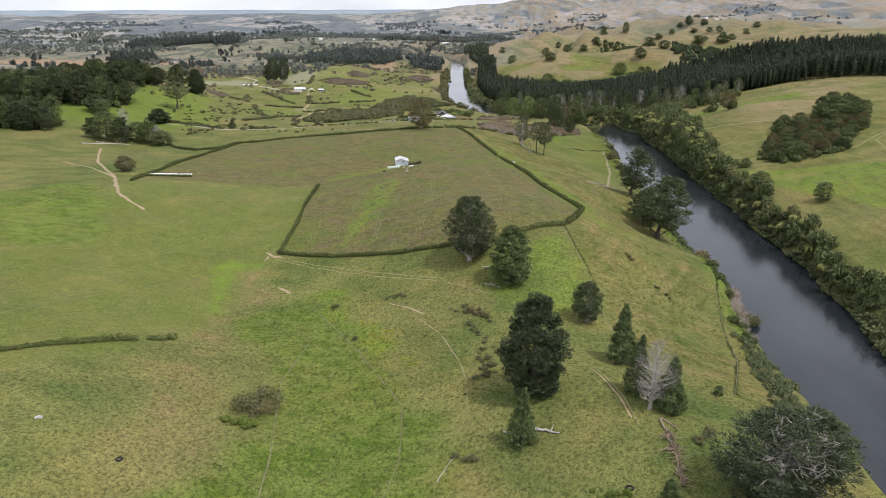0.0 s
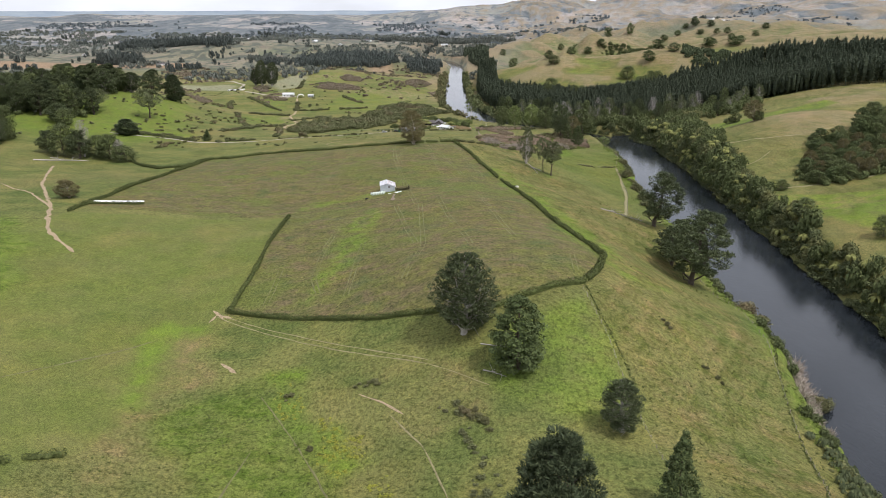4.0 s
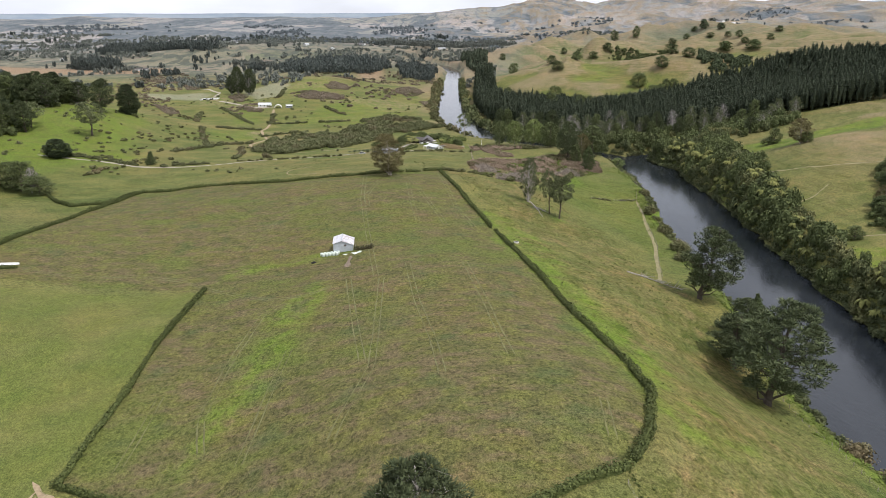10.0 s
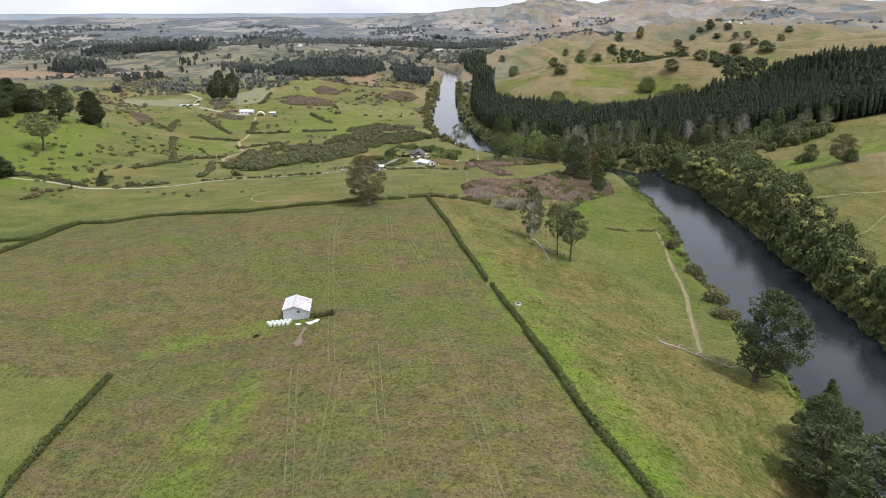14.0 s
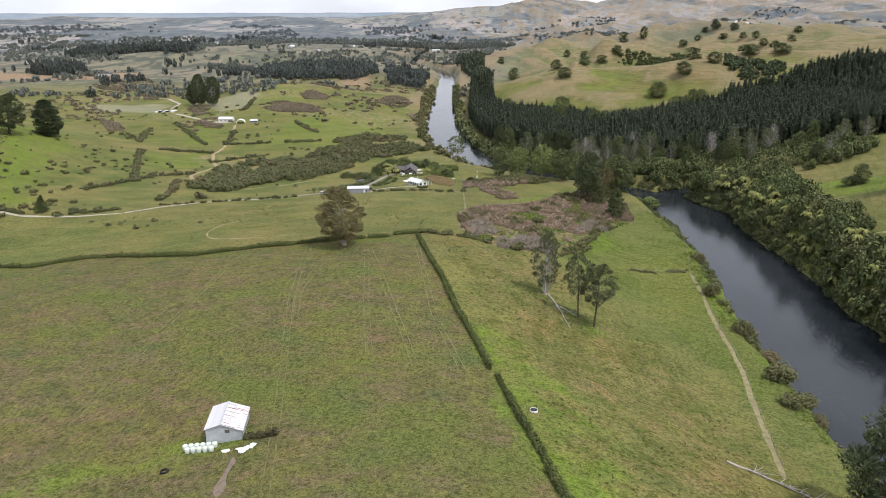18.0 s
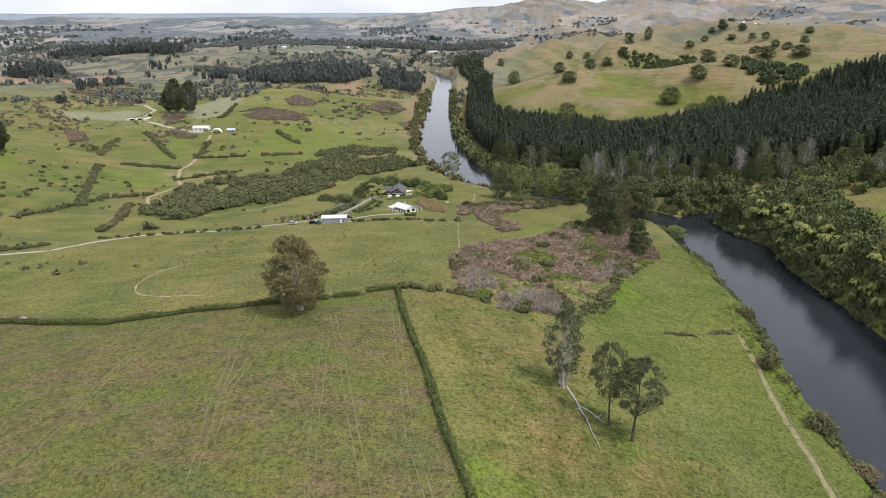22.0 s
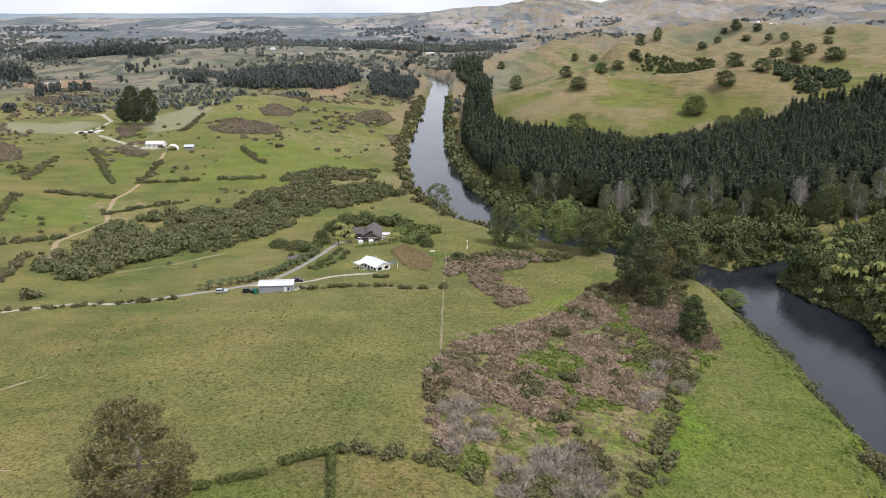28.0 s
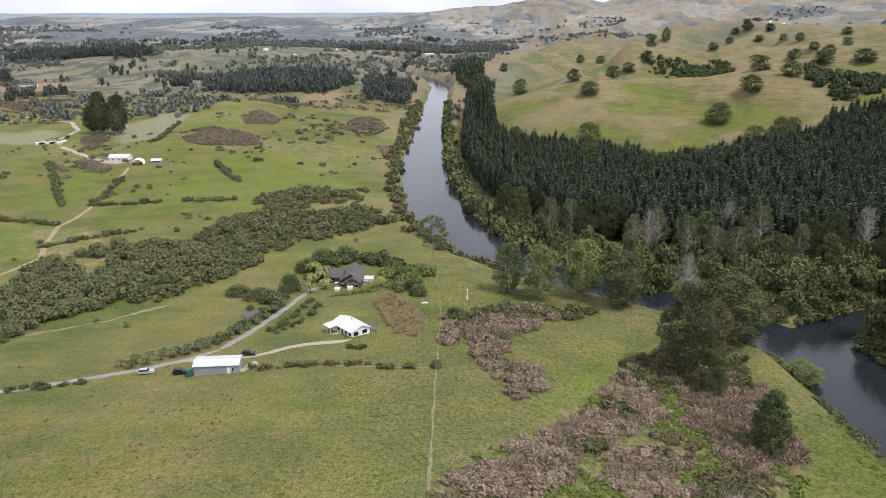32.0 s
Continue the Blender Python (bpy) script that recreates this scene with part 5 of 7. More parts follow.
for ring, seed in ((((-450, 572), (-403, 583), (-374, 590), (-368, 620), (-386, 634), (-460, 622)), 66), (((-417, 712), (-376, 722), (-366, 738), (-400, 762), (-520, 790), (-570, 740), (-470, 712)), 67), (((-398, 800), (-385, 850), (-470, 905), (-620, 920), (-580, 850), (-470, 830)), 68)):
    x, y = fill(ring, 13.0, seed)
    for i, (tx, ty) in enumerate(zip(x, y)):
        plant("pine_tree", ("old_pine", "river_pine", "old_grey_pine", "river_pine", "broad")[i % 5], tx, ty, (20 if seed == 66 else 22) + (i * 5) % 8, 17 + (i * 3) % 7,
              ("dark pine in the hill woodland", "dark pine in the hill woodland", "grey-limbed old pine in the hill woodland", "dark pine in the hill woodland", "dark leafy tree in the hill woodland")[i % 5], group="trees of the hill woodland", variant=i % 2)
    x, y = fill(ring, 9.0, seed + 40)
    thicket("undergrowth", x, y, 3.4, BROADLEAF, "dark undergrowth below the hill woodland", seed + 3, BUSHES, "scrub", 1.2, 0.6)

# gorse and scrub round the point
GORSE_PATCHES = (((-11, 670), (9, 702), (29, 717), (45, 745), (47, 718), (27, 692), (8, 660), (-3, 656)), ((24, 690), (44, 714), (44, 680), (48, 657), (36, 639), (27, 653)), ((-14, 668), (2, 676), (20, 664), (26, 640), (12, 624), (-8, 638)), ((50, 760), (80, 768), (77, 714), (67, 688), (55, 678), (54, 728)))
FACE_GREEN = ((47, 728), (62, 738), (69, 721), (61, 690), (51, 684), (44, 700))
x, y = fill(GORSE_FACE, 1.75, 71)
deep = np.min([inside(x, y, ring) for ring in GORSE_PATCHES], 0)
thick = lattice(x, y, 9, 72) + 0.7 * lattice(x, y, 4.0, 73) + np.clip(-deep / 5, -0.35, 0.9)
thick = thick - 0.4 * smooth(668, 640, y + 0.25 * x) - 0.55 * smooth(4, -4, inside(x, y, FACE_GREEN) + 3 * lattice(x, y, 6, 74))
k = thick > 0.06
thicket("gorse", x[k], y[k], 1.25, GORSE, "brown-pink dying gorse over the steep face", 74, SPIKY_BUSHES + BUSHES, "gorse", 0.95, 0.55)
green = lattice(x, y, 15, 75) + 0.5 * lattice(x, y, 5, 175) + 0.35 * smooth(650, 700, y) + 0.6 * smooth(4, -4, inside(x, y, FACE_GREEN))
k = (thick < 0.25) & (green > 0.18)
thicket("weeds", x[k], y[k], 1.15, RUSH, "bright green weeds between the gorse", 76, SMALL_BUSHES, "weeds", 0.6, 0.5)
k = (thick < 0.06) & (green < 0.18)
thicket("bracken", x[k], y[k], 0.7, BRACKEN, "dry pale bracken and long grass on the steep face", 176, SPIKY_BUSHES, "bracken", 0.6, 0.5)
k = (lattice(x, y, 12, 177) + 0.4 * lattice(x, y, 3, 178) > 0.62)
thicket("scrub", x[k], y[k], 1.7, SCRUB, "dark green bushes scattered through the gorse", 179, BUSHES, "scrub", 0.95, 0.4)
x, y = fill(((-11, 668), (16, 652), (26, 641), (24, 628), (4, 622), (-9, 630)), 3.2, 271)
thicket("bracken", x, y, 0.8, BRACKEN, "dry pale bracken below the gorse", 272, SPIKY_BUSHES, "bracken", 0.6, 0.6)
x, y = np.array([51, 54, 57, 44, 47.0]), np.array([668, 680, 664, 650, 655.0])
thicket("dead_scrub", x, y, 2.3, TWIGS, "bare grey twiggy bushes at the foot of the face", 273, TWIG_BUSHES, "dead scrub", 1.0, 0.4)
x, y = fill(((-17, 792), (-3, 800), (15, 804), (27, 790), (20, 778), (7, 766), (16, 746), (17, 726), (8, 717), (3, 726), (-6, 745), (-15, 756)), 2.4, 77)
k = lattice(x, y, 11, 78) + 0.5 * lattice(x, y, 4, 79) > -0.15
x, y = x[k], y[k]
thicket("gorse", x, y, 1.7, GORSE, "brown gorse clump in the grass", 78, BUSHES, "gorse", 0.9, 0.5)
x, y = fill(((41, 753), (64, 773), (82, 767), (78, 745), (56, 736), (42, 735)), 2.6, 277)
thicket("scrub", x, y, 1.8, SCRUB, "dark brown scrub under the large tree", 278, BUSHES + SPIKY_BUSHES, "scrub", 1.0, 0.5)
x, y = fill(((-12, 772), (10, 782), (34, 790), (40, 800), (10, 802), (-8, 795)), 3.2, 79)
thicket("scrub", x, y, 2.0, SCRUB, "dark scrub under the riverside trees", 80, BUSHES, "scrub", 0.9, 0.5)
x1, y1 = fill(((-10, 630), (2, 636), (4, 617), (-6, 607)), 3.4, 81)
x2, y2 = fill(((5, 609), (20, 619), (30, 608), (26, 599), (6, 595)), 3.2, 181)
x, y = np.append(x1, x2), np.append(y1, y2)
thicket("dead_scrub", x, y, 2.0, TWIGS, "bare grey-brown twiggy scrub on the slope", 82, TWIG_BUSHES, "dead scrub", 0.95, 0.5)
x, y = line_points(((-27, 605), (-18, 606), (-9, 604), (8, 600), (26, 600), (36, 612), (44, 628), (50, 648), (55, 660)), 1.5, 1.4, 83)
thicket("scrub", x, y, 1.6, SCRUB, "dark green scrub edging the slope", 84, BUSHES, "scrub", 0.9, 0.4)
x, y = fill(((56, 735), (74, 742), (82, 726), (80, 706), (62, 700), (52, 720)), 2.6, 85)
thicket("gorse", x, y, 1.9, GORSE, "brown scrub under the dark conifer", 86, SPIKY_BUSHES, "gorse", 0.9, 0.4)
x, y = line_points(((62, 612), (75, 616)), 1.0, 0.5, 87)
thicket("scrub", x, y, 1.0, SCRUB, "low scrub along a cross fence", 88, BUSHES, "scrub", 0.8, 0.4)
x, y = line_points(((80, 619), (90, 624)), 1.0, 0.5, 89)
thicket("scrub", x, y, 1.1, SCRUB, "low scrub along a cross fence", 90, BUSHES, "scrub", 0.8, 0.4)
# scrub in the valley
VALLEY_SCRUB = (((-205, 768), (-168, 748), (-146, 800), (-130, 836), (-110, 852), (-134, 880), (-184, 882), (-206, 855), (-196, 800)),
                ((-148, 890), (-130, 900), (-97, 940), (-76, 950), (-88, 979), (-123, 989), (-112, 955), (-140, 925)))
for i, ring in enumerate(VALLEY_SCRUB):
    x, y = fill(ring, 4.6, 91 + i)
    k = lattice(x, y, 26, 96) + 0.4 * lattice(x, y, 9, 97) > (-0.6, -0.15)[i]
    x, y = x[k], y[k]
    thicket("scrub", x, y, 3.1, VALLEY_LEAF, "dense olive and brown scrub filling the valley", 93 + i, FULL_BUSHES, "scrub", 1.0, 0.75)
VALLEY_GORSE_RINGS = (((-336, 1083), (-315, 1087), (-279, 1064), (-274, 1043), (-296, 1027)), ((-276, 1185), (-262, 1214), (-200, 1170), (-194, 1139), (-211, 1114), (-252, 1139)), ((-251, 1273), (-237, 1294), (-208, 1265), (-207, 1233), (-235, 1236)),
                      ((-145, 1289), (-130, 1335), (-98, 1251), (-111, 1208), (-136, 1227)), ((-100, 1181), (-80, 1182), (-74, 1147), (-88, 1138)), ((-358, 1167), (-344, 1189), (-318, 1133), (-329, 1117)), ((-316, 1099), (-299, 1110), (-290, 1092), (-303, 1082)),
                      ((-426, 1091), (-401, 1080), (-370, 1034), (-376, 1015)), ((-399, 1465), (-362, 1477), (-286, 1306), (-380, 1428)), ((-329, 1517), (-287, 1484), (-221, 1430), (-206, 1317), (-249, 1337)), ((-621, 1438), (-590, 1470), (-513, 1405), (-515, 1339), (-583, 1383)))
for i, ring in enumerate(VALLEY_GORSE_RINGS):
    x, y = fill(ring, (3.0, 4.5)[i > 7], 110 + i)
    k = lattice(x, y, 19, 120 + i) + 0.5 * lattice(x, y, 7, 121) > (-0.6, -0.1)[i > 7]
    thicket("gorse", x[k], y[k], 1.9, VALLEY_GORSE, "brown gorse spreading over valley pasture", 124 + i, BUSHES if i < 8 else SMALL_BUSHES, "gorse", 0.8, 0.5)
for i, ring in enumerate((((-146, 977), (-110, 1001), (-79, 1013), (-77, 938), (-111, 908), (-132, 918)), ((-188, 902), (-155, 912), (-130, 915), (-137, 876), (-163, 857)))):
    x, y = fill(ring, 4.0, 191 + i)
    k = lattice(x, y, 14, 193) + 0.5 * lattice(x, y, 6, 194) > -0.1
    thicket("scrub", x[k], y[k], 2.3, VALLEY_LEAF, "dark green scrub in the valley hollow", 195 + i, BUSHES, "scrub", 0.9, 0.6)
x, y = fill(((-179, 722), (-150, 732), (-140, 764), (-128, 807), (-92, 869), (-52, 924), (-67, 947), (-128, 923), (-150, 890), (-110, 850), (-150, 800), (-170, 748)), 4.2, 117)
k = lattice(x, y, 30, 118) + 0.4 * lattice(x, y, 9, 116) > 0.08
thicket("scrub", x[k], y[k], 2.5, VALLEY_LEAF, "dark green scrub along the valley gully", 119, BUSHES, "scrub", 1.05, 0.6)
HEDGEROWS = (((-334, 1076), (-257, 958)), ((-239, 964), (-203, 971)), ((-188, 974), (-156, 971)), ((-283, 1141), (-296, 1229)), ((-321, 958), (-349, 1045)), ((-240, 959), (-255, 1030)), ((-296, 911), (-267, 841), (-238, 776)),
             ((-288, 926), (-239, 921)), ((-225, 877), (-209, 894), (-190, 909)), ((-255, 738), (-247, 758), (-240, 781)), ((-242, 784), (-235, 809), (-216, 824)), ((-205, 1075), (-170, 1020)),
             ((-205, 690), (-230, 672)), ((-250, 672), (-290, 690), (-330, 692)), ((-215, 790), (-200, 750), (-196, 720)))
for i, line in enumerate(HEDGEROWS):
    x, y = line_points(line, 1.7, 1.1, 101 + i)
    thicket("hedgerow", x, y, 1.9, VALLEY_LEAF, "ragged dark hedgerow between valley paddocks", 131 + i, BUSHES, "hedgerow", 0.95, 0.5)
for i, line in enumerate((((-132, 716), (-113, 721)), ((-68, 730), (-42, 734), (-20, 733)), ((-190, 705), (-165, 713), (-140, 716)))):
    x, y = line_points(line, 2.2, 0.8, 151 + i)
    thicket("hedgerow", x, y, 1.25, SCRUB, "low ragged hedgerow below the houses", 161 + i, BUSHES, "hedgerow", 0.95, 0.5)
for i, (cx, cy, r, n) in enumerate(((-290, 700, 26, 14), (-270, 740, 22, 10), (-300, 790, 30, 18), (-280, 850, 30, 18), (-252, 690, 10, 12), (-262, 650, 14, 14), (-350, 985, 26, 26))):
    rng = np.random.default_rng(171 + i)
    thicket("scrub", cx + rng.normal(0, r * 0.55, n), cy + rng.normal(0, r * 0.5, n), 2.0, SCRUB, "dark low bushes on the hillside", 201 + i, BUSHES, "scrub", 0.8, 0.5)
# loose bushes over the valley floor and its sides
rng = np.random.default_rng(221)
x, y = rng.uniform(-420, -60, 1000), rng.uniform(640, 1180, 1000)
m = (lattice(x, y, 46, 222) + 0.7 * lattice(x, y, 15, 223) > 0.42 - 0.45 * smooth(60, 10, np.abs(y - 870 - 0.35 * (x + 200)))) & (river_gap(x, y) > 12) & (inside(x, y, ((-135, 690), (-30, 690), (-20, 870), (-110, 850), (-125, 780))) > 0)
thicket("scrub", x[m], y[m], 1.6, VALLEY_LEAF, "scattered dark bushes over the valley pasture", 224, SMALL_BUSHES, "scrub", 0.85, 0.6)
x, y = rng.uniform(-620, -60, 2600), rng.uniform(1080, 1560, 2600)
m = (lattice(x, y, 75, 225) + 0.5 * lattice(x, y, 22, 226) > 0.38) & (river_gap(x, y) > 10)
thicket("gorse", x[m], y[m], 2.6, VALLEY_GORSE, "brown gorse spreading over the far pasture", 227, SMALL_BUSHES, "gorse", 0.75, 0.5)
# grass tussocks
TUSSOCKS = [bush_shape(s, 3, 5, 0.7, 0.4, 0.5, 0.3) for s in (71, 72)]
TUSSOCK = leaf_mat("tussock_grass", (0.070, 0.095, 0.026), (0.150, 0.165, 0.055), 4.0)
for ring, gap, edge, size, mat, seed, what in ((SLOPE, 2.6, 0.2, 0.42, TUSSOCK, 401, "dry slope"), (RIVER_FLAT, 2.6, 0.15, 0.36, TUSSOCK, 402, "river flat"), (((-100, 110), (-98, 240), (-60, 262), (-5, 235), (25, 180), (30, 110)), 2.3, 0.05, 0.42, TUSSOCK, 403, "gully sides"),
                                               (((-130, 620), (-30, 615), (-15, 730), (-110, 712), (-190, 668)), 3.0, 0.15, 0.42, TUSSOCK, 404, "ridge pasture")):
    x, y = fill(ring, gap, seed)
    m = lattice(x, y, 14, seed + 20) + 0.8 * lattice(x, y, 5, seed + 30) > edge
    thicket("tussocks", x[m], y[m], size, mat, "dark grass tussocks over the " + what, seed + 10, TUSSOCKS, "grass", 0.8, 0.5, 0.05)
for line, what in ((((104, 349), (98, 322), (93, 296), (88, 274), (85, 258), (79, 221), (72, 200), (65, 180)), "river bank fence"), (((29, 288), (32, 273), (36, 257), (38, 246), (37, 229)), "fence down the slope")):
    x, y = line_points(line, 0.45, 0.3, 441)
    thicket("long_grass", x, y, 0.30, TUSSOCK, "dark rank grass along the " + what, 442, SMALL_BUSHES, "grass", 0.9, 0.5, 0.05)
# low growth in the near gully
x, y = fill(GULLY, 3.4, 231)
k = lattice(x, y, 17, 232) > 0.3
thicket("weeds", x[k], y[k], 0.8, RUSH, "bright green rushes in the damp gully", 233, SMALL_BUSHES, "rushes", 0.35, 0.5)
for line, n, mat, s, what in ((((-71, 173), (-63, 172)), 1.0, RUSH, 1.6, "bright green growth at the foot of a bush"), (((-4, 205), (0, 190)), 1.8, VALLEY_LEAF, 1.0, "dark scrub on the gully side"),
                              (((-38, 249), (-32, 247)), 1.2, SCRUB, 1.1, "low dark scrub on the gully side"), (((-7, 232), (0, 225)), 1.0, SCRUB, 1.2, "low dark scrub on the gully side"),
                              (((-9, 160), (-2, 156)), 1.2, SCRUB, 1.1, "low brown scrub on the ridge"), (((48, 152), (52, 158)), 1.2, SCRUB, 1.0, "low brown scrub by a fallen tree"),
                              (((24, 139), (30, 137)), 0.7, RUSH, 1.0, "bright green weed patch"), (((-57, 249), (-56, 247)), 0.8, SCRUB, 0.9, "single dark bush in the gully"), (((-46, 226), (-45, 224)), 0.8, SCRUB, 0.8, "single brown bush in the gully"),
                              (((52, 284), (55, 280)), 1.5, SCRUB, 0.8, "low dark bushes on the dry slope"), (((61, 268), (66, 262)), 2.0, SCRUB, 0.8, "low dark bushes on the dry slope")):
    x, y = line_points(line, n, 1.2 if s > 2 else 0.7, int(abs(line[0][0]) * 7 + s * 10))
    thicket("bush", x, y, s, mat, what, int(abs(line[0][1])), FULL_BUSHES, "bush", 0.9, 0.3, 0.1)
x1, y1 = fill(((-45, 238), (-26, 234), (-22, 216), (-20, 198), (-32, 212), (-41, 216)), 1.25, 241)
x2, y2 = fill(((-65, 261), (-54, 258), (-50, 238), (-57, 239)), 1.6, 242)
x, y = np.append(x1, x2), np.append(y1, y2)
YELLOW_WEED = leaf_mat("yellow_ragwort", (0.140, 0.165, 0.028), (0.300, 0.290, 0.046), 3.0)
k = lattice(x, y, 9, 242) + 0.6 * lattice(x, y, 3, 244) > -0.1
thicket("weeds", x[k], y[k], 0.75, YELLOW_WEED, "yellow flowering weeds in the gully", 243, SMALL_BUSHES, "weeds", 0.35, 0.4)
def round_bush(x, y, rx, ry, rz, mat, label, seed, turn=0.0):
    """One dense rounded bush: stems under a shell of twigs and leaves."""
    rng = np.random.default_rng(seed)
    n = 60
    d = rng.normal(size=(n, 3))
    d /= np.linalg.norm(d, axis=1)[:, None]
    d[:, 2] = np.abs(d[:, 2])
    c = d * (rx, ry, rz) * 0.78
    crown = Heap().add(*leaves(rng, c, np.full((n, 3), 1.0) * (rx, rx, rz) * 0.26, 70, 0.24))
    stems = Heap()
    for i in range(14):
        stems.tube([(rng.normal(0, 0.6), rng.normal(0, 0.6), -0.2), c[i] * 0.5, c[i]], [0.12, 0.08, 0.03], 5)
    t = thing("bush", pose(x, y, float(land(x, y)), 0, 0, turn), label, "bush")
    part("stems", stems.mesh("stems", BARK, True), t)
    part("crown", crown.mesh("crown", mat), t)


round_bush(-65, 182, 8.5, 6.0, 5.2, SCRUB, "large dark rounded bush in the gully", 401, 35)
round_bush(-100, 812, 5.5, 5.0, 4.2, BROADLEAF, "dark rounded bush below the dark house", 402)
round_bush(-89, 805, 7.0, 5.0, 4.6, SCRUB, "brownish rounded bush below the dark house", 403)
round_bush(-80, 815, 5.0, 5.0, 7.5, BROADLEAF, "dark dense tree-like bush beside the drive", 404)
round_bush(-75, 855, 6.5, 5.0, 6.5, BROADLEAF, "dark dense garden bush behind the house", 405)
round_bush(-66, 862, 6.0, 5.0, 6.0, BROADLEAF, "dark dense garden bush behind the house", 406)
round_bush(-80, 843, 5.5, 5.0, 5.5, BROADLEAF, "dark dense garden bush beside the house", 407)
for i, (x, y) in enumerate(((-50, 856), (-46, 852), (-43, 846), (-40, 839), (-37, 832), (-34, 826), (-31, 819), (-28, 812))):
    round_bush(x, y, 3.6, 3.6, 4.8, BROADLEAF, "dark rounded tree in a garden row above the reeds", 410 + i)
x, y = line_points(((-73, 763), (-72, 774), (-70, 789), (-68, 803)), 2.6, 1.2, 420)
thicket("garden_shrubs", x, y, 1.5, BROADLEAF, "rounded shrubs along the driveway", 421, FULL_BUSHES, "shrubs", 1.0, 0.3)
round_bush(-15, 735, 1.9, 1.7, 2.4, SCRUB, "small dark bush at a fence corner", 408)
round_bush(-12, 786, 3.6, 3.2, 3.6, BROADLEAF, "dark dense bush beside a white pole", 409)
# flax and shrubs on the steep near bank
FLAX = leaf_mat("flax_blades", (0.040, 0.056, 0.026), (0.130, 0.150, 0.070), 3.0)
FLAX_SHAPES = [frond_shape(s, 30, 0.3) for s in (43, 44)]
x, y = line_points(((93, 250), (88, 228), (84, 208), (80, 192), (76, 172), (74, 150)), 1.0, 1.8, 245)
thicket("flax", x, y, 1.25, FLAX, "dark arching flax on the river bank", 246, FLAX_SHAPES, "flax", 1.3, 0.35, 0.5)
x, y = line_points(((94, 252), (89, 228), (85, 208), (81, 192), (77, 172), (75, 150)), 0.9, 2.2, 345)
thicket("bank_shrubs", x, y, 1.35, NATIVE, "mixed green shrubs on the river bank", 346, BUSHES, "shrubs", 0.9, 0.5)
x, y = line_points(((100, 330), (98, 300), (97, 275), (94, 252)), 1.5, 1.3, 247)
thicket("bank_shrubs", x, y, 1.8, BROADLEAF, "dark round shrubs on the river bank", 248, FULL_BUSHES, "shrubs", 1.0, 0.5)
x, y = line_points(((-12, 236), (-6, 230), (-2, 211), (1, 202), (0, 192)), 1.6, 1.6, 249)
thicket("scrub", x, y, 0.95, VALLEY_LEAF, "low dark scrub down the gully side", 250, BUSHES, "scrub", 0.8, 0.5)
# reeds and garden shrubs at the houses
x, y = fill(((-43, 797), (-39, 812), (-23, 788), (-23, 762), (-31, 765)), 1.8, 251)
thicket("reeds", x, y, 1.3, REED, "dry brown reeds below the house", 252, SPIKY_BUSHES, "reeds", 1.0, 0.3)
x, y = fill(((-90, 790), (-78, 800), (-76, 830), (-80, 858), (-50, 866), (-36, 850), (-46, 848), (-60, 852), (-72, 846), (-78, 812), (-88, 800)), 4.0, 253)
thicket("garden_shrubs", x, y, 3.0, BROADLEAF, "dense garden trees round the dark house", 254, FULL_BUSHES, "shrubs", 1.15, 0.5)
x, y = fill(((-47, 842), (-42, 826), (-36, 812), (-30, 820), (-24, 838), (-34, 852)), 3.6, 255)
thicket("garden_shrubs", x, y, 2.7, LIME, "bright garden shrubs beside the dark house", 256, FULL_BUSHES, "shrubs", 1.1, 0.5)
x, y = line_points(((-62, 806), (-52, 812), (-44, 818)), 2.0, 1.0, 257)
thicket("garden_shrubs", x, y, 1.5, LIME, "low garden shrubs before the dark house", 258, FULL_BUSHES, "shrubs", 1.0, 0.4)
x, y = line_points(((-44, 749), (-39, 748)), 0.9, 0.5, 259)
thicket("garden_shrubs", x, y, 1.3, BROADLEAF, "rounded shrubs before the white house", 260, FULL_BUSHES, "shrubs", 1.1, 0.3)
x, y = line_points(((-70, 768), (-66, 780), (-62, 795)), 3.0, 1.5, 261)
thicket("garden_shrubs", x, y, 1.4, BROADLEAF, "young shrubs on the lawn beside the drive", 262, FULL_BUSHES, "shrubs", 1.1, 0.3)

# ---- the distance ----


FAR_CROWNS = [bush_shape(s, 6, 8, 0.36, 0.42, 1.0) for s in (91, 92, 93)]

TREES_ON_HILLS = ((16, 1800, 14, 14), (192, 1951, 15, 18), (96, 1466, 15, 18), (124, 1347, 13, 16), (175, 1548, 13, 17), (202, 1573, 14, 18), (369, 2241, 30, 20), (238, 1736, 20, 18), (158, 1965, 15, 16),
                  (228, 1228, 16, 20), (253, 1287, 15, 20), (436, 2112, 14, 20), (482, 2167, 14, 18), (542, 2168, 13, 20), (467, 1773, 16, 22), (267, 1246, 13, 20), (365, 1417, 16, 22), (544, 1832, 16, 22), (572, 2034, 16, 18))
for i, (x, y, h, w) in enumerate(TREES_ON_HILLS):
    plant("paddock_tree", "far_round", x, y, h, w, "round dark tree on the dry hill", group="trees on the sheep hills", variant=i % 3)
for i, (x, y, h, w) in enumerate(((539, 1881, 14, 18), (590, 1874, 14, 18), (404, 1405, 15, 24), (563, 2094, 14, 18), (537, 2321, 14, 18), (686, 2100, 14, 20), (582, 2237, 18, 24), (592, 2245, 15, 18), (558, 2292, 26, 26), (555, 2308, 20, 20))):
    plant("paddock_tree", "far_pine" if i > 5 else "far_round", x, y, h, w, "dark tree on the hill crest", group="trees on the sheep hills", variant=i % 3)
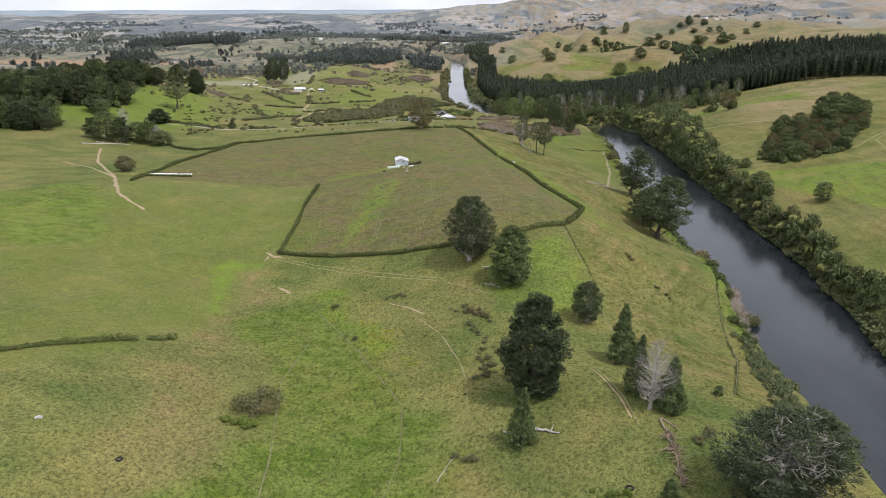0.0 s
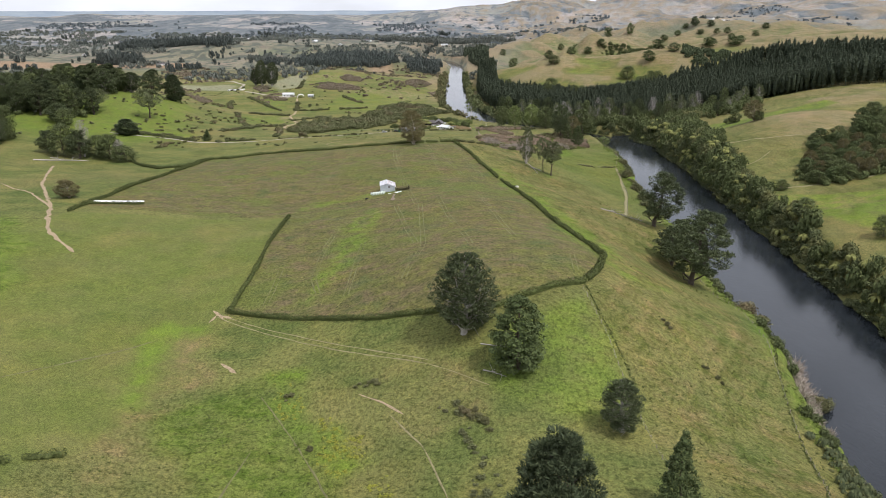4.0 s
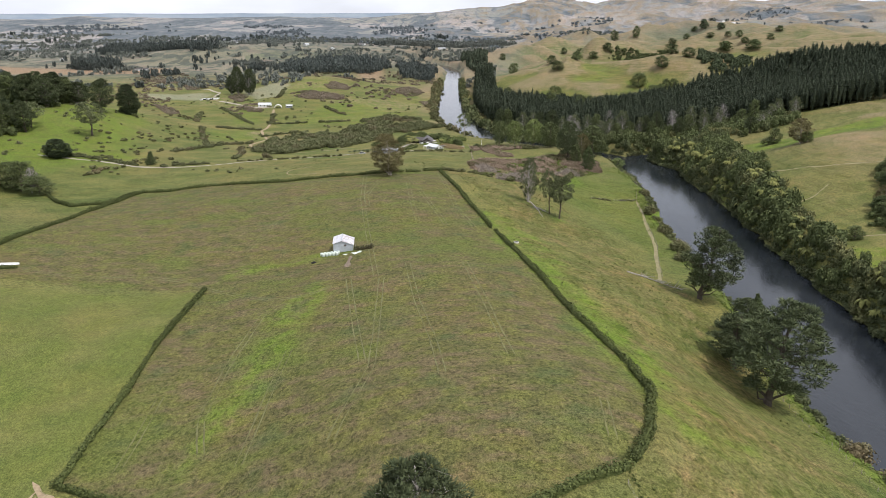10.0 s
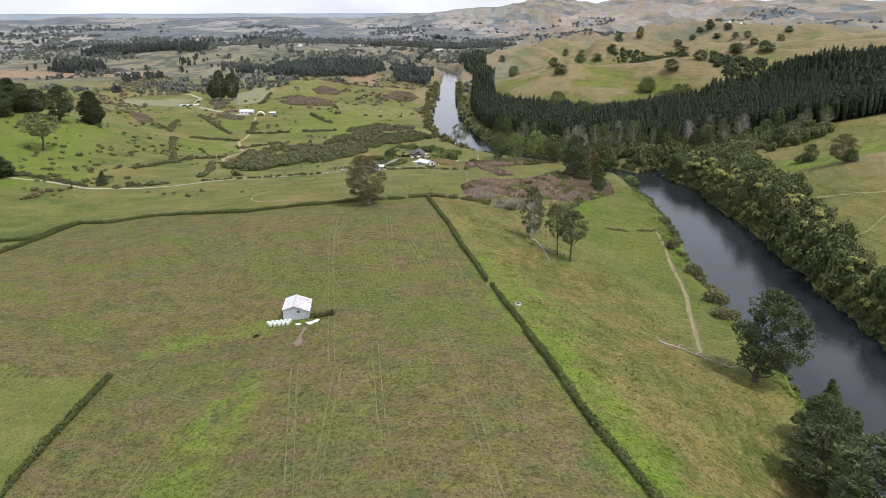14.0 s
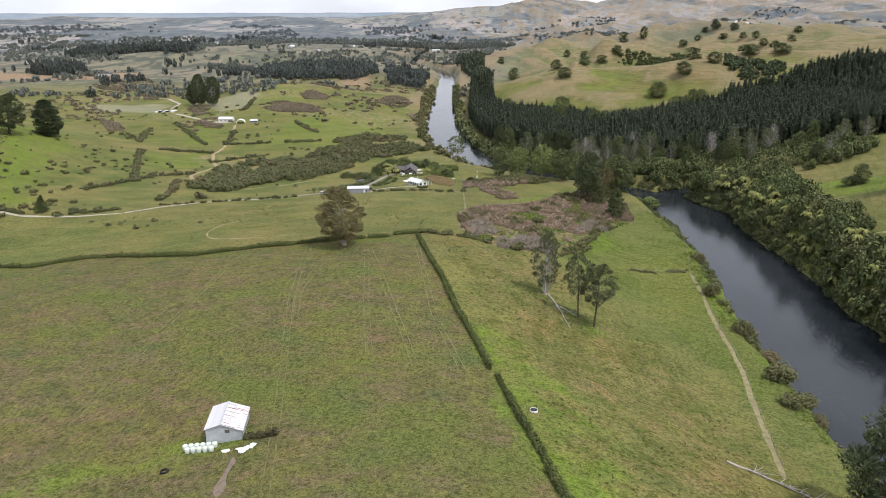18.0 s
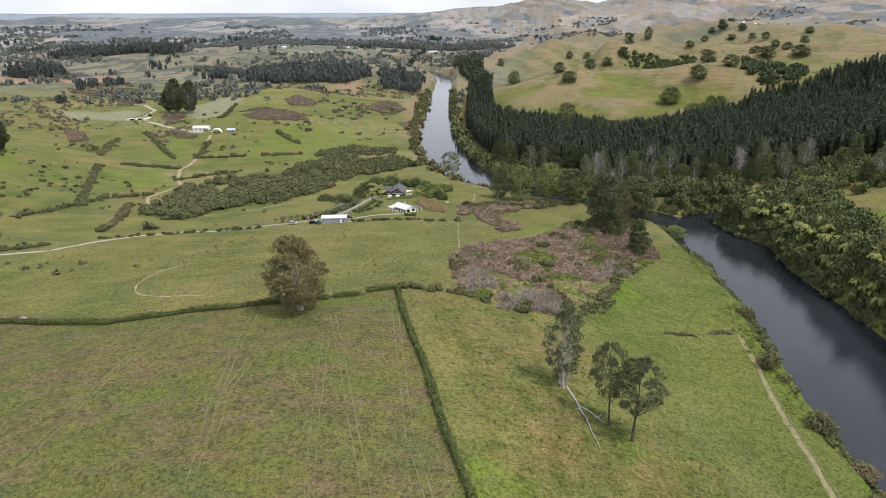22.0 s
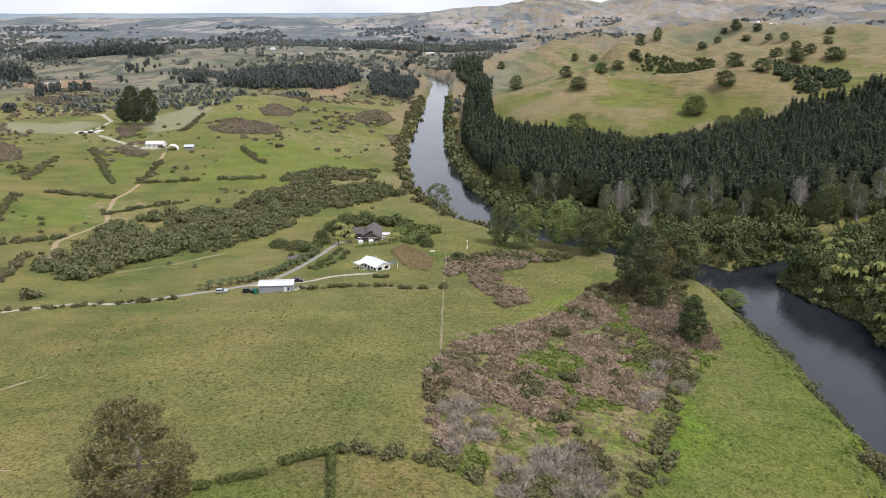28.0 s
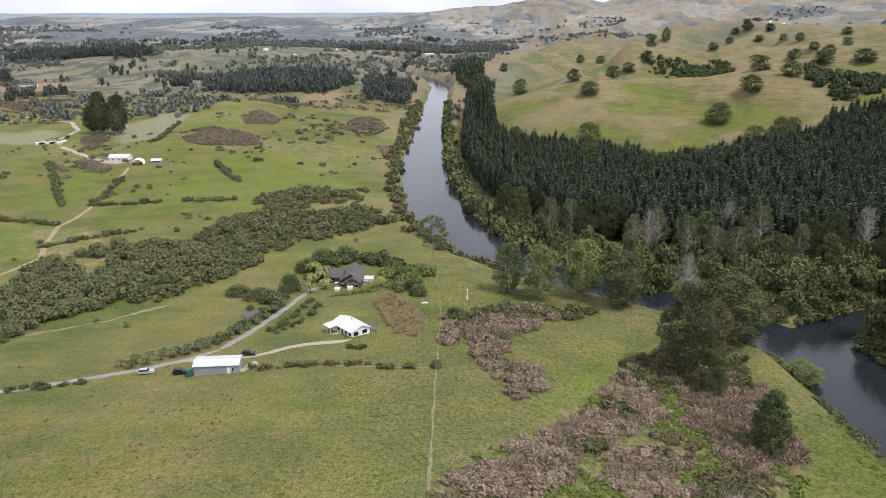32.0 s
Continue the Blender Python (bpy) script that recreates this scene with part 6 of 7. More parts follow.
for ring, gap, size, tall, mat, what, seed in (
        (((197, 1556), (242, 1564), (231, 1308), (359, 1735), (273, 1632), (208, 1578)), 7, 4.2, 1.2, BROADLEAF, "dark bush filling a hill gully", 301),
        (((276, 1246), (284, 1190), (330, 1200), (360, 1260), (305, 1287)), 7, 4.5, 1.4, PINE, "dark trees above the plantation", 302),
        (((-390, 1530), (-320, 1488), (-215, 1500), (-190, 1560), (-220, 1680), (-330, 1700), (-400, 1620)), 6.5, 4.6, 2.9, FAR_HAZY_PINE, "dark pine wood on the hill", 303),
        (((-160, 1480), (-110, 1450), (-104, 1560), (-130, 1720), (-200, 1760), (-190, 1640)), 7.5, 4.3, 2.4, FAR_HAZY_PINE, "dark trees along the river plain", 304),
        (((-1050, 2120), (-820, 2060), (-700, 1990), (-690, 2060), (-820, 2140), (-1040, 2220)), 8.0, 5.5, 3.2, FAR_HAZY_PINE, "dark pine belt on a low hill", 305),
        (((-900, 1720), (-800, 1660), (-760, 1700), (-860, 1800)), 8, 5.5, 3.2, FAR_HAZY_PINE, "dark pine block on the plain", 306),
        (((-580, 1800), (-450, 1760), (-440, 1790), (-560, 1840)), 6, 3.4, 2.6, FAR_HAZY_LEAF, "shelter belt of bare-looking poplars", 307),
        (((-70, 1800), (-20, 1560), (0, 1600), (-30, 1900), (-80, 2100)), 7, 4.6, 2.6, PLANTATION, "dark trees on the river's far bank", 308),
        (((-420, 2450), (-150, 2350), (60, 2500), (-60, 2650), (-380, 2600)), 12, 6.0, 2.0, FAR_HAZY_LEAF, "woodland in the distance, tinted grey-green for haze", 309)):
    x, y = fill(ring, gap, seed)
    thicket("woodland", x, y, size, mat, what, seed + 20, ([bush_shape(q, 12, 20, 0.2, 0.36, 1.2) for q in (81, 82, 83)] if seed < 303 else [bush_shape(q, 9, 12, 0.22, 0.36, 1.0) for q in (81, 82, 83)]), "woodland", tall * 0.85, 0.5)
rng = np.random.default_rng(330)
x, y = rng.uniform(-2000, 700, 16000), rng.uniform(1250, 3000, 16000)
k = (lattice(x, y, 150, 331) + 0.6 * lattice(x, y, 45, 332) + 0.35 * smooth(1700, 2600, y) + 0.12 * smooth(0, -500, x) > 0.40) & (river_gap(x, y) > 8) & ~((x > 0) & (y < 2350))
thicket("far_trees", x[k], y[k], 3.8, FAR_HAZY_LEAF, "scattered trees and belts over the distant plain", 333, [bush_shape(s, 7, 9, 0.3) for s in (57, 58)], "trees", 1.4, 0.6)
k = ~k & (lattice(x, y, 60, 334) > 0.60) & (x < -120)
thicket("far_trees", x[k], y[k], 4.2, FAR_HAZY_PINE, "dark pines over the distant plain", 335, [bush_shape(s, 7, 9, 0.3) for s in (57, 58)], "trees", 2.3, 0.5)
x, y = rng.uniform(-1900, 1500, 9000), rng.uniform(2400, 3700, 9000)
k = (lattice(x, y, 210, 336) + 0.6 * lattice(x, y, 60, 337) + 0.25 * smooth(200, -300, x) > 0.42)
thicket("far_trees", x[k], y[k], 4.6, REMOTE_HAZY_LEAF, "woods and shelter belts towards the horizon", 338, FAR_CROWNS, "trees", 1.2, 0.6)
# bushes along the river's far reach
x, y = line_points([(px - pw - 5, py) for px, py, pw in RIVER[13:21]], 3.6, 3.0, 341)
thicket("bank_shrubs", x, y, 3.2, SCRUB, "olive shrubs along the far river reach", 342, SMALL_BUSHES, "shrubs", 1.0, 0.5)
x, y = line_points([(px + pw + 3, py) for px, py, pw in RIVER[13:21]], 3.0, 2.0, 343)
thicket("bank_shrubs", x, y, 3.6, NATIVE, "dark shrubs below the plantation", 344, SMALL_BUSHES, "shrubs", 1.3, 0.5)

# ---- buildings ----
SHED_WALL = iron_mat("weathered_iron_wall", (0.50, 0.53, 0.57), 0.74, 0.15)
CLEAN_ROOF = iron_mat("white_iron_roof", (0.74, 0.73, 0.76), 0.68, 0.1)
SHED_ROOF = iron_mat("rusting_white_roof", (0.72, 0.71, 0.74), 0.55, 0.1)
PALE_ROOF = plain_mat("pale_grey_roof", (0.60, 0.61, 0.63), 0.45, 0.1, 0.12, 2.0)
WHITE_ROOF = plain_mat("white_roof", (0.66, 0.67, 0.69), 0.4, 0.1, 0.08, 2.0)
DARK_ROOF = plain_mat("charcoal_roof", (0.105, 0.094, 0.092), 0.55, 0.0, 0.25, 1.5)
WHITE_PAINT = plain_mat("white_painted_wall", (0.78, 0.78, 0.76), 0.6, 0, 0.1, 2.0)
GREY_WALL = plain_mat("grey_sheet_wall", (0.32, 0.33, 0.37), 0.6, 0.1, 0.15, 2.0)
DARK_WALL = plain_mat("dark_stained_wall", (0.12, 0.10, 0.09), 0.75, 0, 0.3, 1.0)
CONCRETE = plain_mat("pale_concrete", (0.55, 0.53, 0.50), 0.9, 0, 0.2, 1.5)
GLASS = plain_mat("dark_window_glass", (0.015, 0.018, 0.022), 0.06, 0, 0.1, 3.0, 0.6)
TIMBER = plain_mat("grey_fence_timber", (0.30, 0.26, 0.21), 0.9, 0, 0.35, 0.4)
BLACK_PAINT = plain_mat("black_car_paint", (0.012, 0.013, 0.016), 0.2, 0, 0.1, 3.0, 0.6)
SILVER_PAINT = plain_mat("silver_car_paint", (0.55, 0.56, 0.58), 0.3, 0.4, 0.1, 3.0, 0.6)
RUBBER = plain_mat("rubber", (0.02, 0.02, 0.02), 0.85, 0, 0.2, 0.3)
WRAP = plain_mat("pale_green_bale_wrap", (0.63, 0.69, 0.62), 0.4, 0, 0.12, 0.5)
WIRE = plain_mat("fence_wire", (0.35, 0.34, 0.32), 0.6, 0.6, 0.1, 1.0)


BARE_SOIL = plain_mat("trampled_soil", (0.215, 0.165, 0.125), 0.95, 0, 0.35, 0.8)


def window(parent, x, z, w, h, y, out=-1, along='x'):
    """A window on a wall facing -y (along x) or +x (along y): a frame and a recessed pane."""
    f, g, d = Heap(), Heap(), 0.06 * out

    def bar(heap, a0, a1, z0, z1, t0, t1):
        lo, hi = min(t0, t1), max(t0, t1)
        if along == 'x':
            heap.box(a0, a1, lo, hi, z0, z1)
        else:
            heap.box(lo, hi, a0, a1, z0, z1)
    for a0, a1, z0, z1 in ((x - w / 2, x + w / 2, z, z + 0.08), (x - w / 2, x + w / 2, z + h - 0.08, z + h), (x - w / 2, x - w / 2 + 0.08, z + 0.08, z + h - 0.08), (x + w / 2 - 0.08, x + w / 2, z + 0.08, z + h - 0.08)):
        bar(f, a0, a1, z0, z1, y, y + d)
    bar(g, x - w / 2 + 0.08, x + w / 2 - 0.08, z + 0.08, z + h - 0.08, y, y + d * 0.4)
    ob = part("window", f.mesh("window", WHITE_PAINT), parent)
    part("pane", g.mesh("pane", GLASS), ob, "dark glass pane")


def gable(parent, x0, x1, y0, y1, wall, rise, wall_mat, roof_mat, over=0.45, ridge='x', floor=-0.6):
    """Walls with two gables and a two-sided roof with eaves and a ridge cap."""
    w = Heap()
    cx, cy = (x0 + x1) / 2, (y0 + y1) / 2
    if ridge == 'x':
        ring = [(y0, floor), (y1, floor), (y1, wall), (cy, wall + rise), (y0, wall)]
        w.prism(ring, x0, x1)
        v = w.v[-1]
        w.v[-1] = np.stack([v[:, 1], v[:, 0], v[:, 2]], -1)
    else:
        w.prism([(x0, floor), (x1, floor), (x1, wall), (cx, wall + rise), (x0, wall)], y0, y1)
    part("wall", w.mesh("wall", wall_mat), parent)
    half = (y1 - y0) / 2 if ridge == 'x' else (x1 - x0) / 2
    drop = rise * over / half
    top = wall + rise + 0.10
    for s in (-1, 1):
        r = Heap()
        if ridge == 'x':
            e = cy + s * (half + over)
            q = [(x0 - over, e, wall + 0.10 - drop), (x1 + over, e, wall + 0.10 - drop), (x1 + over, cy, top), (x0 - over, cy, top)]
        else:
            e = cx + s * (half + over)
            q = [(e, y1 + over, wall + 0.10 - drop), (e, y0 - over, wall + 0.10 - drop), (cx, y0 - over, top), (cx, y1 + over, top)]
        r.slab(*(q if s < 0 else q[::-1]), 0.09)
        part("roof", r.mesh("roof", roof_mat), parent)
    c = Heap()
    if ridge == 'x':
        c.box(x0 - over, x1 + over, cy - 0.12, cy + 0.12, top - 0.02, top + 0.05)
    else:
        c.box(cx - 0.12, cx + 0.12, y0 - over, y1 + over, top - 0.02, top + 0.05)
    part("ridge_cap", c.mesh("ridge_cap", roof_mat), parent)


SHED_HEDGE = leaf_mat("dark_brown_hedge_leaves", (0.030, 0.030, 0.016), (0.105, 0.092, 0.046), 2.0)


def build_shed():
    """Old iron shed: a steep short roof and a long lean-to side, sheet by sheet."""
    z = float(land(-53, 440))
    t = thing("shed", pose(-54.4, 436.9, z, 0, 0, 9), "old white iron farm shed with rusting roof sheets", "shed")
    x0, xr, x1, y1 = -3.8, -0.6, 3.75, 9.4
    hl, hr, he = 3.0, 4.0, 2.4
    for y, name in ((0.0, "front_wall"), (y1 - 0.12, "back_wall")):
        w = Heap().prism([(x0, -0.5), (x1, -0.5), (x1, he), (xr, hr), (x0, hl)], y, y + 0.12)
        part(name, w.mesh(name, SHED_WALL), t)
    for x, h, name in ((x0, hl, "side_wall"), (x1 - 0.12, he, "side_wall")):
        part(name, Heap().box(x, x + 0.12, 0.12, y1 - 0.12, -0.5, h - 0.02).mesh(name, SHED_WALL), t)
    n = 12
    wide = (y1 + 0.6) / n
    for a, b, ha, hb, k in ((x0 - 0.3, xr, hl - 0.06, hr + 0.08, 0), (xr, x1 + 0.35, hr + 0.08, he - 0.02, 1)):
        h = Heap()
        h.slab((a, 0, ha), (b, 0, hb), (b, wide + 0.05, hb), (a, wide + 0.05, ha), 0.03)
        for j in range(4):
            y = (j + 0.5) * wide / 4
            h.slab((a, y - 0.04, ha + 0.03), (b, y - 0.04, hb + 0.03), (b, y + 0.04, hb + 0.03), (a, y + 0.04, ha + 0.03), 0.03)
        sheet = h.mesh("roof_sheet", (CLEAN_ROOF, SHED_ROOF)[k])
        for i in range(n):
            part("roof_sheet", sheet, t, "", pose(0, -0.3 + i * wide, 0.012 * (i % 2), 0, 0, 0))
    part("ridge_cap", Heap().box(xr - 0.16, xr + 0.16, -0.32, y1 + 0.32, hr + 0.09, hr + 0.15).mesh("ridge_cap", SHED_WALL), t)
    part("door", Heap().box(-3.6, -1.4, -0.06, -0.003, -0.2, 2.3).mesh("door", SHED_WALL), t, "grey iron sliding door")
    part("opening", Heap().box(0.2, 1.2, -0.03, -0.004, 1.9, 2.6).mesh("opening", DARK_WALL), t, "dark rusted gap under the eave")
    for i in range(8):
        part("batten", Heap().box(x0 + 0.4 + i * 1.15, x0 + 0.46 + i * 1.15, -0.045, -0.003, -0.3, 2.4).mesh("batten", SHED_WALL), t)


build_shed()
b = Heap()
a = np.linspace(0, 2 * np.pi, 13)[:-1]
rings = [(0.0, 0.50), (0.12, 0.60), (1.05, 0.60), (1.2, 0.48)]
v = np.concatenate([np.stack([np.cos(a) * r, np.sin(a) * r, 0 * a + z], -1) for z, r in rings] + [[(0, 0, 1.22)]])
b.add(v, [(12 * i + j, 12 * i + (j + 1) % 12, 12 * (i + 1) + (j + 1) % 12, 12 * (i + 1) + j) for i in range(3) for j in range(12)])
b.f3.append(np.array([(36 + j, 36 + (j + 1) % 12, 48) for j in range(12)]))
BALE = b.mesh("bale", WRAP, True)
for i in range(11):
    x, y = (-62.6 + 1.3 * i, 435.6) if i < 6 else (-61.6 + 1.3 * (i - 6), 434.2)
    ob = tagged(new("wrapped_bale", BALE), "pale green plastic-wrapped silage bale beside the shed", "bale", "bales by the shed")
    ob.matrix_basis = pose(x, y, float(land(x, y)) - 0.06, 0, 0, 37 * i)
hedge(((-49.6, 437.6), (-43.6, 438.4)), "dark brown hedge at the shed's corner", 1.4, 1.0, SHED_HEDGE, 22)
for x, y, a, w in ((-53.0, 433.6, 12, 0.9), (-48.9, 433.4, 40, 1.5), (-47.6, 434.6, 70, 1.0)):
    u, q = np.meshgrid(np.linspace(-1, 1, 11), np.linspace(-0.7, 0.7, 9))
    fold = 0.10 + 0.16 * np.abs(lattice(u * w + x, q * w + y, 0.35, 33)) - 0.12 * (np.abs(u) > 0.95) - 0.10 * (np.abs(q) > 0.66)
    edge = 1 + 0.25 * lattice(u * 3 + x, q * 3, 1.0, 34)
    v = np.stack([u * w * edge, q * w * edge, fold], -1).reshape(-1, 3)
    k = np.arange(99).reshape(9, 11)
    f = np.stack([k[:-1, :-1], k[:-1, 1:], k[1:, 1:], k[1:, :-1]], -1).reshape(-1, 4)
    ob = tagged(new("plastic_sheet", raw_mesh("plastic_sheet", v, f, WRAP)), "crumpled white bale wrap lying on the grass", "plastic sheet", "plastic sheets by the shed")
    ob.matrix_basis = pose(x, y, float(land(x, y)), 0, 0, a)
ribbon("bare_patch", ((-50.5, 431), (-50, 424), (-49, 417)), 0.8, BARE_SOIL, "bare earth patch below the shed", "soil", 0.05, 0.5)

# white house
z = float(land(-46, 765)) + 0.3
house = thing("house", pose(-45.6, 765.5, z, 0, 0, -45) @ Matrix.Scale(0.86, 4), "white modern single-storey house with a pale roof", "house")
gable(house, -7.0, 6.2, -4.2, 4.2, 2.5, 1.6, WHITE_PAINT, WHITE_ROOF, 0.6, 'x', -1.5)
for y in (-2.2, 1.8):
    window(house, y, 0.4, 2.4, 1.7, 6.2, 1, 'y')
for x in (-5.6, -2.6, 2.4, 5.0):
    window(house, x, 0.5, 1.8, 1.5, -4.2, -1)
part("door", Heap().box(-0.6, 0.5, -4.27, -4.203, -0.1, 2.1).mesh("door", GLASS), house, "dark glazed door")
part("porch_roof", Heap().slab((-7.6, -8.2, 2.45), (-2.6, -8.2, 2.45), (-2.6, -4.7, 2.75), (-7.6, -4.7, 2.75), 0.12).mesh("porch_roof", WHITE_ROOF), house)
for x in (-7.4, -5.0, -2.8):
    part("post", Heap().box(x - 0.08, x + 0.08, -8.0, -7.84, -1.2, 2.34).mesh("post", WHITE_PAINT), house)
part("terrace", Heap().box(-2.4, 6.5, -8.0, -4.3, -1.5, -0.12).mesh("terrace", CONCRETE), house, "pale paved terrace")
for x, y in ((3.2, 8.2), (6.6, 8.2), (6.6, 4.9)):
    part("post", Heap().box(x - 0.07, x + 0.07, y - 0.07, y + 0.07, -1.2, 2.4).mesh("post", WHITE_PAINT), house)
part("veranda_roof", Heap().slab((2.8, 4.7, 2.5), (7.0, 4.7, 2.5), (7.0, 8.5, 2.42), (2.8, 8.5, 2.42), 0.10).mesh("veranda_roof", DARK_ROOF), house, "dark flat veranda roof")
part("chimney", Heap().box(-1.5, -1.1, 1.0, 1.4, 2.9, 5.3).mesh("chimney", CONCRETE), house)

# long garage beside the drive
z = float(land(-77, 727))
garage = thing("garage", pose(-77.2, 728.6, z + 0.1, 0, 0, 9), "long grey metal garage with a pale roof", "garage")
gable(garage, -6.2, 6.2, -3.1, 3.1, 2.7, 0.75, GREY_WALL, PALE_ROOF, 0.35, 'x', -1.5)
window(garage, 4.6, 0.6, 0.7, 1.3, -3.1, -1)
part("door", Heap().box(3.0, 3.9, -3.16, -3.103, -0.1, 2.0).mesh("door", WHITE_PAINT), garage, "white side door")
for i in range(9):
    part("cladding_strip", Heap().box(-6.0 + i * 1.0, -5.95 + i * 1.0, -3.13, -3.103, -0.2, 2.6).mesh("cladding_strip", GREY_WALL), garage)
tank = Heap().tube([(0, 0, -0.4), (0, 0, 1.9), (0, 0, 2.05)], [0.9, 0.9, 0.6], 14)
ob = tagged(new("water_tank", tank.mesh("water_tank", plain_mat("green_plastic", (0.03, 0.14, 0.10), 0.5))), "dark green plastic water tank beside the garage", "tank")
ob.matrix_basis = pose(-84.3, 724.6, float(land(-84.3, 724.6)) + 0.2)

# dark house
z = float(land(-60, 830)) + 0.4
dark = thing("house", pose(-59.5, 828, z, 0, 0, 4), "dark timber house with charcoal gable roofs", "house")
gable(dark, -12.5, -1.9, -0.5, 6.5, 2.7, 2.0, DARK_WALL, DARK_ROOF, 0.6, 'x', -1.5)
gable(dark, -1.8, 6.5, -5.0, 10.0, 2.7, 2.6, DARK_WALL, DARK_ROOF, 0.6, 'y', -1.5)
gable(dark, 0.2, 6.6, -7.6, -5.1, 2.5, 1.9, DARK_WALL, DARK_ROOF, 0.4, 'y', -1.5)
for x in (-10.2, -6.6):
    part("garage_door", Heap().box(x - 1.4, x + 1.4, -0.57, -0.503, -0.1, 2.2).mesh("garage_door", GLASS), dark, "dark garage opening")
for x in (2.0, 4.8):
    window(dark, x, 0.5, 1.6, 1.4, -7.6, -1)
part("deck", Heap().box(6.7, 11.5, -4.0, 3.0, -1.5, -0.05).mesh("deck", CONCRETE), dark, "pale deck")
part("forecourt", Heap().box(-12.0, -1.5, -12.0, -0.8, -1.8, -0.08).mesh("forecourt", ASPHALT), dark, "grey paved forecourt")
part("shed_roof", Heap().slab((7.5, -3.5, 2.6), (11.5, -3.5, 2.6), (11.5, 0.5, 2.7), (7.5, 0.5, 2.7), 0.1).mesh("shed_roof", PALE_ROOF), dark, "pale patio roof")
for x, y in ((7.7, -3.3), (11.3, -3.3), (7.7, 0.3), (11.3, 0.3)):
    part("post", Heap().box(x - 0.06, x + 0.06, y - 0.06, y + 0.06, -0.05, 2.5).mesh("post", WHITE_PAINT), dark)
part("gable_trim", Heap().box(-1.2, 6.0, -7.72, -7.62, 2.35, 2.45).mesh("gable_trim", WHITE_PAINT), dark)
z = float(land(-53, 858))
hut = thing("garden_hut", pose(-52, 858, z, 0, 0, 20), "small dark garden hut behind the house", "hut")
gable(hut, -2.5, 2.5, -2.0, 2.0, 2.3, 1.0, DARK_WALL, DARK_ROOF, 0.4, 'x', -1.0)
window(hut, 0.0, 0.7, 1.2, 1.0, -2.0, -1)
z = float(land(-84, 781))
port = thing("carport", pose(-84.5, 781, z, 0, 0, 50), "low dark flat-roofed shelter beside the palms", "carport")
part("roof", Heap().slab((-3.2, -2, 2.3), (3.2, -2, 2.3), (3.2, 2, 2.5), (-3.2, 2, 2.5), 0.14).mesh("roof", DARK_ROOF), port)
for x in (-3, 3):
    for y in (-1.8, 1.8):
        part("post", Heap().box(x - 0.08, x + 0.08, y - 0.08, y + 0.08, -0.6, 2.25).mesh("post", TIMBER), port)
for x, y, a in ((-56.0, 817.4, 5), (-60.8, 815.6, 2)):
    zz = float(land(x, y))
    ob = thing("garden_shelter", pose(x, y, zz, 0, 0, a) @ Matrix.Scale(0.7, 4), "small white garden shelter before the dark house", "shelter", "shelters before the house")
    part("roof", Heap().slab((-1.6, -1.2, 1.9), (1.6, -1.2, 1.9), (1.6, 1.2, 2.05), (-1.6, 1.2, 2.05), 0.08).mesh("roof", WHITE_PAINT), ob)
    part("wall", Heap().box(-1.5, 1.5, -1.1, -1.02, -0.4, 1.8).mesh("wall", WHITE_PAINT), ob)
    for sx in (-1.45, 1.45):
        part("post", Heap().box(sx - 0.05, sx + 0.05, 1.0, 1.1, -0.4, 1.9).mesh("post", WHITE_PAINT), ob)


def build_car(x, y, turn, paint, label, tall=1.65):
    z = float(land(x, y)) + 0.07
    t = thing("car", pose(x, y, z, 0, 0, turn), label, "car", "parked cars")
    body = Heap().prism([(-2.15, 0.35), (2.15, 0.35), (2.2, 0.75), (1.95, 0.98), (0.95, 1.02), (-2.05, 1.02), (-2.2, 0.8)], -0.88, 0.88)
    cabin = Heap().prism([(-2.0, 1.0), (0.95, 1.0), (0.35, tall), (-1.75, tall)], -0.76, 0.76)
    part("body", body.mesh("body", paint), t)
    cab = part("cabin", cabin.mesh("cabin", GLASS), t, "dark car windows")
    part("roof", Heap().prism([(-1.78, tall - 0.03), (0.38, tall - 0.03), (0.3, tall + 0.04), (-1.7, tall + 0.04)], -0.74, 0.74).mesh("roof", paint), cab)
    for wx in (-1.35, 1.35):
        for wy in (-0.86, 0.66):
            w = part("wheel", Heap().tube([(0, 0.0, 0), (0, 0.2, 0)], [0.34, 0.34], 14).mesh("wheel", RUBBER, True), t, "", pose(wx, wy, 0.34))
            part("rim", Heap().tube([(0, -0.015, 0), (0, 0.215, 0)], [0.2, 0.2], 10).mesh("rim", SILVER_PAINT, True), w)
    for wy in (-0.62, 0.62):
        part("headlight", Heap().box(2.12, 2.2, wy - 0.18, wy + 0.18, 0.66, 0.8).mesh("headlight", WHITE_PAINT), t)


build_car(-72.8, 742.0, 8, BLACK_PAINT, "black family car parked beside the garage")
build_car(-98.0, 727.0, 15, SILVER_PAINT, "small grey car parked beside the drive", 1.5)
build_car(-87.6, 726.6, 12, BLACK_PAINT, "dark car parked behind the garage")
build_car(-62.5, 823.5, 70, SILVER_PAINT, "pale car on the forecourt of the dark house", 1.5)


def far_house(x, y, turn, long, wide, wall, wall_mat, roof_mat, label, name="farmhouse", category="house"):
    t = thing(name, pose(x, y, float(land(x, y)), 0, 0, turn), label, category)
    gable(t, -long / 2, long / 2, -wide / 2, wide / 2, wall, wide * 0.22, wall_mat, roof_mat, 0.5, 'x', -2)
    for i in range(3):
        window(t, (i - 1) * long * 0.3, 0.7, 1.5, 1.3, -wide / 2, -1)


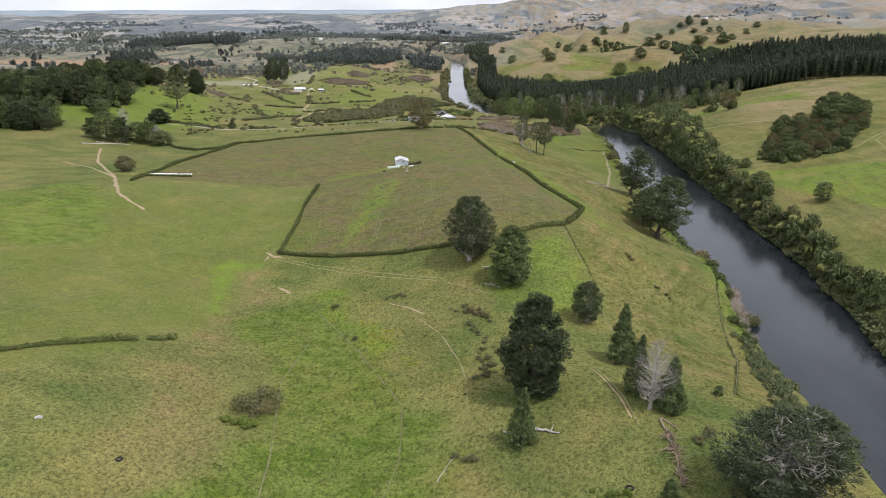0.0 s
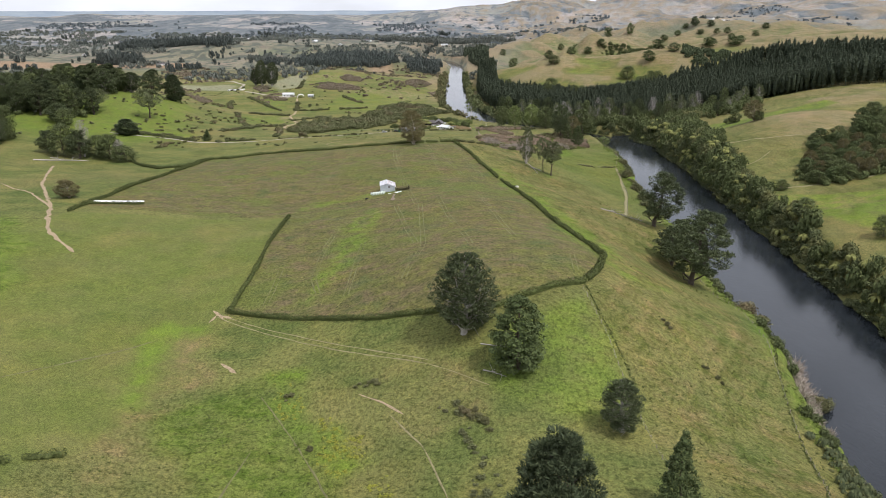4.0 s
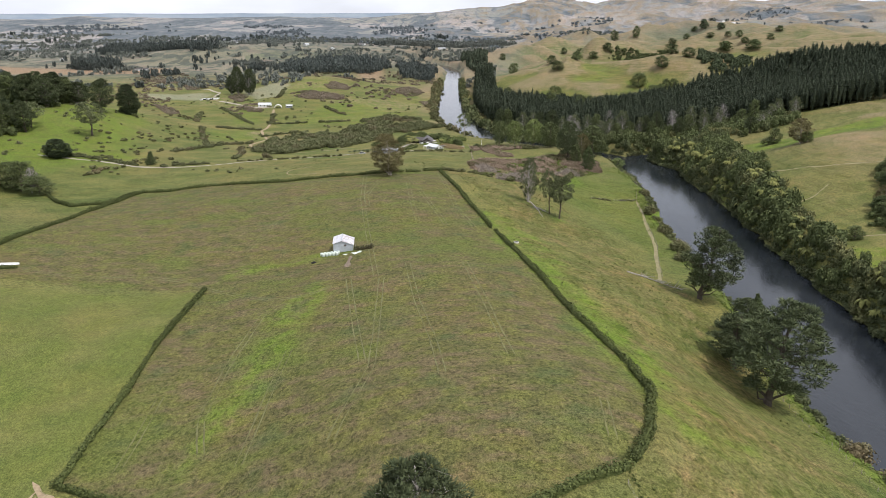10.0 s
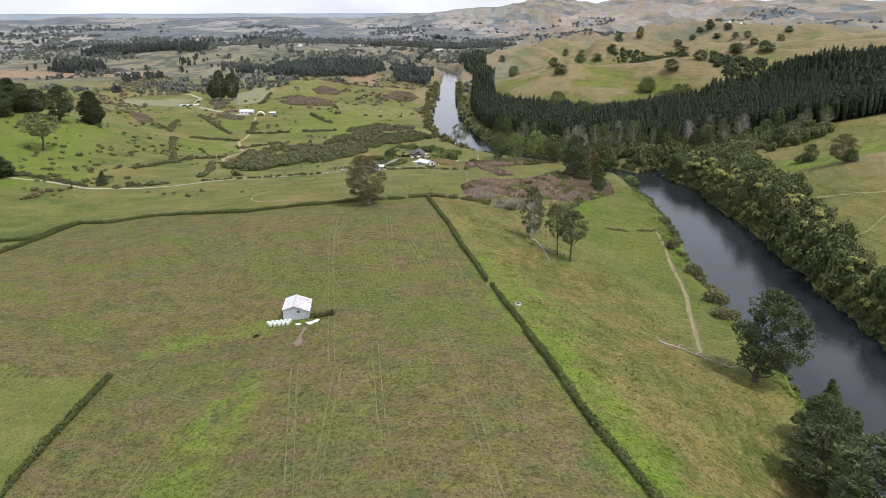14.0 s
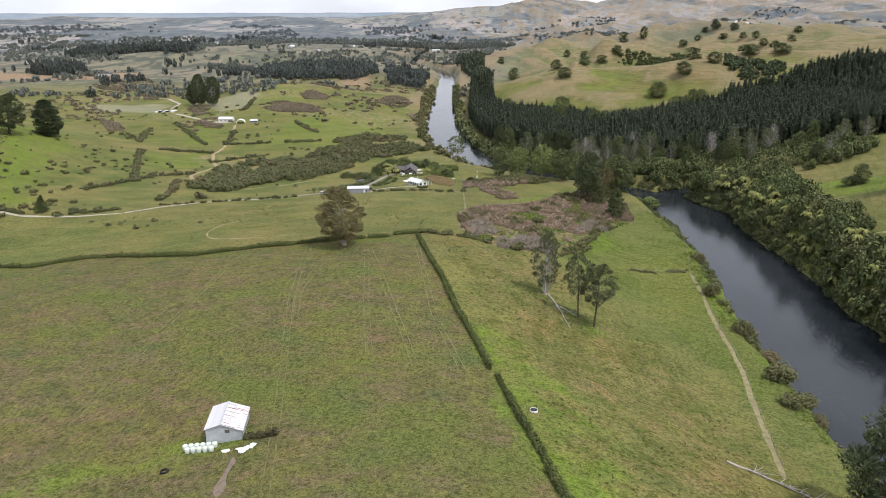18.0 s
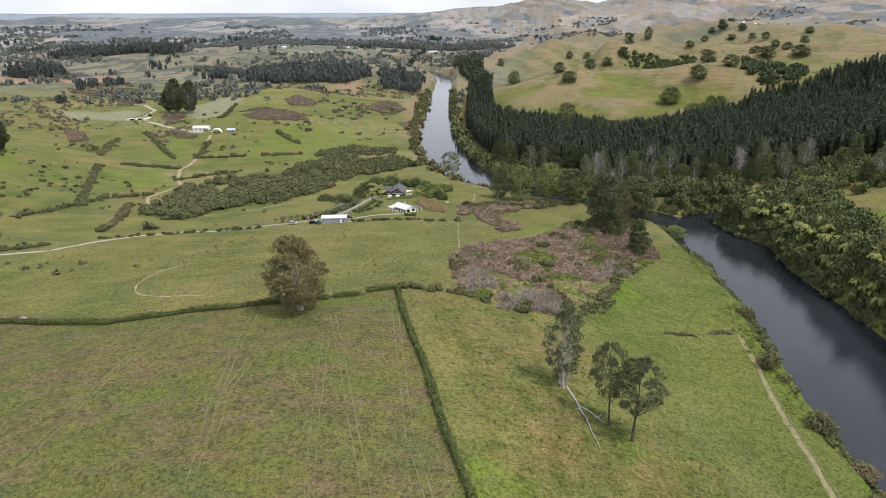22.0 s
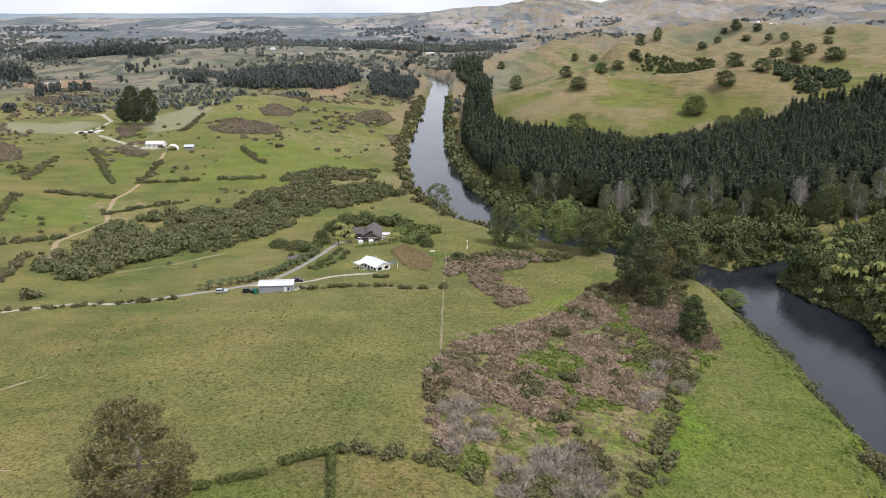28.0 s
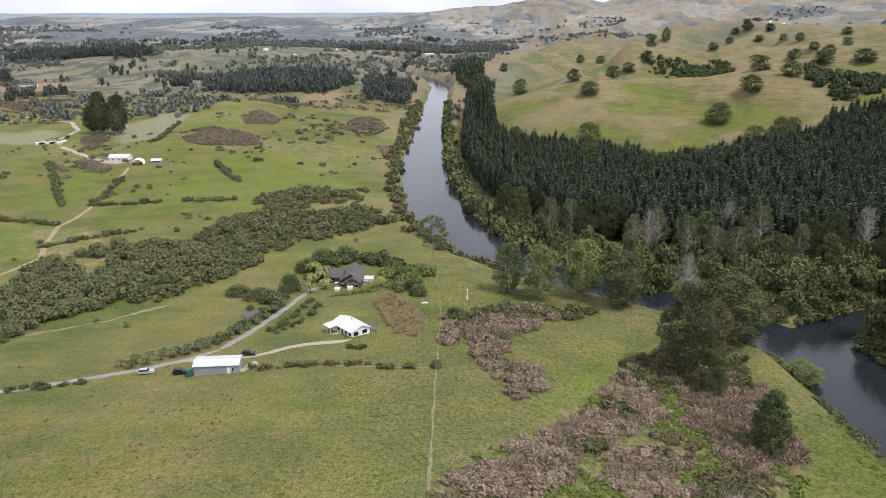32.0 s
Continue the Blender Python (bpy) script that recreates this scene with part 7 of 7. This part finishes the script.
far_house(-282, 1083, 3, 15, 8, 3.0, WHITE_PAINT, WHITE_ROOF, "white-roofed farm barn beside the track", "barn", "barn")
far_house(-248, 1070, 10, 7, 5, 2.4, GREY_WALL, PALE_ROOF, "small grey farm hut beside the barn", "hut", "hut")
arch = thing("tunnel_house", pose(-261, 1067, float(land(-261, 1067)), 0, 0, 15), "white arched shelter beside the barn", "shelter")
a = np.linspace(0, np.pi, 12)
ring = [(4.5 * math.cos(q), 4.0 * math.sin(q)) for q in a] + [(-4.2, 0), *[(4.2 * math.cos(q), 3.7 * math.sin(q)) for q in a[::-1]][1:-1], (4.2, 0)]
h = Heap()
n = 12
v = [(r * math.cos(q), y, k * math.sin(q)) for y in (-4, 4) for r, k in ((4.5, 4.0), (4.25, 3.75)) for q in a]
h.add(v, [(i, i + 1, 2 * n + i + 1, 2 * n + i) for i in range(n - 1)] + [(n + i + 1, n + i, 3 * n + i, 3 * n + i + 1) for i in range(n - 1)] + [(i + 1, i, n + i, n + i + 1) for i in range(n - 1)])
part("cover", h.mesh("cover", WHITE_PAINT, True), arch)
for i, (x, y) in enumerate(((-386, 1150), (-382, 1151), (-378, 1152), (-374, 1153), (-370, 1154))):
    ob = tagged(new("silage_stack", Heap().box(-1.5, 1.5, -5, 5, -0.5, 1.2).mesh("silage_stack", (WHITE_PAINT, RUBBER)[i % 2])), ("white", "black")[i % 2] + " plastic-covered silage row beside the track", "silage", "silage rows")
    ob.matrix_basis = pose(x, y, float(land(x, y)), 0, 0, -22)
FAR_HOUSES = ((-1066, 2254), (-779, 2442), (-672, 2515), (-613, 2471), (-150, 2311), (-742, 1327), (-1060, 1982), (-765, 1375), (-700, 1640), (-520, 2260), (-430, 2180), (-380, 2330), (-880, 2330), (-960, 2520), (610, 2340), (640, 2330), (-250, 2460), (-320, 2050))
for i, (x, y) in enumerate(FAR_HOUSES):
    far_house(x, y, (i * 47) % 180, 15 + i % 3 * 5, 9, 3.0, WHITE_PAINT, (WHITE_ROOF, PALE_ROOF, DARK_ROOF)[i % 3], "distant white farmhouse among trees")

# ---- tracks ----
ribbon("farm_road", ((-330, 684), (-284, 682), (-248, 669), (-223, 670), (-197, 678)), 1.4, GRAVEL, "pale gravel farm road across the valley", "road")
ribbon("farm_road", ((-197, 678), (-189, 697), (-172, 711), (-149, 719), (-133, 716)), 1.3, GRAVEL, "pale gravel farm road up to the houses", "road")
ribbon("driveway", ((-133, 716), (-116, 724), (-101, 730), (-92, 738), (-84, 748)), 1.3, ASPHALT, "grey driveway past the garage", "driveway")
ribbon("driveway", ((-84, 748), (-81, 765), (-79, 779), (-75, 797), (-72, 815), (-67, 821)), 1.3, ASPHALT, "grey driveway lined with palms", "driveway")
ribbon("driveway", ((-92, 738), (-80, 739), (-71, 741), (-61, 750), (-50, 754), (-44, 757)), 1.5, GRAVEL, "pale driveway curving to the white house", "driveway", 0.08)
ribbon("gravel_yard", ((-70, 727), (-69, 736)), 3.2, GRAVEL, "gravel yard beside the garage", "yard", 0.05, 0.4)
ribbon("clay_track", ((-198, 778), (-205, 795), (-215, 815), (-212, 861), (-223, 881), (-236, 917), (-235, 932), (-244, 985), (-256, 1026), (-264, 1058)), 1.3, CLAY, "pale clay track through the scrub", "track")
ribbon("clay_track", ((-284, 1075), (-311, 1092), (-356, 1132), (-378, 1165), (-385, 1210), (-420, 1260), (-500, 1300)), 2.2, GRAVEL, "pale farm track past the barn", "track")
ribbon("yard", ((-296, 1078), (-268, 1076)), 7, GRAVEL, "bare pale yard round the barn", "yard", 0.05, 0.3)
ribbon("cattle_track", ((-300, 547), (-266, 478), (-240, 440), (-215, 403), (-200, 375), (-191, 361), (-169, 341)), 0.85, CLAY, "pale cattle track in the pasture", "track", 0.06, 0.5)
ribbon("cattle_track", ((-286, 471), (-249, 442), (-215, 403)), 0.6, CLAY, "pale cattle track joining another", "track", 0.07, 0.5)
ribbon("worn_track", ((-95, 300), (-66, 282), (-45, 269), (-30, 260), (-16, 252)), 0.16, WORN_GRASS, "pale double wheel track below the hedge", "track", 0.05, 0.5)
ribbon("worn_track", ((-95, 298), (-67, 280), (-46, 267), (-30, 258), (-15, 250), (0, 240)), 0.16, WORN_GRASS, "faint wheel track below the hedge", "track", 0.05, 0.6)
for spoke in (((-98, 302.5), (-94.5, 299), (-92, 296)), ((-95, 299), (-89, 296.5)), ((-95.5, 299.5), (-96.5, 294))):
    ribbon("bare_patch", spoke, 0.5, CLAY, "bare trodden earth at a gateway", "soil", 0.05, 0.6)
ribbon("worn_track", ((-36, 245), (-27, 238), (-22, 233)), 0.28, CLAY, "bare slip of clay on the gully side", "track", 0.05, 0.6)
ribbon("worn_track", ((-26, 234), (-16, 221), (-9, 203), (-6, 190), (-6, 176)), 0.14, WORN_GRASS, "narrow stock path down the gully side", "track", 0.05, 0.6)
ribbon("worn_track", ((29.2, 189), (32.5, 181), (34.9, 173), (36.5, 160)), 0.18, WORN_GRASS, "bare clay wheel rut on the ridge", "track", 0.05, 0.5)
ribbon("worn_track", ((28.2, 189), (31.4, 181), (33.8, 173), (35.2, 163)), 0.22, CLAY, "bare clay wheel rut on the ridge", "track", 0.05, 0.5)
ribbon("bare_patch", ((-83, 268), (-80, 266), (-76, 262)), 0.45, CLAY, "bare clay scrape in the pasture", "soil", 0.05, 0.6)
ribbon("worn_track", ((-110, 280), (-150, 225), (-175, 170), (-190, 120)), 0.3, WHEEL_GRASS, "faint stock path over the cattle field", "track", 0.05, 0.6)
for line in (((-65, 250), (-52, 232), (-40, 213), (-24, 184), (-22, 160), (-28, 130)), ((-60, 225), (-62, 195), (-55, 160), (-52, 130))):
    ribbon("stock_path", line, 0.22, WHEEL_GRASS, "faint pale stock path through the gully", "track", 0.05, 0.6)
ribbon("river_path", ((91, 622), (91, 600), (88, 572), (82, 520), (78, 499), (76, 486), (72, 462), (70, 453)), 0.8, WORN_GRASS, "pale worn path beside the river fence", "track", 0.05, 0.15)
ribbon("fence_path", ((-20, 812), (-17, 786), (-15, 735), (-13, 695), (-11, 660)), 0.3, WORN_GRASS, "pale worn line along a fence", "track", 0.05, 0.5)
ribbon("fence_path", ((-15, 735), (-30, 733), (-44, 733)), 0.35, WORN_GRASS, "pale worn line along a cross fence", "track", 0.05, 0.5)
ribbon("stock_path", ((-165, 760), (-140, 778), (-122, 800)), 1.0, WORN_GRASS, "faint track up a grassy spur", "track", 0.05, 0.6)
ribbon("stock_path", ((-118, 648), (-126, 636), (-127, 622), (-125, 612), (-121, 604), (-113, 597), (-103, 594), (-92, 594)), 0.35, CLAY, "curved pale stock path on the hillside", "track", 0.05, 0.6)
for line, w in ((((158, 612), (170, 628), (198, 612), (222, 603), (236, 610)), 0.5), (((162, 520), (185, 513), (218, 511), (244, 517), (262, 536), (300, 560)), 0.6), (((300, 560), (262, 530), (256, 500), (270, 480)), 0.4), (((156, 580), (166, 576), (178, 579), (190, 590)), 0.35)):
    ribbon("stock_path", line, w, WORN_GRASS, "pale worn stock path along the river paddocks", "track", 0.06, 0.6)
WHEEL_LINES = (((-27, 414), (-20, 378), (-12, 343), (-8, 320)), ((-46, 403), (-38, 370), (-29, 334)), ((-7, 415), (2, 369), (8, 330)), ((-36, 401), (-61, 517), (-70, 580)), ((-61, 307), (-66, 320), (-68, 343), (-68, 379)),
               ((-80, 305), (-80, 316), (-82, 334)), ((27, 312), (27, 296)), ((-30, 479), (-35, 505), (-44, 560)), ((-55, 499), (-60, 522), (-59, 560)), ((-29, 590), (-15, 508), (-5, 473)), ((-45, 573), (-17, 473)),
               ((-98, 450), (-94, 520), (-92, 570)), ((-30, 300), (-26, 330), (-34, 400)), ((-50, 300), (-52, 350)))
for line in WHEEL_LINES:
    for d in (-0.85, 0.85):
        ribbon("wheel_mark", [(x + d, y) for x, y in line], 0.12, WHEEL_GRASS, "pale wheel mark pressed in the grass", "track", 0.03, 0.8, 1.6)
for d in (0, 1.7):
    ribbon("wheel_mark", [(x, y + d) for x, y in ((-190, 424), (-148, 420), (-130, 424), (-111, 419), (-94, 406), (-78, 396), (-66, 389), (-57, 389), (-50, 396))], 0.15, WHEEL_GRASS, "green and pale wheel mark across the paddock", "track", 0.03, 0.8)

# ---- fences ----
POST = Heap().tube([(0, 0, -0.4), (0, 0, 1.25), (0, 0, 1.28)], [0.075, 0.07, 0.04], 6).mesh("post", TIMBER, True)


def fence(line, label, gap=4.0, wires=3):
    p = np.array(line, float)
    d = np.concatenate([[0], np.cumsum(np.hypot(*np.diff(p, axis=0).T))])
    s = np.linspace(0, d[-1], max(2, int(d[-1] / gap)))
    q = on_land(np.interp(s, d, p[:, 0]), np.interp(s, d, p[:, 1]))
    t = thing("fence", Matrix.Translation(q[0]), label, "fence")
    for k in q:
        part("post", POST, t, "", Matrix.Translation(k - q[0]))
    for i in range(wires):
        part("wire", Heap().tube(q - q[0] + (0, 0, 0.4 + 0.35 * i), np.full(len(q), 0.008), 3).mesh("wire", WIRE), t)


fence(((-20, 812), (-17, 786), (-15, 735), (-13, 695), (-11, 660), (-12, 615)), "grey timber post-and-wire fence down the hill")
fence(((-15, 735), (-44, 733), (-70, 730)), "grey timber post-and-wire fence below the house")
fence(((28, 284), (33, 262), (36, 240), (40, 205), (52, 175)), "grey timber post-and-wire fence down the slope")
fence(((65, 180), (72, 200), (79, 221), (85, 258), (92, 300), (93, 345), (90, 390)), "post-and-wire fence along the river bank")
fence(((91, 622), (91, 600), (89, 572), (83, 520), (78, 494), (73, 462)), "post-and-wire fence along the river path")
fence(((62, 611), (91, 623)), "post-and-wire fence across the river flat")
fence(((91, 623), (98, 660), (101, 700), (92, 750)), "post-and-wire fence along the water's edge")

# ---- dead wood, troughs, tyres ----


BROWN_WOOD = plain_mat("brown_dead_wood", (0.33, 0.25, 0.19), 0.9, 0, 0.4, 0.6)


def log(pts, r, label, limbs=0, seed=1, mat=GREY_WOOD, name="log"):
    """A fallen trunk with broken limbs, lying on the ground."""
    rng = np.random.default_rng(seed)
    p = np.array(pts, float)
    s = np.linspace(0, 1, 9)
    u = np.linspace(0, 1, len(p))
    q = on_land(np.interp(s, u, p[:, 0]), np.interp(s, u, p[:, 1]), -r * 0.7)
    q[:, :2] += rng.normal(0, 0.15, (9, 2))
    h = Heap().tube(q, r * (1 - 0.7 * s), 8)
    for _ in range(limbs):
        i = rng.integers(2, 8)
        fork = q[i] + (q[i + 1] - q[i]) * rng.random()
        way = q[-1] - q[0]
        way = way / np.linalg.norm(way) * 0.5 + rng.normal(0, 0.55, 3)
        way[2] = abs(way[2]) * 0.8 + 0.05
        ln = 1.2 + 2.6 * rng.random()
        mid = fork + way * ln * 0.5 + rng.normal(0, 0.15, 3)
        h.tube([fork, mid, mid + way * ln * 0.5 + rng.normal(0, 0.3, 3)], [r * 0.4, r * 0.25, r * 0.05], 5)
    return tagged(new(name, h.mesh(name, mat, True)), label, "log")


log(((57, 454), (66, 450), (77, 444)), 0.30, "bleached driftwood trunk with broken limbs on the slope", 34, 1)
log(((41.8, 162.5), (42.5, 152), (42.1, 139)), 0.34, "fallen dead tree with a mass of bare branches", 130, 2, BROWN_WOOD, "fallen_tree")
log(((42.1, 163.4), (44.6, 159.4)), 0.28, "short broken log beside a fallen tree", 2, 14, BROWN_WOOD)
log(((11.5, 164), (17.5, 161)), 0.5, "thick pale log lying beside a conifer", 1, 3)
log(((4, 165), (7, 163)), 0.25, "short bleached branch lying in the grass", 3, 4)
log(((22, 545), (25, 530), (27, 518)), 0.3, "fallen grey tree limb under the pines", 10, 5)
log(((24, 536), (30, 530)), 0.22, "fallen grey branch under the pines", 5, 6)
log(((-322, 560), (-300, 572), (-290, 575)), 0.5, "long fallen trunk below the shelter row", 6, 7)
log(((-318, 575), (-308, 570)), 0.4, "fallen bleached trunk below the shelter row", 8, 8)
log(((-3, 256), (4, 254)), 0.2, "broken grey branches under the old pine", 8, 9)
log(((-2, 246), (4, 243)), 0.18, "fallen dead branches under the cypress", 10, 10)
log(((97, 306), (103, 303)), 0.15, "dead branch sticking out of the river", 4, 11)
log(((76, 775), (84, 770)), 0.25, "bleached log on the river point", 2, 12)
log(((-12, 152), (-8, 160)), 0.12, "thin bleached branch in the grass", 3, 13)
trough = thing("water_trough", pose(12.3, 455.3, float(land(12.3, 455.3))), "round pale concrete water trough on trodden grass", "trough")
a = np.linspace(0, 2 * np.pi, 25)[:-1]
prof = ((0.95, -0.2), (1.0, 0.5), (0.86, 0.5), (0.84, 0.25))
v = np.concatenate([np.stack([np.cos(a) * r, np.sin(a) * r, 0 * a + z], -1) for r, z in prof])
part("basin", raw_mesh("basin", v, [np.array([(24 * i + j, 24 * i + (j + 1) % 24, 24 * (i + 1) + (j + 1) % 24, 24 * (i + 1) + j) for i in range(3) for j in range(24)])], CONCRETE, None, True), trough)
part("water", raw_mesh("water_disc", np.concatenate([np.stack([np.cos(a) * 0.85, np.sin(a) * 0.85, 0 * a + 0.38], -1), [(0, 0, 0.38)]]), [np.array([(j, (j + 1) % 24, 24) for j in range(24)])], WATER), trough, "dark water surface")


def tyre(x, y, r=0.75):
    k, m = 18, 8
    a, b = np.meshgrid(np.linspace(0, 2 * np.pi, k, endpoint=False), np.linspace(0, 2 * np.pi, m, endpoint=False), indexing="ij")
    v = np.stack([(r + r * 0.33 * np.cos(b)) * np.cos(a), (r + r * 0.33 * np.cos(b)) * np.sin(a), r * 0.33 * np.sin(b)], -1).reshape(-1, 3)
    f = [(i * m + j, ((i + 1) % k) * m + j, ((i + 1) % k) * m + (j + 1) % m, i * m + (j + 1) % m) for i in range(k) for j in range(m)]
    ob = tagged(new("tyre", raw_mesh("tyre", v, np.array(f), RUBBER, None, True)), "old black tractor tyre lying on the grass", "tyre", "old tyres")
    ob.matrix_basis = Matrix.Translation((x, y, float(land(x, y)) + r * 0.25))


tyre(31, 140)
tyre(-87, 147, 0.7)
tyre(-64, 428, 0.7)
strip = ribbon("white_strip", ((-206, 422), (-195, 425.5), (-181, 430)), 0.9, WHITE_PAINT, "white plastic cover laid beside a hedge", "cover", 0.8, 0.1)
for x, y, w, what in ((-110, 154, 0.9, "pale concrete block in the pasture"), (-152, 580, 1.2, "white stones beside the hedge"), (-148, 582, 1.0, "white stones beside the hedge")):
    h = Heap()
    for i in range(4):
        h.box(-w + i * w * 0.5, -w + i * w * 0.5 + 0.4 * w, -0.3, 0.3 + 0.1 * (i % 2), -0.3, 0.35 + 0.12 * (i % 3))
    ob = tagged(new("stones", h.mesh("stones", CONCRETE)), what, "stones")
    ob.matrix_basis = pose(x, y, float(land(x, y)), 0, 0, 20)
pump = thing("pump_post", pose(-8.5, 806, float(land(-8.5, 806))), "white pole with a small box by the river", "post")
part("pole", Heap().tube([(0, 0, -0.5), (0, 0, 4.6)], [0.12, 0.09], 8).mesh("pole", WHITE_PAINT), pump)
part("box", Heap().box(-0.35, 0.35, -0.3, 0.3, 0.6, 1.7).mesh("box", WHITE_PAINT), pump)
part("cap", Heap().box(-0.4, 0.4, -0.15, 0.15, 4.6, 4.75).mesh("cap", WHITE_PAINT), pump)
ob = tagged(new("culvert_lid", Heap().box(-1.2, 1.2, -0.7, 0.7, -0.3, 0.35).mesh("culvert_lid", CONCRETE)), "pale concrete lid in the grass", "lid")
ob.matrix_basis = pose(-24.5, 802, float(land(-24.5, 802)), 0, 0, 15)

# ---- palms along the drive ----
palm_v, palm_f = frond_shape(61, 26, 0.36, 0.18)
PALM_TRUNK = Heap().tube([(0, 0, -0.2), (0.02, 0, 0.5), (0, 0, 0.95)], [0.1, 0.07, 0.06], 7).mesh("trunk", BARK, True)
PALM_CROWN = raw_mesh("crown", palm_v, palm_f, FERN)
PALM_DARK = raw_mesh("crown", palm_v, palm_f, FLAX)
PALM_ROW = ((-108, 733), (-103, 737), (-99, 742), (-95, 745), (-91, 750), (-88, 755), (-86, 762), (-84, 770), (-82, 779), (-80, 788), (-78, 798))
x, y = line_points(PALM_ROW[3:], 1.3, 1.5, 471)
thicket("garden_shrubs", x - 2.0, y, 1.1, BROADLEAF, "dark dense shrubs between the palms", 472, FULL_BUSHES, "shrubs", 1.2, 0.4)
for i in range(30):
    s = i / 29 * (len(PALM_ROW) - 1)
    x, y = (float(np.interp(s, range(len(PALM_ROW)), [p[k] for p in PALM_ROW])) for k in (0, 1))
    x, y = x + (i % 2) * 2.2 - 0.8, y - (i % 2) * 2.4
    h = 1.55 + 0.5 * ((i * 7) % 5) / 5
    t = thing("palm", pose(x, y, float(land(x, y)), 0, 0, i * 77) @ Matrix.Scale(h, 4), "young green palm beside the driveway", "palm", "palms along the drive")
    part("trunk", PALM_TRUNK, t)
    part("crown", PALM_DARK, t)
for i, (x, y, h) in enumerate(((-69, 826, 3.4), (-70, 832, 3.8), (-66, 818, 3.0), (-73, 822, 3.2), (-75, 836, 3.6), (-47, 818, 2.6), (-44, 822, 2.8), (-71, 812, 2.8))):
    t = thing("palm", pose(x, y, float(land(x, y)), 0, 0, i * 50) @ Matrix.Scale(h, 4), "tall yellow-green palm beside the dark house", "palm", "palms at the house")
    part("trunk", PALM_TRUNK, t)
    part("crown", PALM_CROWN, t)
